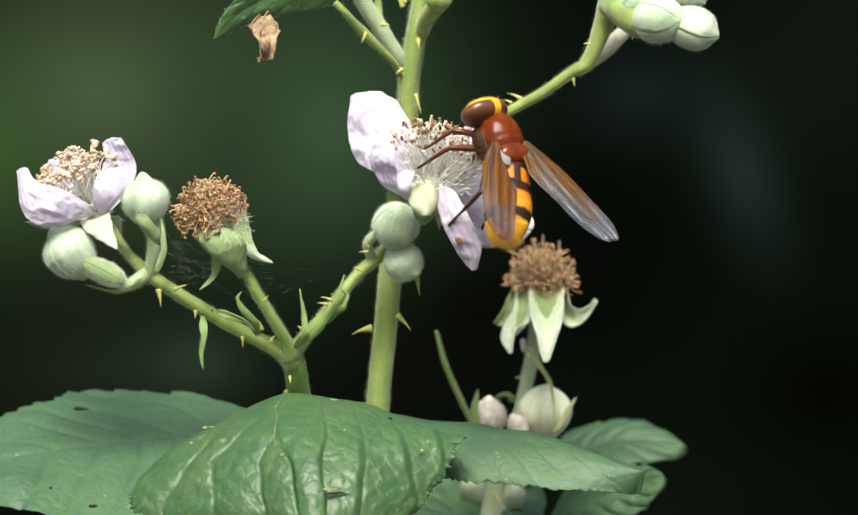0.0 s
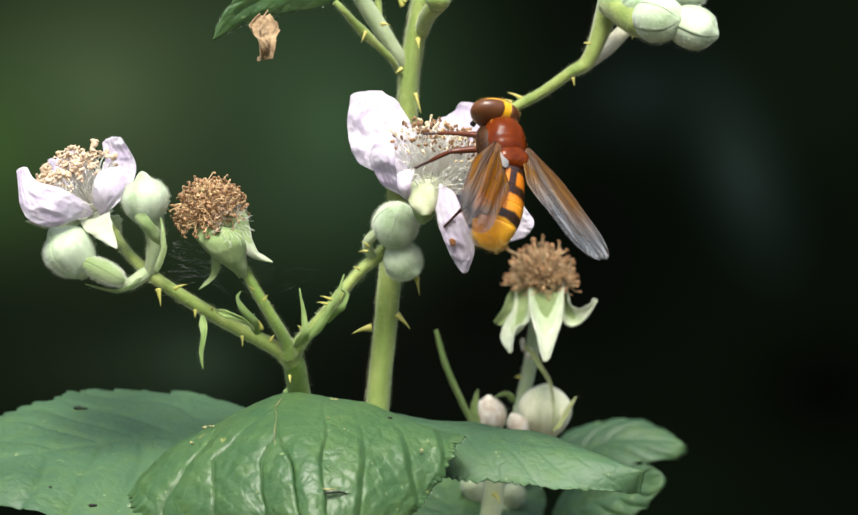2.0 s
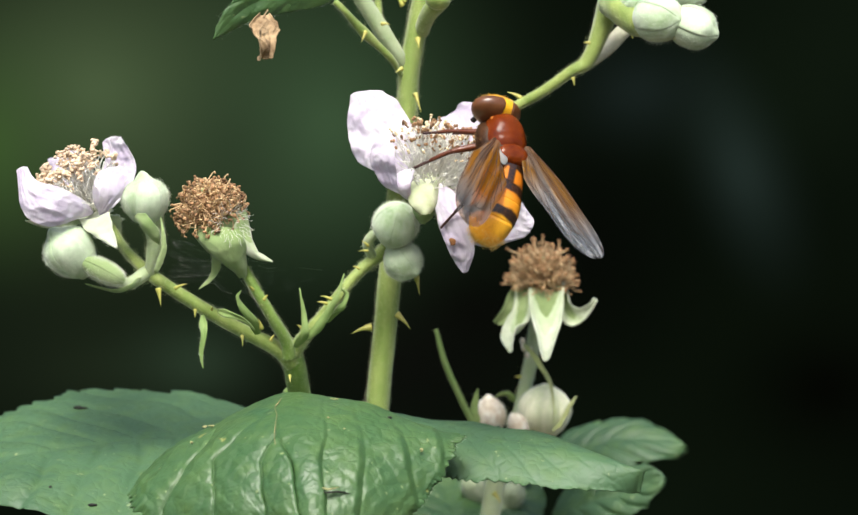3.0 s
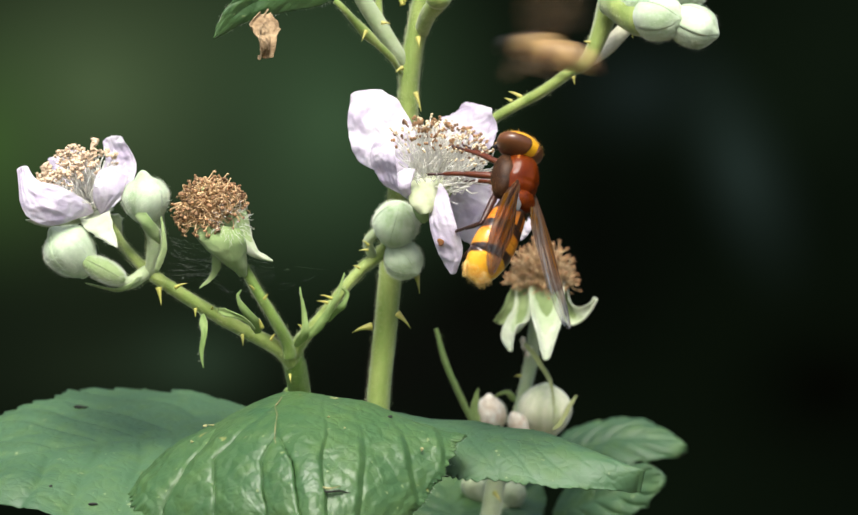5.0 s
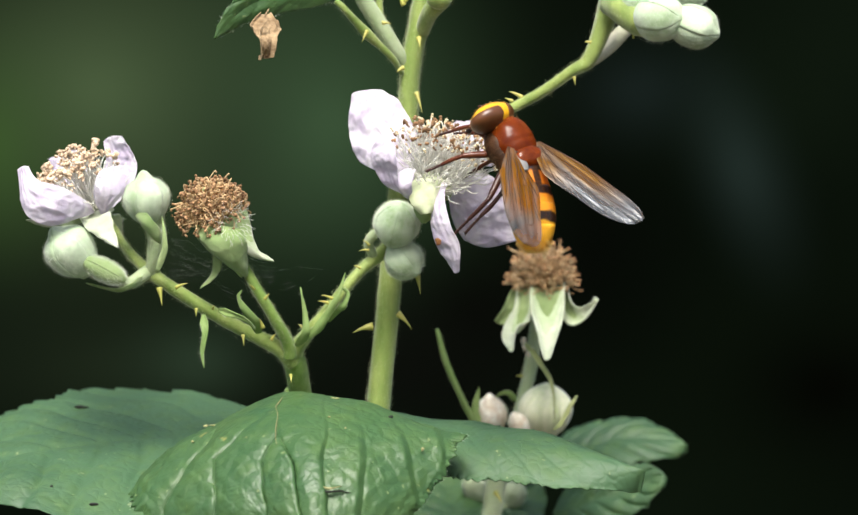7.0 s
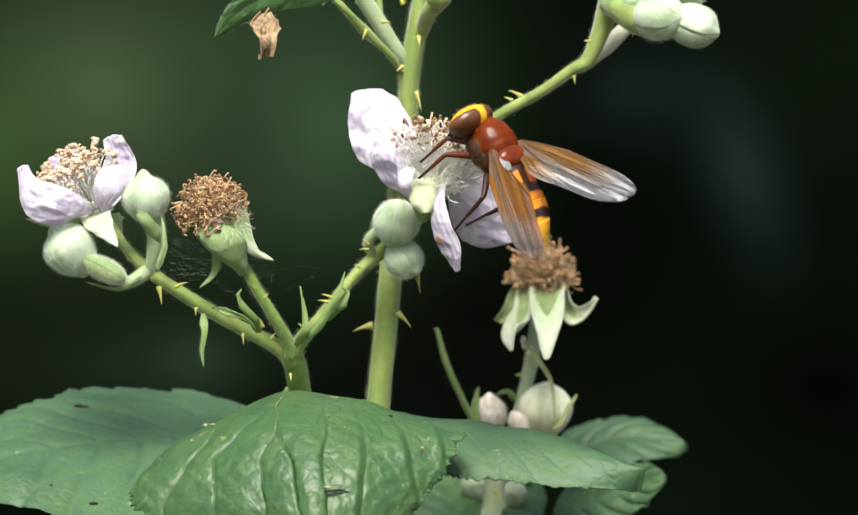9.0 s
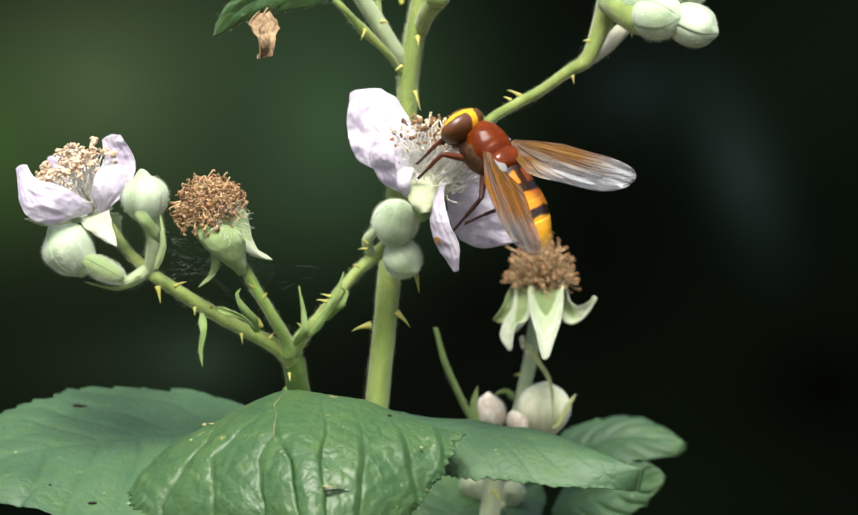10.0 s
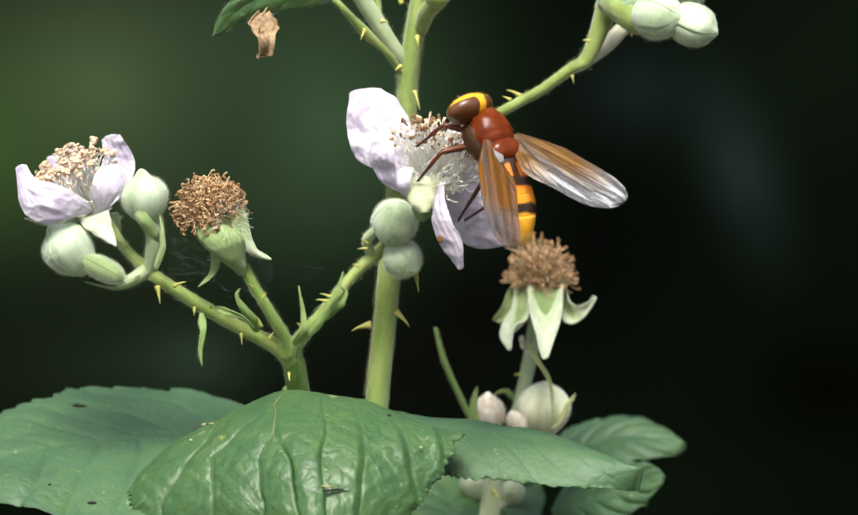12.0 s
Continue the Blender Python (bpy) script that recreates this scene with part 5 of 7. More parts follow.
def back_leaves():
    ob = thing("bramble_leaf", V(8.7, 45, -32.21), "dull green bramble leaf behind, out of focus", "leaf", "bramble leaves")
    stem(ob, [V(7.63, 33, -46.2), V(8.62, 40, -39.36), V(11.76, 48, -32.38), V(16.4, 52, -28.82)], [0.6, 0.6, 0.55, 0.5], STEM_DARK, 0, 122, "leaf_stalk")
    leaflet(ob, [V(15.7, 54, -28.54), V(20.96, 52, -26.92), V(27.69, 50, -25.39), V(35.51, 48, -25.98)], (-0.1, -0.78, -0.5), 13.5, seed=5, veins=6, arch=0.08, relief=0.7, mat=LEAF_SHADED, tip=0.5, nu=110, nv=40)
    leaflet(ob, [V(16.98, 46, -35.27), V(22.08, 42, -33.53), V(27.2, 40, -31.78), V(31.92, 38, -29.88)], (0.1, -0.6, -0.8), 10, seed=6, veins=6, arch=0.05, relief=0.7, mat=LEAF_SHADED, tip=0.5, nu=110, nv=40)
    low = thing("bramble_leaf", V(3.42, 40, -36.38), "shaded green bramble leaf low behind the others", "leaf", "bramble leaves")
    stem(low, [V(7.63, 33, -46.2), V(6.35, 36, -42.02), V(4.91, 40, -39.36)], [0.6, 0.5, 0.5], STEM_DARK, 0, 123, "leaf_stalk")
    leaflet(low, [V(5.22, 34, -39.67), V(3.79, 40, -35.64), V(2.7, 46, -32.27), V(1.82, 52, -28.44)], (1, -0.1, -0.1), 13, seed=7, veins=6, arch=0.06, relief=0.5, tip=0.6, nu=90, nv=36)
    leaflet(low, [V(4.91, 40, -38.61), V(7.19, 44, -35.15), V(10.25, 48, -33.14), V(15.26, 52, -31.1)], (0.4, -0.8, -0.45), 17, seed=8, veins=6, arch=0.06, relief=0.5, mat=LEAF_SHADED, tip=0.5, nu=90, nv=36)


front_leaf()
side_leaf()
upper_leaf()
back_leaves()


def dry_scrap():
    """A curled dry leaf scrap that hangs from the upper leaf."""
    ob = thing("dry_leaf", V(-20.33, -2, 30.26), "small curled dry tan leaf scrap hanging under a leaf", "dry leaf")
    blade(ob, [V(-21.67, -3, 29.88), V(-22.83, -5, 28.07), V(-22.62, -6, 26.76), V(-21.68, -6, 25.96), V(-21.48, -5, 25.31)], [V(-20.52, -2, 29.93), V(-19.54, -3, 28.39), V(-19.28, -4, 27.2), V(-19.95, -5, 26.23), V(-20.77, -5, 25.43)], DRY_LEAF, "scrap", 1.0, 1.0, 0.2, 77, 0.1, curl=0.9)
    hook = bmesh.new()
    tube(hook, [V(-20.28, 0, 31.07), V(-20.6, -3, 30.2), V(-20.9, -4, 29.3)], [0.12, 0.12, 0.15], 5, 4)
    part("stalk", hook, DRY_LEAF, ob)


dry_scrap()


def web():
    """Loose silk between the branches."""
    rnd = random.Random(5)
    ob = thing("spider_web", V(-31.13, -3, 0.03), "wispy grey spider silk strung between two stalks", "spider web")
    bm = bmesh.new()
    for k in range(150):
        a = V(-32.5, -3, 2.78).lerp(V(-33.25, -2, -2.71), rnd.random())
        if k % 2:
            b = V(-26.33, -3, -0.65).lerp(V(-19.47, -3, -8.19), rnd.random())
        else:
            b = V(-23.59, -3, -2.02).lerp(V(-9.26, 1, -2.04), rnd.random())
        if k % 5 == 0:
            a = V(-22.9, -3, -1.34).lerp(V(-21.53, -3, -6.14), rnd.random())
        f, g = sorted((rnd.random(), rnd.random()))
        a, b = a.lerp(b, f * 0.9), a.lerp(b, min(1, f * 0.9 + 0.03 + 0.13 * g))
        mid = a.lerp(b, 0.5) + Vector((rnd.uniform(-1, 1), rnd.uniform(-2, 2), rnd.uniform(-1.4, 0.6))) * 0.35
        r = rnd.uniform(0.002, 0.0042)
        tube(bm, [a, mid, b], [r, r, r], 3, 5, cap=False)
    part("threads", bm, SILK, ob, kind="stuff", smooth=False)


web()


# ---- insects ----
CHESTNUT = grained("chestnut_cuticle", (0.070, 0.008, 0.0007), (0.155, 0.028, 0.0026), 350, 3500, 0.55, 0.15, 0.00003, coat=0.30, spec=0.02, coat_rough=0.2)
PITTED = grained("pitted_chestnut", (0.075, 0.010, 0.0008), (0.165, 0.030, 0.0026), 450, 1700, 0.5, 1.0, 0.0002, coat=0.5, spec=0.02, coat_rough=0.15)
FLANK = grained("brown_flank", (0.014, 0.006, 0.003), (0.065, 0.026, 0.008), 500, 2500, 0.5, 0.5, 0.0001, spec=0.2)
AMBER = grained("amber_cuticle", (0.20, 0.05, 0.006), (0.40, 0.14, 0.02), 450, 3500, 0.40, 0.2, 0.00004, coat=0.15, spec=0.2)
YELLOW = grained("yellow_cuticle", (0.80, 0.38, 0.008), (0.92, 0.52, 0.02), 500, 3500, 0.35, 0.2, 0.00004, spec=0.5)
EYE = grained("brown_eye", (0.07, 0.024, 0.008), (0.15, 0.055, 0.017), 250, 6000, 0.34, 0.2, 0.00003, coat=0.2, spec=0.4)
DARK = grained("black_cuticle", (0.006, 0.005, 0.005), (0.018, 0.014, 0.013), 500, 3500, 0.35, 0.3, 0.00004)
LEG = grained("red_brown_leg", (0.055, 0.012, 0.004), (0.11, 0.027, 0.009), 500, 3500, 0.32, 0.25, 0.00004, spec=0.4)
LEG_DARK = grained("dark_leg", (0.030, 0.010, 0.008), (0.055, 0.02, 0.014), 500, 3500, 0.4, 0.3, 0.00004)
GOLD_HAIR = grained("golden_hair", (0.70, 0.44, 0.10), (0.85, 0.60, 0.22), 500, 3000, 0.5, 0.0)
BROWN_HAIR = grained("brown_hair", (0.16, 0.075, 0.024), (0.32, 0.17, 0.06), 500, 3000, 0.5, 0.0)
SQUAMA = grained("white_squama", (0.24, 0.24, 0.23), (0.40, 0.40, 0.39), 500, 3000, 0.6, 0.3, through_light=0.4)
BEE_BROWN = grained("brown_bee_fur", (0.26, 0.16, 0.06), (0.42, 0.28, 0.12), 500, 3000, 0.8, 0.5, 0.0001)


def banded(name, stops, median=0.0, rough=0.3):
    """Cuticle in bands along the body's length (y, in metres from the waist)."""
    m, n, l, p = material(name)
    co = n.new("ShaderNodeTexCoord").outputs["Object"]
    sep = n.new("ShaderNodeSeparateXYZ")
    l.new(co, sep.inputs[0])
    wob = noise_at(n, l, co, 500, 2.0)
    add = n.new("ShaderNodeMath")
    add.operation = "MULTIPLY_ADD"
    l.new(wob, add.inputs[0])
    add.inputs[1].default_value = 0.0007
    l.new(sep.outputs["Y"], add.inputs[2])
    mr = n.new("ShaderNodeMapRange")
    mr.inputs["From Min"].default_value, mr.inputs["From Max"].default_value = -0.0113, 0.0004
    mr.inputs["To Min"].default_value, mr.inputs["To Max"].default_value = 1.0, 0.0
    l.new(add.outputs[0], mr.inputs["Value"])
    col = ramp(n, l, mr.outputs["Result"], stops)
    if median:
        # a dark line along the middle of the foremost plate
        wide = n.new("ShaderNodeMath")
        wide.operation = "ABSOLUTE"
        l.new(sep.outputs["X"], wide.inputs[0])
        near = n.new("ShaderNodeMapRange")
        near.inputs["From Min"].default_value, near.inputs["From Max"].default_value = median, median * 1.6
        near.inputs["To Min"].default_value, near.inputs["To Max"].default_value = 1.0, 0.0
        l.new(wide.outputs[0], near.inputs["Value"])
        fore = ramp(n, l, mr.outputs["Result"], [(0.34, (1, 1, 1)), (0.36, (0, 0, 0))])
        col = mixed(n, l, mixed(n, l, 1.0, near.outputs["Result"], fore, "MULTIPLY"), col, (0.012, 0.009, 0.008))
    small = noise_at(n, l, co, 3500, 4.0)
    col = mixed(n, l, ramp(n, l, small, [(0.4, (0, 0, 0)), (0.75, (0.22, 0.22, 0.22))]), col, (0.35, 0.10, 0.01))
    l.new(col, p.inputs["Base Color"])
    p.inputs["Roughness"].default_value = rough
    p.inputs["Coat Weight"].default_value = 0.25
    p.inputs["Coat Roughness"].default_value = 0.25
    bumped(n, l, p, small, 0.3, 0.00004)
    return m


OR, YE, BK = (0.64, 0.20, 0.012), (0.93, 0.46, 0.03), (0.010, 0.008, 0.008)
ABDOMEN = banded("banded_abdomen", [
    (0.0, BK), (0.14, BK), (0.165, OR), (0.295, OR), (0.315, BK), (0.395, BK), (0.415, OR), (0.48, (0.78, 0.31, 0.018)), (0.575, (0.78, 0.31, 0.018)), (0.595, BK), (0.67, BK), (0.69, YE), (0.90, YE), (1.0, (0.92, 0.50, 0.07))], median=0.0004)
BEE_STRIPES = banded("striped_bee", [
    (0.0, (0.2, 0.11, 0.04)), (0.12, (0.58, 0.38, 0.14)), (0.2, (0.58, 0.38, 0.14)), (0.24, (0.09, 0.05, 0.02)), (0.36, (0.09, 0.05, 0.02)), (0.4, (0.62, 0.42, 0.17)), (0.48, (0.62, 0.42, 0.17)), (0.52, (0.08, 0.04, 0.02)),
    (0.64, (0.08, 0.04, 0.02)), (0.68, (0.5, 0.38, 0.24)), (0.76, (0.5, 0.38, 0.24)), (0.8, (0.05, 0.03, 0.02)), (1.0, (0.04, 0.025, 0.02))], rough=0.6)


def wing_material(name, side, amber, clear, glow, dense=0.56, gloss=0.4, painted_haze=0.03, reach_in=0.28, strip=0.16):
    """A thin clear membrane, amber along its front edge and root, ridged so that it glints in streaks, with sky sheen
    painted in as a pale veil; side: 1 right, -1 left.
    """
    m, n, l, p = material(name)
    n.remove(p)
    co = n.new("ShaderNodeTexCoord").outputs["Object"]
    sep = n.new("ShaderNodeSeparateXYZ")
    l.new(co, sep.inputs[0])
    span = n.new("ShaderNodeMapRange")
    span.inputs["From Min"].default_value, span.inputs["From Max"].default_value = 0.0, -0.0174
    l.new(sep.outputs["Y"], span.inputs["Value"])
    chord = n.new("ShaderNodeMapRange")
    chord.inputs["From Min"].default_value, chord.inputs["From Max"].default_value = -0.0038 * side, 0.0023 * side
    l.new(sep.outputs["X"], chord.inputs["Value"])
    front = ramp(n, l, chord.outputs["Result"], [(strip, (0, 0, 0)), (strip + 0.26, (1, 1, 1))])
    root = ramp(n, l, span.outputs["Result"], [(0.52, (1, 1, 1)), (0.84, (0.15, 0.15, 0.15))])
    base = ramp(n, l, span.outputs["Result"], [(reach_in, (1, 1, 1)), (reach_in + 0.32, (0.10, 0.10, 0.10))])
    f = mixed(n, l, 1.0, mixed(n, l, 1.0, front, root, "MULTIPLY"), base, "LIGHTEN")
    streak = noise_at(n, l, co, 1100, 3.0, 0.6, (1.0, 0.10, 1.0))
    f = mixed(n, l, 1.0, f, ramp(n, l, streak, [(0.36, (0.65, 0.65, 0.65)), (0.56, (1, 1, 1))]), "MULTIPLY")
    tint = mixed(n, l, f, clear, amber)
    smoke = ramp(n, l, span.outputs["Result"], [(0.62, (0, 0, 0)), (0.76, (0.6, 0.6, 0.6)), (0.86, (0.5, 0.5, 0.5)), (0.94, (0, 0, 0))])
    tint = mixed(n, l, mixed(n, l, 1.0, smoke, front, "MULTIPLY"), tint, (0.13, 0.09, 0.07))
    tr = n.new("ShaderNodeBsdfTransparent")
    l.new(tint, tr.inputs["Color"])
    gl = n.new("ShaderNodeBsdfGlossy")
    gl.inputs["Roughness"].default_value = 0.52
    l.new(mixed(n, l, f, (0.88, 0.94, 1.0), (0.9, 0.58, 0.24)), gl.inputs["Color"])
    df = n.new("ShaderNodeBsdfDiffuse")
    l.new(mixed(n, l, f, (0.52, 0.56, 0.60), glow), df.inputs["Color"])
    tl = n.new("ShaderNodeBsdfTranslucent")
    l.new(mixed(n, l, f, (0.5, 0.5, 0.5), glow), tl.inputs["Color"])
    bp = n.new("ShaderNodeBump")
    bp.inputs["Strength"].default_value, bp.inputs["Distance"].default_value = 1.0, 0.0004
    l.new(noise_at(n, l, co, 1200, 2.0, 0.5, (1.0, 0.10, 1.0)), bp.inputs["Height"])
    l.new(bp.outputs["Normal"], gl.inputs["Normal"])
    m0, m1, m2 = n.new("ShaderNodeMixShader"), n.new("ShaderNodeMixShader"), n.new("ShaderNodeMixShader")
    m0.inputs[0].default_value = 0.4
    l.new(df.outputs[0], m0.inputs[1])
    l.new(tl.outputs[0], m0.inputs[2])
    l.new(mixed(n, l, f, (painted_haze, painted_haze, painted_haze), (dense, dense, dense)), m1.inputs[0])
    l.new(tr.outputs[0], m1.inputs[1])
    l.new(m0.outputs[0], m1.inputs[2])
    glints = noise_at(n, l, co, 1500, 2.0, 0.5, (1.0, 0.13, 1.0))
    shine = ramp(n, l, glints, [(0.40, (gloss * 0.15, gloss * 0.15, gloss * 0.15)), (0.64, (gloss, gloss, gloss))])
    l.new(mixed(n, l, f, shine, mixed(n, l, 1.0, shine, (0.32, 0.32, 0.32), "MULTIPLY")), m2.inputs[0])
    l.new(m1.outputs[0], m2.inputs[1])
    l.new(gl.outputs[0], m2.inputs[2])
    l.new(m2.outputs[0], n["Material Output"].inputs["Surface"])
    return m


# sides differ: the right wing's sky sheen is put into its tint and veil
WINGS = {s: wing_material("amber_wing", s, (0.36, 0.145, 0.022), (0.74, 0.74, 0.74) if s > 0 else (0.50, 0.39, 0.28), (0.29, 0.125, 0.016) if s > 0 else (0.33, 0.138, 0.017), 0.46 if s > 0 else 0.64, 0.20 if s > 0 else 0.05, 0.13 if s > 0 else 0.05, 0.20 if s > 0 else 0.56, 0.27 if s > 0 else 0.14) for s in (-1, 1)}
BEE_WING = wing_material("clear_wing", 1, (0.88, 0.82, 0.72), (0.92, 0.92, 0.92), (0.5, 0.38, 0.22), 0.07, 0.08, 0.03)
WING_VEIN = grained("brown_wing_vein", (0.028, 0.012, 0.006), (0.075, 0.032, 0.012), 500, 3000, 0.5, 0.0, spec=0.3)


def wing_edges(u, width):
    """Front and rear edge of a wing at u along its span."""
    tip = math.sqrt(max(0.0, 1 - max(0.0, (u - 0.62) / 0.38) ** 2.6))
    mid = -width * 0.04 * max(0.0, (u - 0.5) / 0.5) ** 2
    front = mid + (width * 0.38 * min(1.0, 0.25 + 2.2 * u) - mid) * tip
    rear = mid + (-width * 0.62 * min(1.0, 0.36 + 2.6 * u) * (1.0 + 0.10 * math.exp(-((u - 0.34) / 0.16) ** 2)) - mid) * tip
    return front, rear


def wing_point(u, v, s, length, width):
    f, r = wing_edges(u, width)
    x = r + (f - r) * v
    lift = 0.13 * math.sin(v * 22 + u * 3) * min(1, 4 * u) * (1 - 0.5 * u) + 0.25 * math.sin(math.pi * v) + 0.5 * u * u
    return Vector((s * x, -u * length, lift))


def wing(parent, hinge, s, length=17.4, width=6.2, mat=None, name="wing", vein=1.0):
    """A veined wing, its root at its origin, its span running back; s: 1 for the right, -1 for the left."""
    bm = bmesh.new()
    nu, nv = 60, 26
    grid = [[bm.verts.new(wing_point(i / nu, j / nv, s, length, width)) for j in range(nv + 1)] for i in range(nu + 1)]
    for i in range(nu):
        for j in range(nv):
            bm.faces.new((grid[i][j], grid[i + 1][j], grid[i + 1][j + 1], grid[i][j + 1]))
    bmesh.ops.remove_doubles(bm, verts=bm.verts, dist=0.002)
    ob = new(name, mesh_of(name, bm, mat or WINGS[s]))
    ob.parent = parent
    ob.location = Vector(hinge) * 0.001
    lines = [
        [(0.0, 0.95), (0.3, 0.985), (0.6, 0.98), (0.9, 0.96), (0.985, 0.8)],
        [(0.0, 0.9), (0.3, 0.90), (0.55, 0.91), (0.68, 0.97)],
        [(0.0, 0.85), (0.3, 0.82), (0.6, 0.83), (0.85, 0.93)],
        [(0.1, 0.78), (0.35, 0.70), (0.6, 0.66), (0.78, 0.70), (0.94, 0.86)],
        [(0.1, 0.68), (0.4, 0.54), (0.62, 0.50), (0.80, 0.52), (0.9, 0.66)],
        [(0.05, 0.55), (0.3, 0.38), (0.55, 0.28), (0.72, 0.26), (0.78, 0.45)],
        [(0.03, 0.45), (0.2, 0.25), (0.36, 0.06)],
        [(0.06, 0.74), (0.3, 0.755), (0.5, 0.74), (0.7, 0.76)], [(0.08, 0.62), (0.3, 0.60), (0.5, 0.57), (0.66, 0.56)], [(0.06, 0.5), (0.25, 0.46), (0.45, 0.40), (0.62, 0.37), (0.74, 0.38)], [(0.04, 0.36), (0.14, 0.2), (0.22, 0.08)],
        [(0.2, 0.62), (0.4, 0.62), (0.58, 0.58), (0.72, 0.6)], [(0.3, 0.30), (0.5, 0.17), (0.62, 0.05)], [(0.12, 0.40), (0.3, 0.22), (0.48, 0.10), (0.56, 0.02)],
        [(0.45, 0.53), (0.47, 0.70)], [(0.60, 0.27), (0.64, 0.50)], [(0.33, 0.36), (0.36, 0.55)], [(0.72, 0.26), (0.80, 0.10)],
    ]
    vb = bmesh.new()
    for ln in lines:
        pts = [wing_point(u, v, s, length, width) + Vector((0, 0, 0.01)) for u, v in ln]
        r = [(0.060 - 0.024 * u) * (1 if len(ln) > 2 else 0.5) * vein for u, v in ln]
        tube(vb, pts, r, 5, 5, flat=0.8)
    veins = new("venation", mesh_of("venation", vb, WING_VEIN))
    veins.parent = ob
    tagged(veins, "fine dark brown wing veins", kind="stuff")
    tagged(ob, "amber-tinted veined transparent wing")
    return ob


def loft(bm, rings, mat=0, segs=28, cap=True):
    """Closed rings of (centre, half width, half height, tilt about x)."""
    made = []
    for c, w, h, tilt in rings:
        m = Matrix.Rotation(tilt, 3, "X")
        made.append([bm.verts.new(Vector(c) + m @ Vector((w * math.cos(a), 0, h * math.sin(a)))) for a in [2 * math.pi * k / segs for k in range(segs)]])
    for a, b in zip(made, made[1:]):
        for k in range(segs):
            bm.faces.new((a[k], a[(k + 1) % segs], b[(k + 1) % segs], b[k])).material_index = mat
    if cap:
        bm.faces.new(made[0]).material_index = mat
        bm.faces.new(list(reversed(made[-1]))).material_index = mat
    bmesh.ops.recalc_face_normals(bm, faces=bm.faces)


ABDOMEN_LENGTH, DROOP = 11.2, 14
WAIST = (0, -2.7, -0.1)


def abdomen_ring(t, grow=0.0):
    """Centre, half width, half height and tilt of the abdomen at t along it; it droops towards its tip."""
    s = t * ABDOMEN_LENGTH
    an = radians(DROOP + 16 * t)
    c = Vector((0, -2.7 - s * math.cos(radians(DROOP + 8 * t)), -0.1 - s * math.sin(radians(DROOP + 8 * t))))
    w = 3.35 * (0.62 + 0.38 * math.sin(math.pi * min(1, t * 1.5) / 2)) * math.sqrt(max(0.0, 1 - max(0, (t - 0.45) / 0.57) ** 2.2))
    h = 2.3 * (0.7 + 0.3 * math.sin(math.pi * min(1, t * 1.6) / 2)) * math.sqrt(max(0.0, 1 - max(0, (t - 0.5) / 0.52) ** 2.4))
    return c, max(0.05, w + grow), max(0.05, h + grow), an


def shift_joint(ob, joint):
    """Moves a part's origin to a joint on its body, in millimetres of the body's space."""
    ob.data.transform(Matrix.Translation(-Vector(joint) * 0.001))
    ob.location = Vector(joint) * 0.001


def leg_parts(parent, joint, thigh, shin, thick, mat=None):
    """A thigh with a shin that bends on it; both run along -z from their joints."""
    bm = bmesh.new()
    tube(bm, [V(0, 0, 0.3), V(0, 0.05, -thigh * 0.3), V(0, 0.05, -thigh * 0.75), V(0, 0, -thigh)], [thick * 0.8, thick * 1.15, thick, thick * 0.75], 10, 5)
    rnd = random.Random(7)
    for _ in range(50):
        a = rnd.uniform(0, 6.28)
        d = Vector((math.cos(a), math.sin(a), -0.5))
        hair(bm, Vector((0, 0, -rnd.uniform(0.4, thigh))) + Vector((d.x, d.y, 0)) * thick * 0.9, d, 0.35, 0.015, rnd)
    upper = new("leg", mesh_of("leg", bm, mat or LEG))
    upper.parent = parent
    upper.location = Vector(joint) * 0.001
    bm = bmesh.new()
    foot = shin * 0.42
    tube(bm, [V(0, 0, 0.15), V(0, 0.08, -(shin - foot) * 0.5), V(0, 0, -(shin - foot))], [thick * 0.7, thick * 0.72, thick * 0.55], 9, 5, mat=0)
    for k in range(5):
        z0, z1 = -(shin - foot) - foot * k / 5, -(shin - foot) - foot * (k + 1) / 5
        tube(bm, [V(0, 0, z0 + 0.04), V(0, 0, (z0 + z1) / 2), V(0, 0, z1 - 0.02)], [thick * 0.36, thick * 0.44, thick * 0.5], 8, 2, mat=1)
    tube(bm, [V(0, 0, -shin), V(0, 0.25, -shin - 0.25)], [thick * 0.25, thick * 0.05], 5, 3, mat=1)
    for _ in range(70):
        a = rnd.uniform(0, 6.28)
        d = Vector((math.cos(a), math.sin(a), -0.8))
        hair(bm, Vector((0, 0, -rnd.uniform(0.2, shin))) + Vector((d.x, d.y, 0)) * thick * 0.5, d, 0.3, 0.014, rnd)
    for f in bm.faces:
        if len(f.verts) == 3 and f.calc_area() < 0.02:
            f.material_index = 1
    lower = new("shin", mesh_of("shin", bm, mat or LEG, LEG_DARK))
    lower.parent = upper
    lower.location = (0, 0, -thigh * 0.001)
    return upper, lower


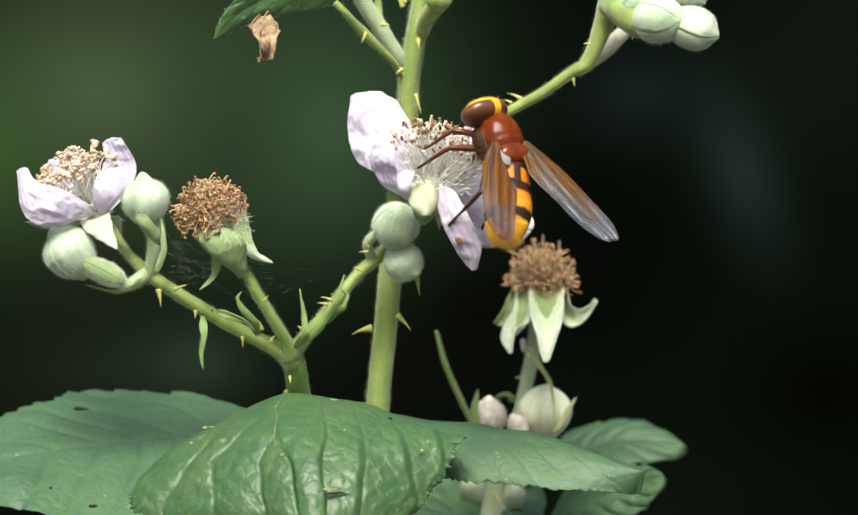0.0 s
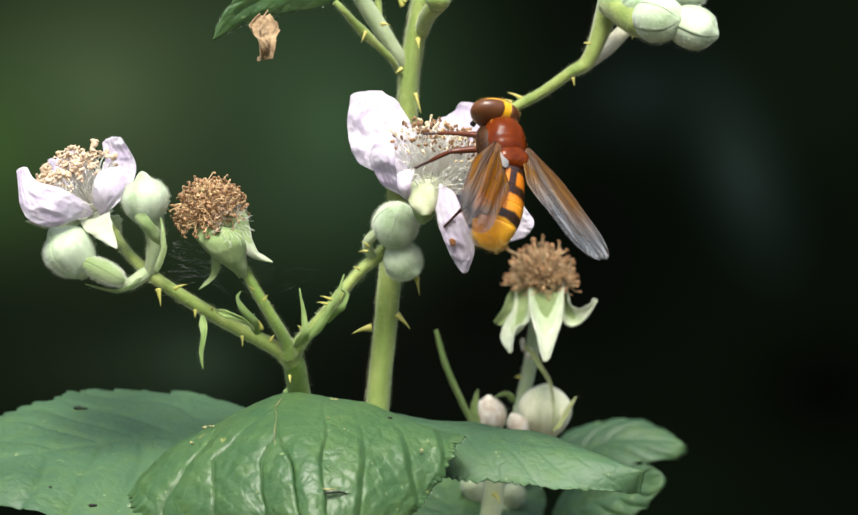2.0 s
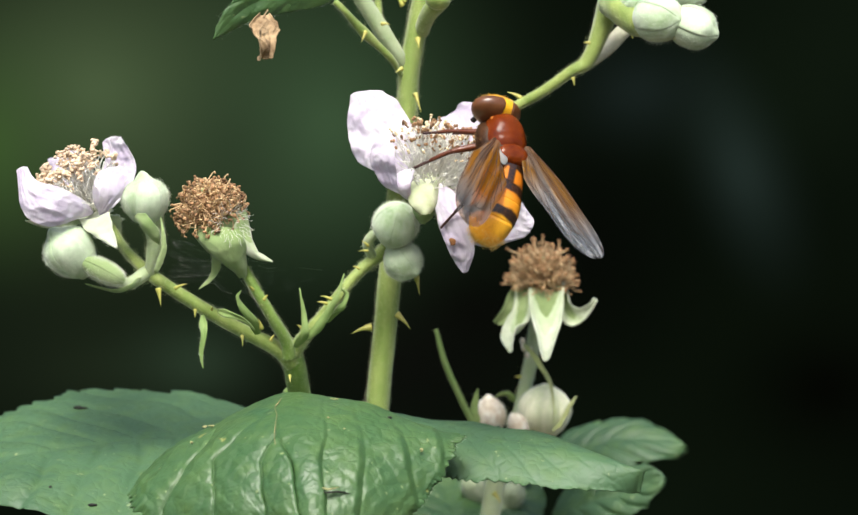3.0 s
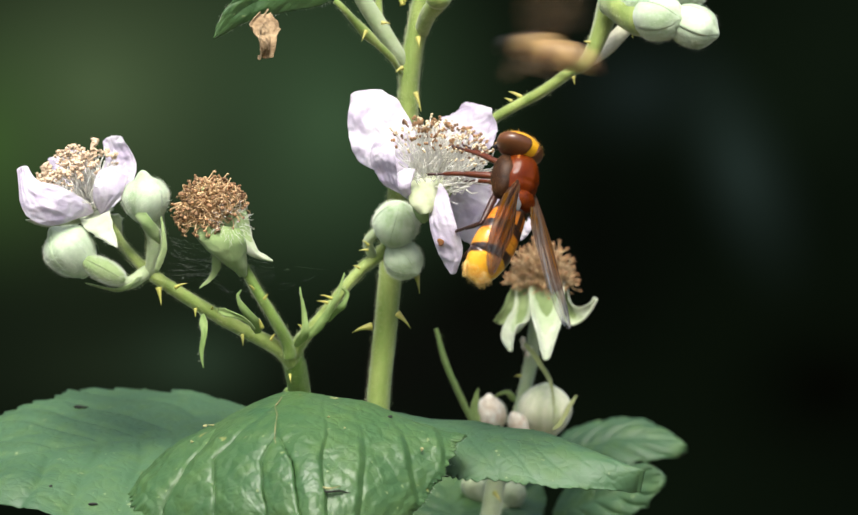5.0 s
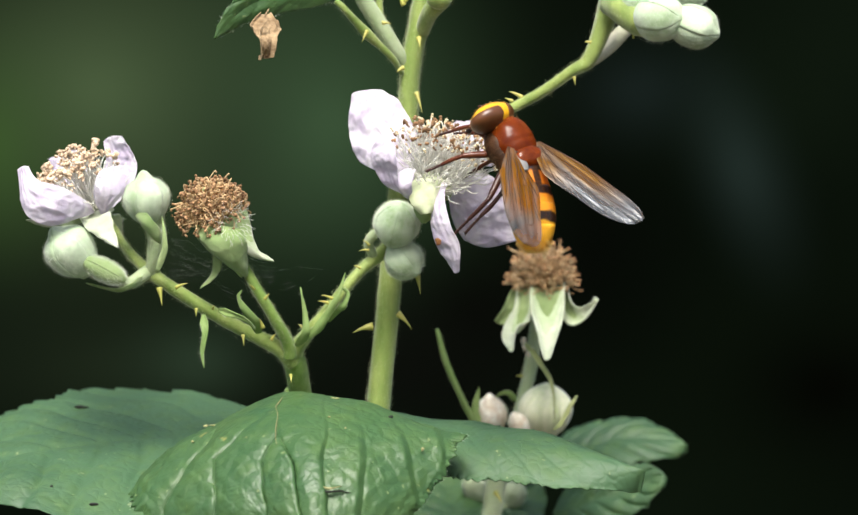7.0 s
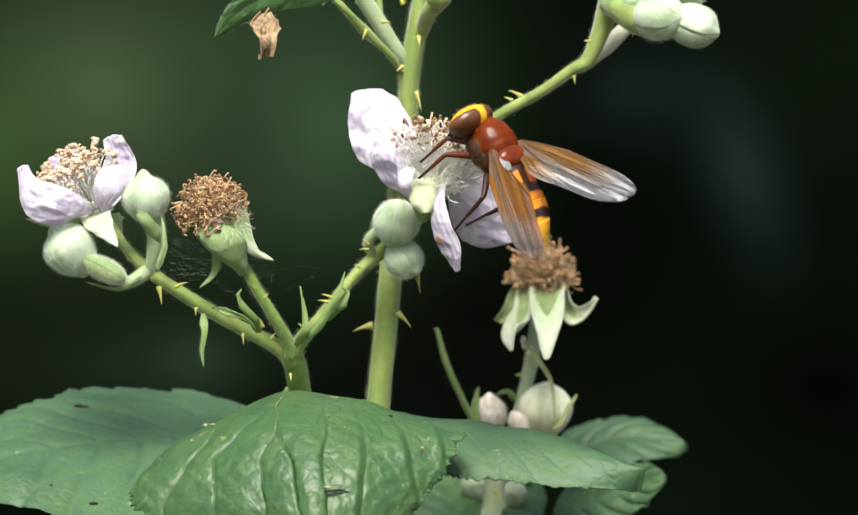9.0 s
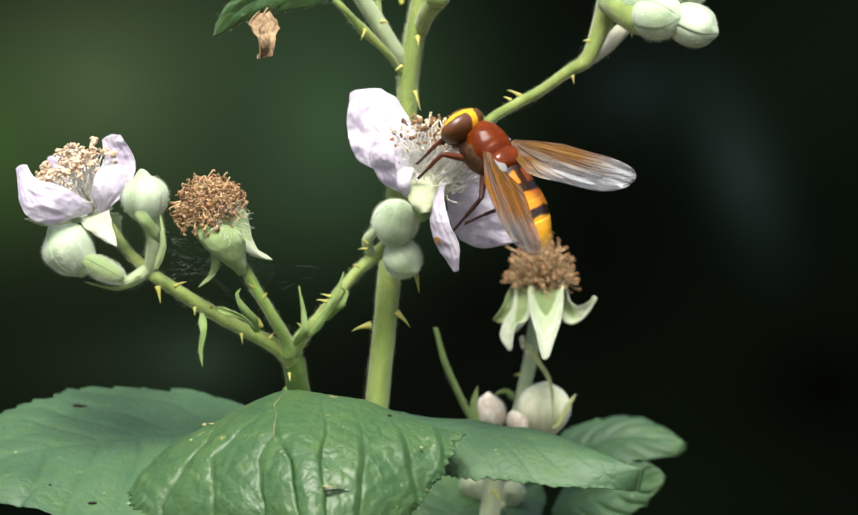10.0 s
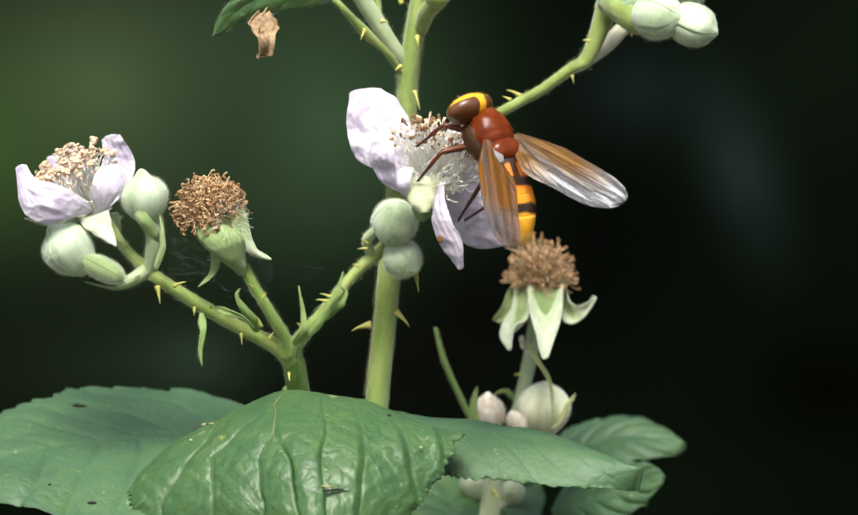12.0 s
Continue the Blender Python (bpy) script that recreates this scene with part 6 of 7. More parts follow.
LEGS = {  # joint on the body, thigh, shin, thickness
    "front_left": ((-1.5, 1.9, -1.6), 3.5, 4.7, 0.36), "mid_left": ((-1.7, 0.3, -1.9), 4.4, 4.9, 0.40), "hind_left": ((-1.6, -1.6, -1.9), 5.0, 6.6, 0.40),
    "front_right": ((1.5, 1.9, -1.6), 4.2, 5.6, 0.36), "mid_right": ((1.7, 0.3, -1.9), 4.6, 5.8, 0.38), "hind_right": ((1.6, -1.6, -1.9), 5.0, 6.6, 0.40),
}


def make_hoverfly():
    ob = thing("hoverfly", (0, 0, 0), "large chestnut hoverfly with black and orange banded abdomen", "hoverfly", m=Matrix())
    rnd = random.Random(9)
    bm = bmesh.new()
    blob(bm, (0, 0.6, 0), (2.85, 3.5, 2.6), None, 52, 36, 0.035, 0.8)
    for v in bm.verts:
        v.co.z -= 0.35 * math.exp(-((v.co.y + 0.2) / 0.25) ** 2) * (0.35 if v.co.z > 1.2 else 0)
        if v.co.z > 0:
            v.co.z *= 0.93
        y = (v.co.y - 0.6) / 3.5
        v.co.x *= (1 + 0.22 * y * y) * (1.0 - 0.035 * max(0, v.co.y))
    thorax = part("thorax", bm, CHESTNUT, ob, "glossy chestnut thorax")
    bm = bmesh.new()
    for s in (-1, 1):
        blob(bm, (s * 1.72, 2.0, 0.62), (0.55, 1.2, 0.45), None, 14, 10, 0.1)
        blob(bm, (s * 2.05, -1.25, 0.85), (0.5, 0.85, 0.45), None, 14, 10, 0.1)
    part("shoulder", bm, AMBER, thorax, "amber shoulder knobs")
    bm = bmesh.new()
    tube(bm, [V(-2.15, -1.35, 1.2), V(-1.2, -1.85, 1.62), V(0, -2.0, 1.75), V(1.2, -1.85, 1.62), V(2.15, -1.35, 1.2)], [0.10, 0.12, 0.12, 0.12, 0.10], 6, 5)
    part("suture", bm, DARK, thorax, "dark seam behind the thorax")
    bm = bmesh.new()
    blob(bm, (-1.85, 0.2, -1.0), (1.5, 3.0, 1.75), None, 20, 14, 0.12, 0.8)
    blob(bm, (1.7, 0.0, -1.0), (1.3, 2.6, 1.6), None, 20, 14, 0.12, 0.8)
    part("breast_side", bm, FLANK, thorax, "dark brown hairy side of the thorax")
    bm = bmesh.new()
    blob(bm, (0, -2.5, 1.15), (2.3, 1.5, 1.0), Matrix.Rotation(radians(14), 3, "X"), 28, 18, 0.03)
    part("scutellum", bm, PITTED, ob, "glossy chestnut scutellum")
    hb = bmesh.new()
    for _ in range(1500):
        a, y = rnd.uniform(0, 6.28), rnd.uniform(-2.4, 4.1)
        k = math.sqrt(max(0, 1 - ((y - 0.75) / 3.5) ** 2))
        p = Vector((2.72 * k * math.cos(a), y, 2.38 * k * math.sin(a)))
        if p.z > 0.9 and y < 2.5 and rnd.random() < 0.85:
            continue
        hair(hb, p, p.normalized() + Vector((rnd.uniform(-0.5, 0.5), rnd.uniform(-0.6, 0.3), rnd.uniform(-0.3, 0.3))), rnd.uniform(0.15, 0.42), 0.008, rnd)
    for _ in range(1500):
        s, y, a = rnd.choice((-1, 1)), rnd.uniform(-2.3, 2.6), rnd.uniform(-1.2, 0.9)
        k = math.sqrt(max(0.0, 1 - (y / 2.75) ** 2))
        p = Vector((s * (1.7 + 1.3 * k * math.cos(a)), y, -1.0 + 1.6 * k * math.sin(a)))
        hair(hb, p, Vector((s, rnd.uniform(-0.7, 0.5), rnd.uniform(-0.6, 0.6))), rnd.uniform(0.4, 0.95), 0.013, rnd)
    part("thorax_hair", hb, BROWN_HAIR, thorax, kind="stuff", smooth=False)
    # waist and the four plates of the abdomen
    bm = bmesh.new()
    blob(bm, (0, -2.5, -0.2), (1.7, 1.0, 1.3), None, 18, 12)
    abdomen = part("abdomen", bm, DARK, ob, "abdomen banded in black and orange")
    shift_joint(abdomen, WAIST)
    cuts = [0.0, 0.27, 0.46, 0.69, 1.0]
    for k in range(4):
        bm = bmesh.new()
        a, b = cuts[k], cuts[k + 1]
        rings = [abdomen_ring(a + (b - a) * i / 7, -0.03 + 0.03 * min(1, i / 2)) for i in range(8)]
        if k < 3:
            c, w, h, an = abdomen_ring(b + 0.012)
            rings.append((c, w - 0.04, h - 0.04, an))
        loft(bm, rings)
        plate = part("tergite", bm, ABDOMEN, abdomen, ("orange abdomen plate with a black waist", "orange plate with a black band", "orange plate with a black hind band", "yellow orange tail plate")[k])
        plate.data.transform(Matrix.Translation(-Vector(WAIST) * 0.001))
    hb = bmesh.new()
    for _ in range(700):
        t = rnd.uniform(0.86, 0.995)
        c, w, h, an = abdomen_ring(min(0.985, t))
        a = rnd.uniform(0, 6.28)
        p = c + Matrix.Rotation(an, 3, "X") @ Vector((w * math.cos(a), 0, h * math.sin(a)))
        hair(hb, p, (p - c).normalized() * 0.6 + Vector((0, -1, -0.25)), rnd.uniform(0.3, 0.75), 0.016, rnd)
    fringe = part("tail_fringe", hb, GOLD_HAIR, abdomen, "golden fringe of hair", kind="stuff", smooth=False)
    fringe.data.transform(Matrix.Translation(-Vector(WAIST) * 0.001))
    for s in (-1, 1):
        bm = bmesh.new()
        blob(bm, (s * 1.9, -3.2, 1.5 if s < 0 else 0.8), (0.62, 1.2, 0.10), Matrix.Rotation(radians(12 * s), 3, "Y"), 16, 10, 0.1)
        part("squama", bm, SQUAMA, ob, "white scale at the wing root")
    # head: two brown eyes round a yellow face, on a joint at the neck
    centre, size = Vector((0, 4.0, -0.15)), (2.95, 1.62, 2.2)
    bm = bmesh.new()
    blob(bm, centre, size, None, 44, 32)
    head = part("head", bm, YELLOW, ob, "yellow face and crown between brown eyes")
    bm = bmesh.new()
    blob(bm, (0, 4.95, -0.85), (1.0, 0.95, 1.5), None, 20, 14)
    face = part("face", bm, YELLOW, head)
    eyes = []
    for s in (-1, 1):
        # an eye lies flush in the head: it swells a little within its rim and dips under the head outside it
        bm = bmesh.new()
        blob(bm, centre, size, None, 72, 54)
        for v in bm.verts:
            q = v.co - centre
            inner = s * q.x - 0.50 - 0.42 * max(0.0, q.y)
            front = 0.42 - q.y + 0.12 * abs(q.x)
            f = min(1.0, max(0.0, min(inner, front) / 0.16 + 0.5))
            v.co = centre + q * (0.90 + 0.155 * f * f * (3 - 2 * f))
        eyes.append(part("eye", bm, EYE, head, "large glossy brown compound eye"))
        bm = bmesh.new()
        tube(bm, [V(s * 0.25, 5.5, -0.3), V(s * 0.4, 5.9, -0.3), V(s * 0.5, 6.1, -0.6)], [0.13, 0.16, 0.1], 7, 4)
        eyes.append(part("antenna", bm, LEG_DARK, head))
    bm = bmesh.new()
    tube(bm, [V(0, 4.7, -1.6), V(0, 4.9, -2.8), V(0, 4.6, -3.9)], [0.35, 0.28, 0.35], 8, 5)
    tongue = part("proboscis", bm, DARK, head)
    hb = bmesh.new()
    for _ in range(420):
        a, x = rnd.uniform(-1.4, 1.6), rnd.uniform(-0.95, 0.95)
        k = math.sqrt(1 - x * x)
        p = centre + Vector((size[0] * x, size[1] * k * math.cos(a), size[2] * k * math.sin(a)))
        hair(hb, p, (p - centre).normalized() + Vector((rnd.uniform(-0.5, 0.5), rnd.uniform(-0.3, 0.5), rnd.uniform(-0.5, 0.5))), rnd.uniform(0.2, 0.42), 0.010, rnd)
    eyes.append(part("face_hair", hb, GOLD_HAIR, head, kind="stuff", smooth=False))
    neck = (0, 3.3, -0.3)
    shift_joint(head, neck)
    for o in (face, tongue, *eyes):
        o.data.transform(Matrix.Translation(-Vector(neck) * 0.001))
    for o in (head, face, tongue, *eyes):
        o.data.transform(Matrix.Diagonal((1.14, 1.04, 1.1, 1)))
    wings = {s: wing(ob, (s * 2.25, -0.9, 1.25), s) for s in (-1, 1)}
    legs = {k: leg_parts(ob, *row, LEG_DARK if "hind" in k else LEG) for k, row in LEGS.items()}
    return ob, head, abdomen, wings, legs


def make_bee():
    ob = thing("flying_bee", (0, 0, 0), "brown striped bee in flight, blurred by its speed", "bee", m=Matrix())
    bm = bmesh.new()
    blob(bm, (0, 0, 0), (1.7, 1.9, 1.6), None, 20, 14, 0.1)
    thorax = part("thorax", bm, BEE_BROWN, ob)
    bm = bmesh.new()
    blob(bm, (0, 2.4, -0.3), (1.35, 0.95, 1.3), None, 18, 12)
    part("head", bm, DARK, ob)
    bm = bmesh.new()
    loft(bm, [(Vector((0, -1.2 - 6.0 * t, -0.2 - 1.6 * t * t)), 1.9 * math.sin(math.pi * (0.14 + 0.84 * t)) ** 0.7 + 0.02, 1.7 * math.sin(math.pi * (0.14 + 0.84 * t)) ** 0.7 + 0.02, radians(10)) for t in [i / 12 for i in range(13)]])
    part("abdomen", bm, BEE_STRIPES, ob, "brown and cream striped abdomen")
    rnd = random.Random(3)
    hb = bmesh.new()
    for _ in range(400):
        d = Vector((rnd.gauss(0, 1), rnd.gauss(0, 1), rnd.gauss(0, 1))).normalized()
        hair(hb, Vector((d.x * 1.65, d.y * 1.85, d.z * 1.55)), d, rnd.uniform(0.4, 0.8), 0.02, rnd)
    part("fur", hb, BROWN_HAIR, thorax, kind="stuff", smooth=False)
    wings = []
    for s in (-1, 1):
        w = wing(ob, (s * 1.2, 0.4, 1.2), s, 8.6, 3.2, BEE_WING, vein=0.35)
        wings.append((s, 0, w))
        w = wing(ob, (s * 1.2, -0.4, 1.0), s, 6.0, 2.6, BEE_WING, vein=0.35)
        wings.append((s, 1, w))
        for k, y in enumerate((0.9, 0.0, -0.9)):
            bm = bmesh.new()
            tube(bm, [V(s * 0.9, y, -1.2), V(s * 1.9, y - 0.3, -2.0), V(s * 1.8, y - 1.6 - 0.4 * k, -2.9), V(s * 1.6, y - 2.8 - 0.5 * k, -3.3)], [0.22, 0.2, 0.17, 0.08], 7, 4)
            part("leg", bm, LEG_DARK, ob)
    return ob, wings


hoverfly, fly_head, fly_abdomen, fly_wings, fly_legs = make_hoverfly()
bee, bee_wings = make_bee()


# ---- what moves ----
def fly_pose(at, lean, roll, nod=-18.0):
    """The hoverfly with its thorax at a plan point, head up; lean: degrees its head leans to the camera's left,
    roll: degrees its back turns to the camera's right, nod: degrees its head comes towards the camera."""
    base = Matrix(((1, 0, 0), (0, 0, -1), (0, 1, 0)))
    m = Matrix.Rotation(radians(-lean), 3, "Y") @ Matrix.Rotation(radians(nod), 3, "X") @ base @ Matrix.Rotation(radians(roll), 3, "Y")
    return Matrix.Translation(metres(at)) @ m.to_4x4()


def bee_pose(at, lean, roll):
    """The bee at a plan point; lean: degrees its head leans to the camera's left from upright, roll: degrees its back turns aside."""
    return fly_pose(at, lean, roll, 0)


def reach(body, joint, thigh, shin, foot, knee_way):
    """Poses of a thigh (in the body's space) and of its shin (in the thigh's space) that put the foot on a plan point."""
    j = Vector(joint) * 0.001
    f = body.inverted() @ metres(foot)
    a, b = thigh * 0.001, shin * 0.001
    d = f - j
    dist = min(max(d.length, abs(a - b) * 1.05), (a + b) * 0.998)
    d.normalize()
    k = body.to_3x3().inverted() @ Vector(knee_way)
    k = (k - d * k.dot(d)).normalized()
    c = (a * a + dist * dist - b * b) / (2 * a * dist)
    s = math.sqrt(max(0.0, 1 - c * c))
    knee = (d * c + k * s) * a
    end = d * dist

    def down(way, hint):
        z = -way.normalized()
        x = (hint - z * hint.dot(z)).normalized()
        return Matrix((x, z.cross(x), z)).transposed()

    hint = d.cross(k)
    r1, r2 = down(knee, hint), down(end - knee, hint)
    m1 = Matrix.Translation(j) @ r1.to_4x4()
    m2 = Matrix.Translation((0, 0, -a)) @ (r1.inverted() @ r2).to_4x4()
    return m1, m2


def between(rows, t):
    """The value of rows (time, vector) at t."""
    for (t0, a), (t1, b) in zip(rows, rows[1:]):
        if t0 <= t <= t1:
            f = (t - t0) / (t1 - t0)
            f = f * f * (3 - 2 * f)
            return Vector(a).lerp(Vector(b), f)
    return Vector(rows[-1][1])


def swing(ob, rows):
    """A petal that swings on its foot: time, degrees about y (in the picture's plane) and z, millimetres that its foot slides aside."""
    foot = ob.location.copy()
    walk(ob, [(t, Matrix.Translation(foot) @ pose(aside * 0.001, 0, 0, 0, y, z)) for t, y, z, aside in rows])


def motions():
    # hoverfly
    rows = [
        (0.0, fly_pose(V(9.15, -8, 14.35), 22.0, 40, -24)), (0.5, fly_pose(V(8.91, -8, 14.07), 21.4, 40, -24)), (1.0, fly_pose(V(8.68, -8, 14.35), 22.2, 40, -24)),
        (1.5, fly_pose(V(9.03, -8, 14.4), 15.9, 38, -25)), (2.0, fly_pose(V(9.5, -8, 13.85), 10.7, 38, -27)), (2.5, fly_pose(V(9.25, -8, 13.9), 10.3, 38, -27)),
        (3.0, fly_pose(V(9.45, -8, 14.15), 8.6, 38, -27)), (3.2, fly_pose(V(9.35, -8, 14.3), 9.3, 38, -27)), (3.8, fly_pose(V(9.4, -8, 14.2), 8.0, 38, -27)),
        (4.4, fly_pose(V(9.89, -9, 12.57), 0.0, 40, -23)), (4.8, fly_pose(V(11.73, -10, 8.43), -12.1, 59)), (4.9, fly_pose(V(11.39, -10, 8.9), -10.5, 59)),
        (5.0, fly_pose(V(11.0, -10, 8.95), -8.5, 59)), (5.1, fly_pose(V(11.2, -10, 9.25), -7.5, 57)), (5.2, fly_pose(V(11.59, -9, 10.88), -3.0, 45, -20)),
        (5.3, fly_pose(V(11.04, -9, 11.76), 1.5, 42, -22)), (5.5, fly_pose(V(10.85, -8, 12.04), 3.9, 38, -24)), (5.7, fly_pose(V(10.46, -8, 12.93), 10.0, 36, -24)),
        (5.9, fly_pose(V(10.18, -8, 13.88), 18.0, 37, -24)), (6.0, fly_pose(V(10.3, -8, 14.15), 19.5, 38, -24)), (6.5, fly_pose(V(10.9, -8, 13.97), 19.2, 40, -22)),
        (7.0, fly_pose(V(10.63, -8, 13.68), 29.0, 43)), (7.2, fly_pose(V(10.85, -8, 13.88), 30.0, 44)), (8.0, fly_pose(V(10.05, -8, 14.02), 29.5, 44)),
        (8.8, fly_pose(V(9.2, -8, 14.04), 29.4, 40)), (9.0, fly_pose(V(8.41, -8, 13.49), 33.9, 41)), (9.5, fly_pose(V(7.58, -8, 13.27), 39.0, 42)),
        (10.0, fly_pose(V(7.76, -8, 13.13), 39.0, 42)), (10.5, fly_pose(V(7.81, -8, 12.89), 37.1, 42)), (11.0, fly_pose(V(8.71, -8, 12.23), 29.9, 40)),
        (11.5, fly_pose(V(8.32, -8, 13.91), 28.6, 40)), (12.0, fly_pose(V(8.06, -8, 14.56), 26.4, 40)),
    ]
    walk(hoverfly, rows)
    neck = [(0.0, 2, 12, 6, 2), (1.0, 2, 12, 6, 2), (2.0, 0, 10, -4, 0), (3.2, 0, 10, -4, 0), (4.4, 0, 0, -4, 0), (4.8, 0, -10, -6, 0), (5.1, 0, -10, -6, 0), (5.5, 0, 8, -3, 0), (6.5, 2, 12, 6, 2), (7.2, 2, 12, 6, 5), (9.0, 2, 10, 4, 6), (12.0, 2, 10, 4, 6)]
    walk(fly_head, [(t, pose(-0.0006 - 0.0001 * aside, 0.0037, -0.0003, x, y, z)) for t, x, y, z, aside in neck])
    walk(fly_abdomen, [(t, Matrix.Translation(Vector(WAIST) * 0.001) @ pose(0, 0, 0, x, 0, z)) for t, x, z in (
        (0.0, 0, -16), (2.0, 0, -15), (3.2, 0, -15), (4.2, 0, -10), (4.8, -4, -9), (5.1, -4, -9), (5.4, -2, -10), (6.0, 0, -13), (7.2, 0, -11), (8.8, 2, -3), (9.5, 3, 1), (10.5, 3, 1), (11.0, 2, 0), (12.0, 1, -3))])
    wing_rows = {
        1: [(0, 19, -6, 9), (0.5, 18, -7, 9), (1, 20, -5, 9), (1.5, 22, -6, 8), (2, 25, -5, 6), (2.5, 24, -6, 6), (3, 23, -7, 6), (3.2, 25, -5, 6), (4.8, 13, -15, 6), (5, 15, -15, 7), (5.1, 12, -15, 7), (5.2, 15, -14, 8), (5.3, 18, -12, 9), (5.5, 20.5, -11, 9), (5.7, 20, -9, 7), (6, 21, -9, 5), (6.5, 20, -11, 3), (7, 12, -17.5, 0), (7.2, 10, -18, -2), (8.8, 16, -22, -12), (9, 14.5, -25, -10), (9.5, 16.5, -26, -11), (10, 17.5, -26, -11), (10.5, 19, -23, -12), (11, 23, -21, -12), (11.5, 19, -23.5, -14), (12, 18, -24, -14)],
        -1: [(0, -30, -8.5, 21), (1, -31, -8.5, 21), (1.5, -32, -8.5, 18), (2, -34, -8, 15), (2.5, -35, -8.5, 15), (3.2, -36, -8, 15), (3.8, -36, -8, 12), (4.8, -39, -6, 9), (5, -35, -8, 11), (5.3, -32, -9, 18), (5.5, -31, -9.5, 20), (6, -34, -13, 17), (6.5, -29, -11.5, 14), (7, -34, -9.5, 13), (7.2, -33, -10, 13), (8.8, -22, -4, 14), (9, -22.5, -3.5, 14), (9.5, -25, -4.5, 15), (10, -26.5, -5.5, 17), (10.5, -25, -6.5, 15), (11, -25, -10, 15), (11.5, -26, -8, 16.5), (12, -27, -7, 16)],
    }
    for s, ws in wing_rows.items():
        root = fly_wings[s].location.copy()
        walk(fly_wings[s], [(t, Matrix.Translation(root) @ pose(0, 0, 0, up, 0, out) @ pose(0, 0, 0, 0, twist, 0)) for t, out, up, twist in ws])
    feet = {
        "front_left": [(0.0, V(-0.55, -5, 13.56)), (1.0, V(-0.96, -5, 13.83)), (1.5, V(-1.37, -4, 15.43)), (3.2, V(-1.51, -4, 15.43)), (4.6, V(1.44, -4, 14.27)), (5.3, V(1.09, -4, 14.4)), (5.5, V(3.48, -5, 15.74)),
                       (6.0, V(1.64, -5, 15.06)), (7.2, V(0.96, -5, 15.06)), (8.8, V(-1.09, -6, 11.62)), (10.5, V(-1.5, -6, 11.21)), (11.3, V(-0.96, -5, 13.35)), (12.0, V(-1.37, -5, 13.49))],
        "mid_left": [(0.0, V(-1.36, -7, 11.12)), (3.2, V(-1.77, -7, 11.05)), (4.6, V(-0.61, -7, 10.1)), (6.5, V(-0.41, -7, 10.51)), (7.2, V(-0.41, -7, 10.51)), (8.8, V(-1.29, -7, 9.56)), (12.0, V(-1.22, -7, 9.15))],
        "hind_left": [(0.0, V(2.51, -8, 4.04)), (1.0, V(2.31, -8, 3.97)), (3.2, V(1.49, -8, 3.56)), (4.6, V(2.85, -8, 2.89)), (7.2, V(2.99, -8, 2.61)), (9.5, V(3.06, -8, 3.02)), (11.0, V(3.12, -8, 2.61)), (12.0, V(3.8, -8, 4.24))],
        "front_right": [(0.0, V(1.45, 2, 15.61)), (12.0, V(1.45, 2, 15.61))],
        "mid_right": [(0.0, V(3.52, 1, 9.36)), (12.0, V(3.52, 1, 9.36))],
        "hind_right": [(0.0, V(6.63, 1, 3.49)), (3.2, V(6.63, 1, 3.49)), (4.6, V(0.41, -4, -4.48)), (5.15, V(0.41, -4, -4.62)), (5.5, V(5.24, 0, 2.1)), (6.0, V(4.52, -4, 3.05)), (7.2, V(4.38, -4, 2.77)), (9.5, V(4.65, -4, 3.87)), (12.0, V(4.65, -4, 4.28))],
    }
    knees = {"front_left": (-0.2, -0.6, 1), "mid_left": (-0.1, -0.7, 0.6), "hind_left": (0.1, -0.7, -0.3), "front_right": (0, 0, 1), "mid_right": (0, 0, 0.6), "hind_right": (0, 0, -1)}
    for k, (upper, lower) in fly_legs.items():
        joint, thigh, shin, _ = LEGS[k]
        made = [(t, reach(m, joint, thigh, shin, between(feet[k], t), knees[k])) for t, m in rows]
        walk(upper, [(t, a) for t, (a, b) in made])
        walk(lower, [(t, b) for t, (a, b) in made])
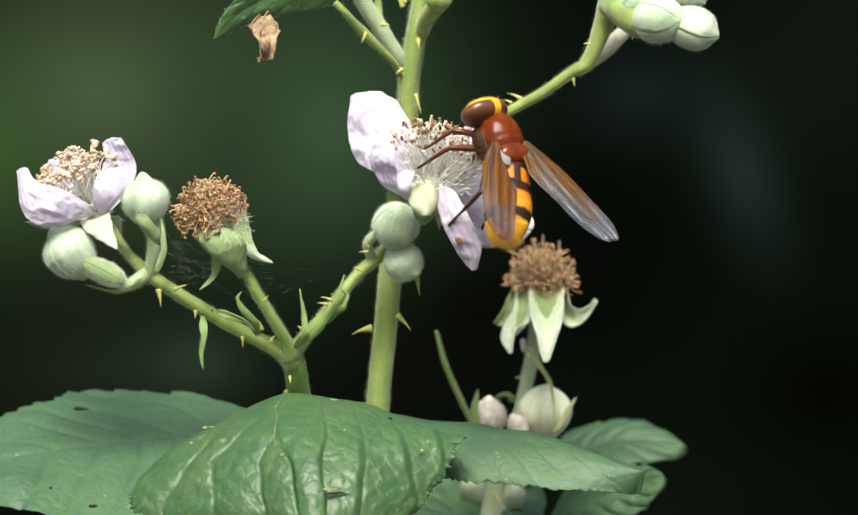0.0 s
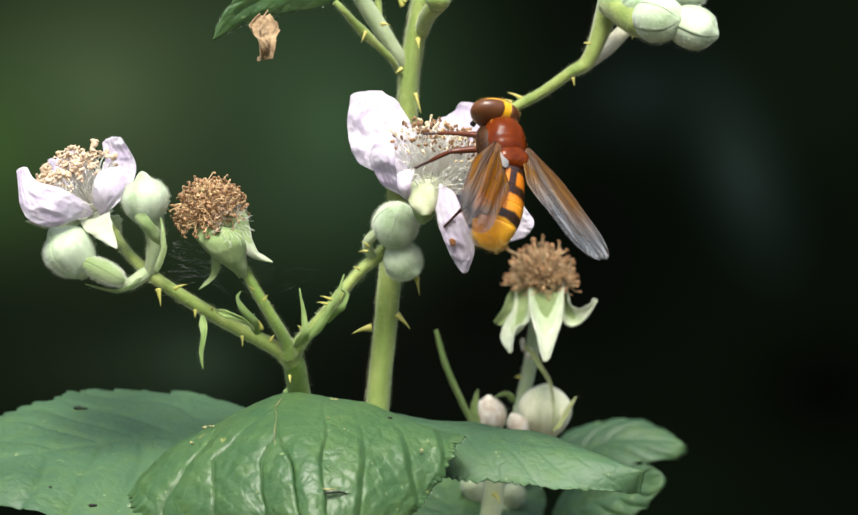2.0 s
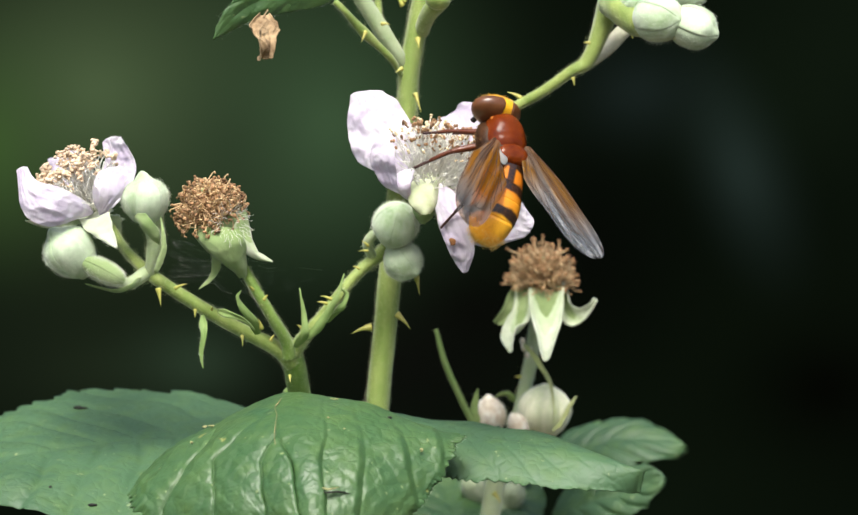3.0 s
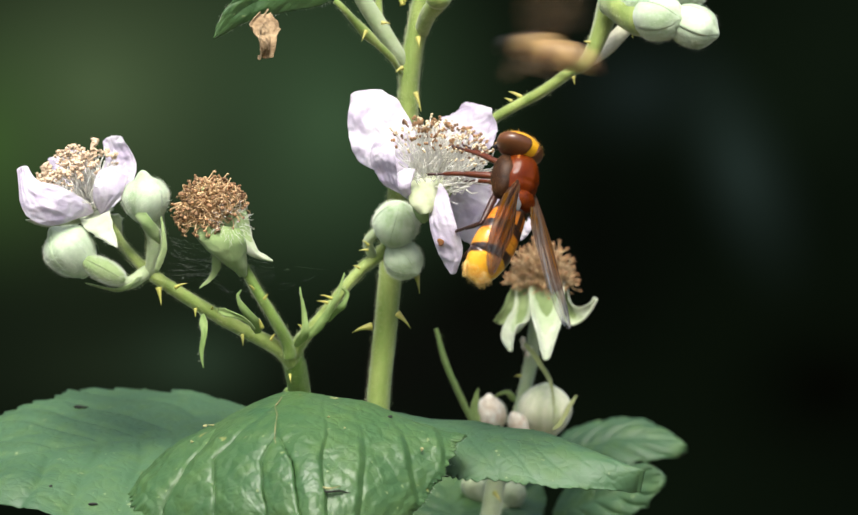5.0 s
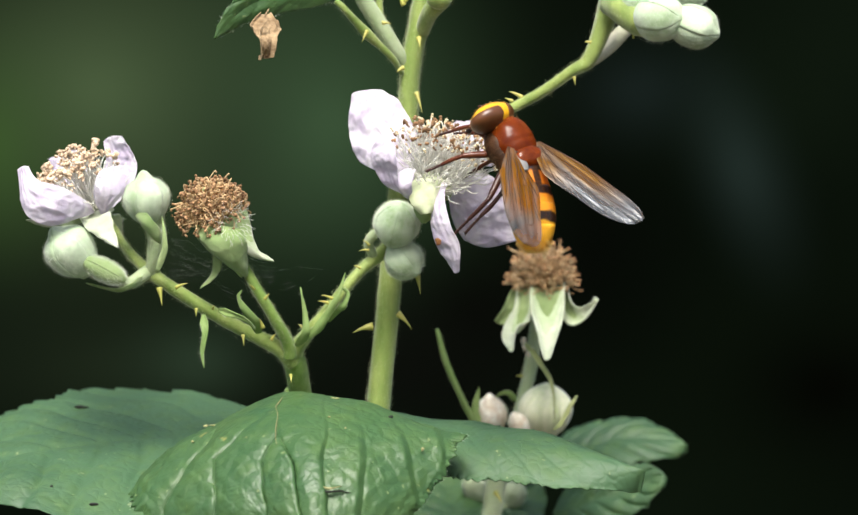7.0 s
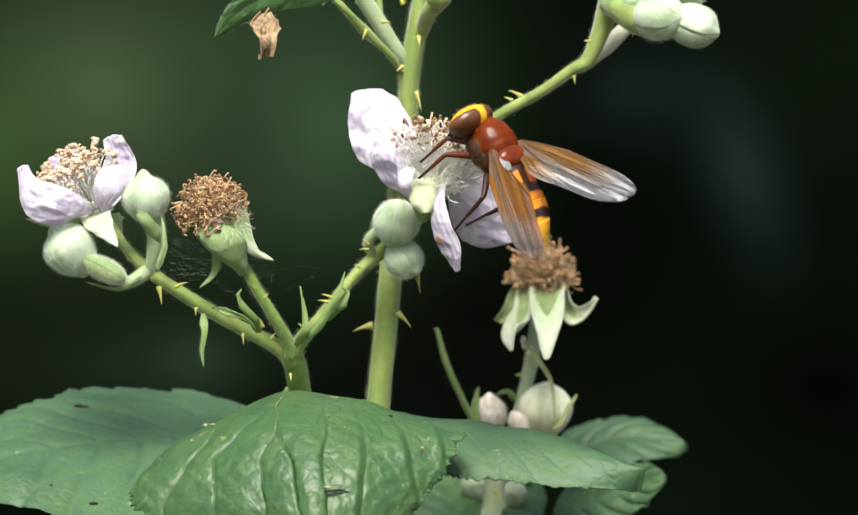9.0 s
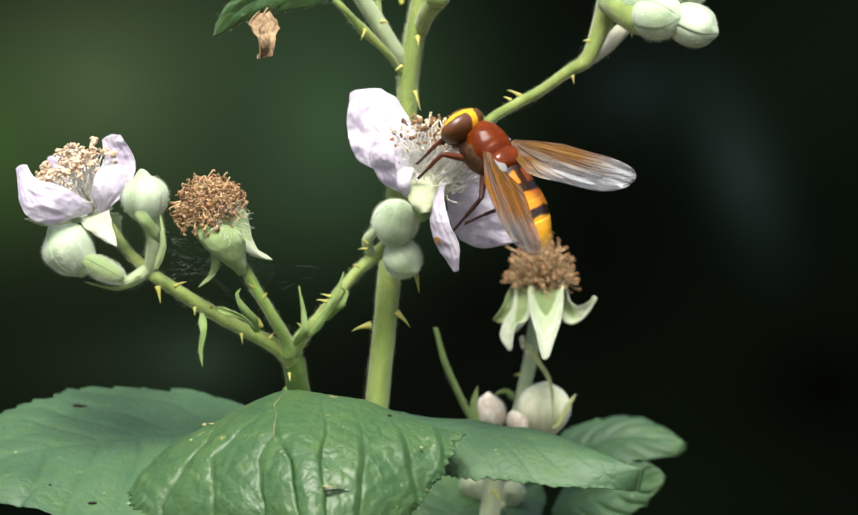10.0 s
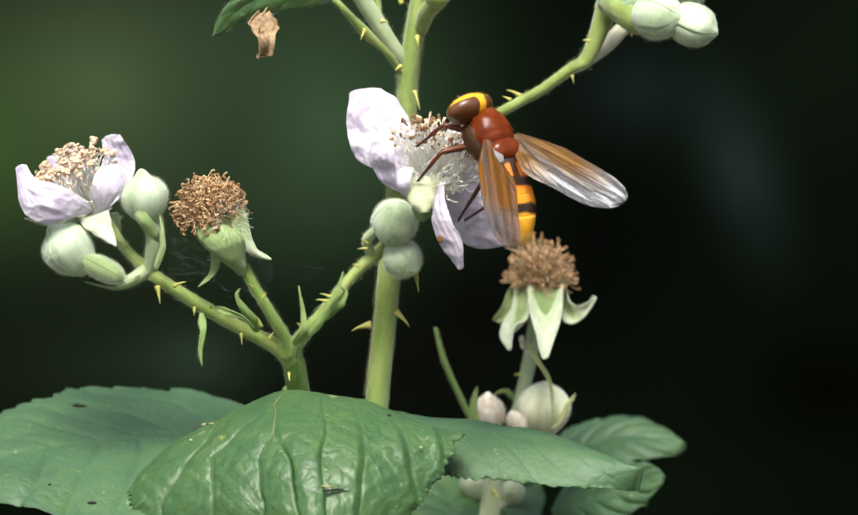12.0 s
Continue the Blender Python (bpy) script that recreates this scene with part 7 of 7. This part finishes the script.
    # petals that the hoverfly pushes
    swing(low_petal, [(0.0, 0, 0, 0), (0.6, 2, 2, 0), (1.5, 2, 2, 0), (2.0, 6, 0, 0), (3.2, 6, 0, 0), (4.4, 9, -6, 0), (5.0, 11, -10, 0), (5.5, 8, -22, 0.5), (6.0, 8, -32, 1.3), (7.2, 8, -32, 1.3), (8.8, 7, -32, 1.3), (9.5, 8, -32, 1.4), (10.5, 8, -32, 1.4), (11.0, 9, -32, 1.4), (11.5, 5, -32, 1.4), (12.0, 4, -32, 1.4)])
    swing(far_petal, [(0.0, 0, 0, 0), (3.2, 0, 0, 0), (4.8, 3, 0, 0), (5.5, 1, 0, 0), (6.2, 1, 0, 0), (7.2, 2, 0, 0), (9.5, 4, 0, 0), (10.5, 6, 0, 0), (11.0, 8, 0, 0), (11.5, 6, 0, 0), (12.0, 6, 0, 0)])
    swing(back_petal, [(0.0, 26, 0, 0), (1.0, 26, 0, 0), (1.5, 16, 0, 0), (2.0, -4, 0, 0), (3.2, -3, 0, 0), (4.6, 0, 0, 0), (5.5, -2, 0, 0), (6.0, 14, 0, 0), (6.5, 14, 0, 0), (7.2, 20, 0, 0), (8.8, 28, 0, 0), (12.0, 28, 0, 0)])
    # the bee comes in from the lower right, jostles the hoverfly, loops over it and leaves across the flowers
    walk(bee, [
        (0.0, bee_pose(V(94.29, 20, -30.77), 60, 20)), (3.0, bee_pose(V(94.29, 20, -30.77), 60, 20)), (3.8, bee_pose(V(77.71, 5, -15.98), 60, 20)), (4.3, bee_pose(V(49, -4, 3.46), 75, 30)),
        (4.6, bee_pose(V(25.05, -4, 9.61), 80, 35)), (4.8, bee_pose(V(19.02, -4, 12.21), -80, 40)), (4.9, bee_pose(V(24.41, -10, 21.13), -55, 30)), (5.0, bee_pose(V(13.59, -10, 26), 75, 30)),
        (5.1, bee_pose(V(-39.96, -25, 2.53), 105, 30)), (5.2, bee_pose(V(-90.57, -40, -6.96), 105, 30)), (5.4, bee_pose(V(-151.63, -40, -20.96), 105, 30)), (12.0, bee_pose(V(-157.99, -40, -22.23), 105, 30)),
    ])
    for s, hind, w in bee_wings:
        root = w.location.copy()
        beat = [(0.0, 0)] + [(4.0 + k / 30, (55 if k % 2 else -35)) for k in range(45)] + [(12.0, 0)]
        walk(w, [(t, Matrix.Translation(root) @ pose(0, 0, 0, 0, 0, s * (95 - 18 * hind)) @ pose(0, 0, 0, up, 0, 0)) for t, up in beat])


motions()
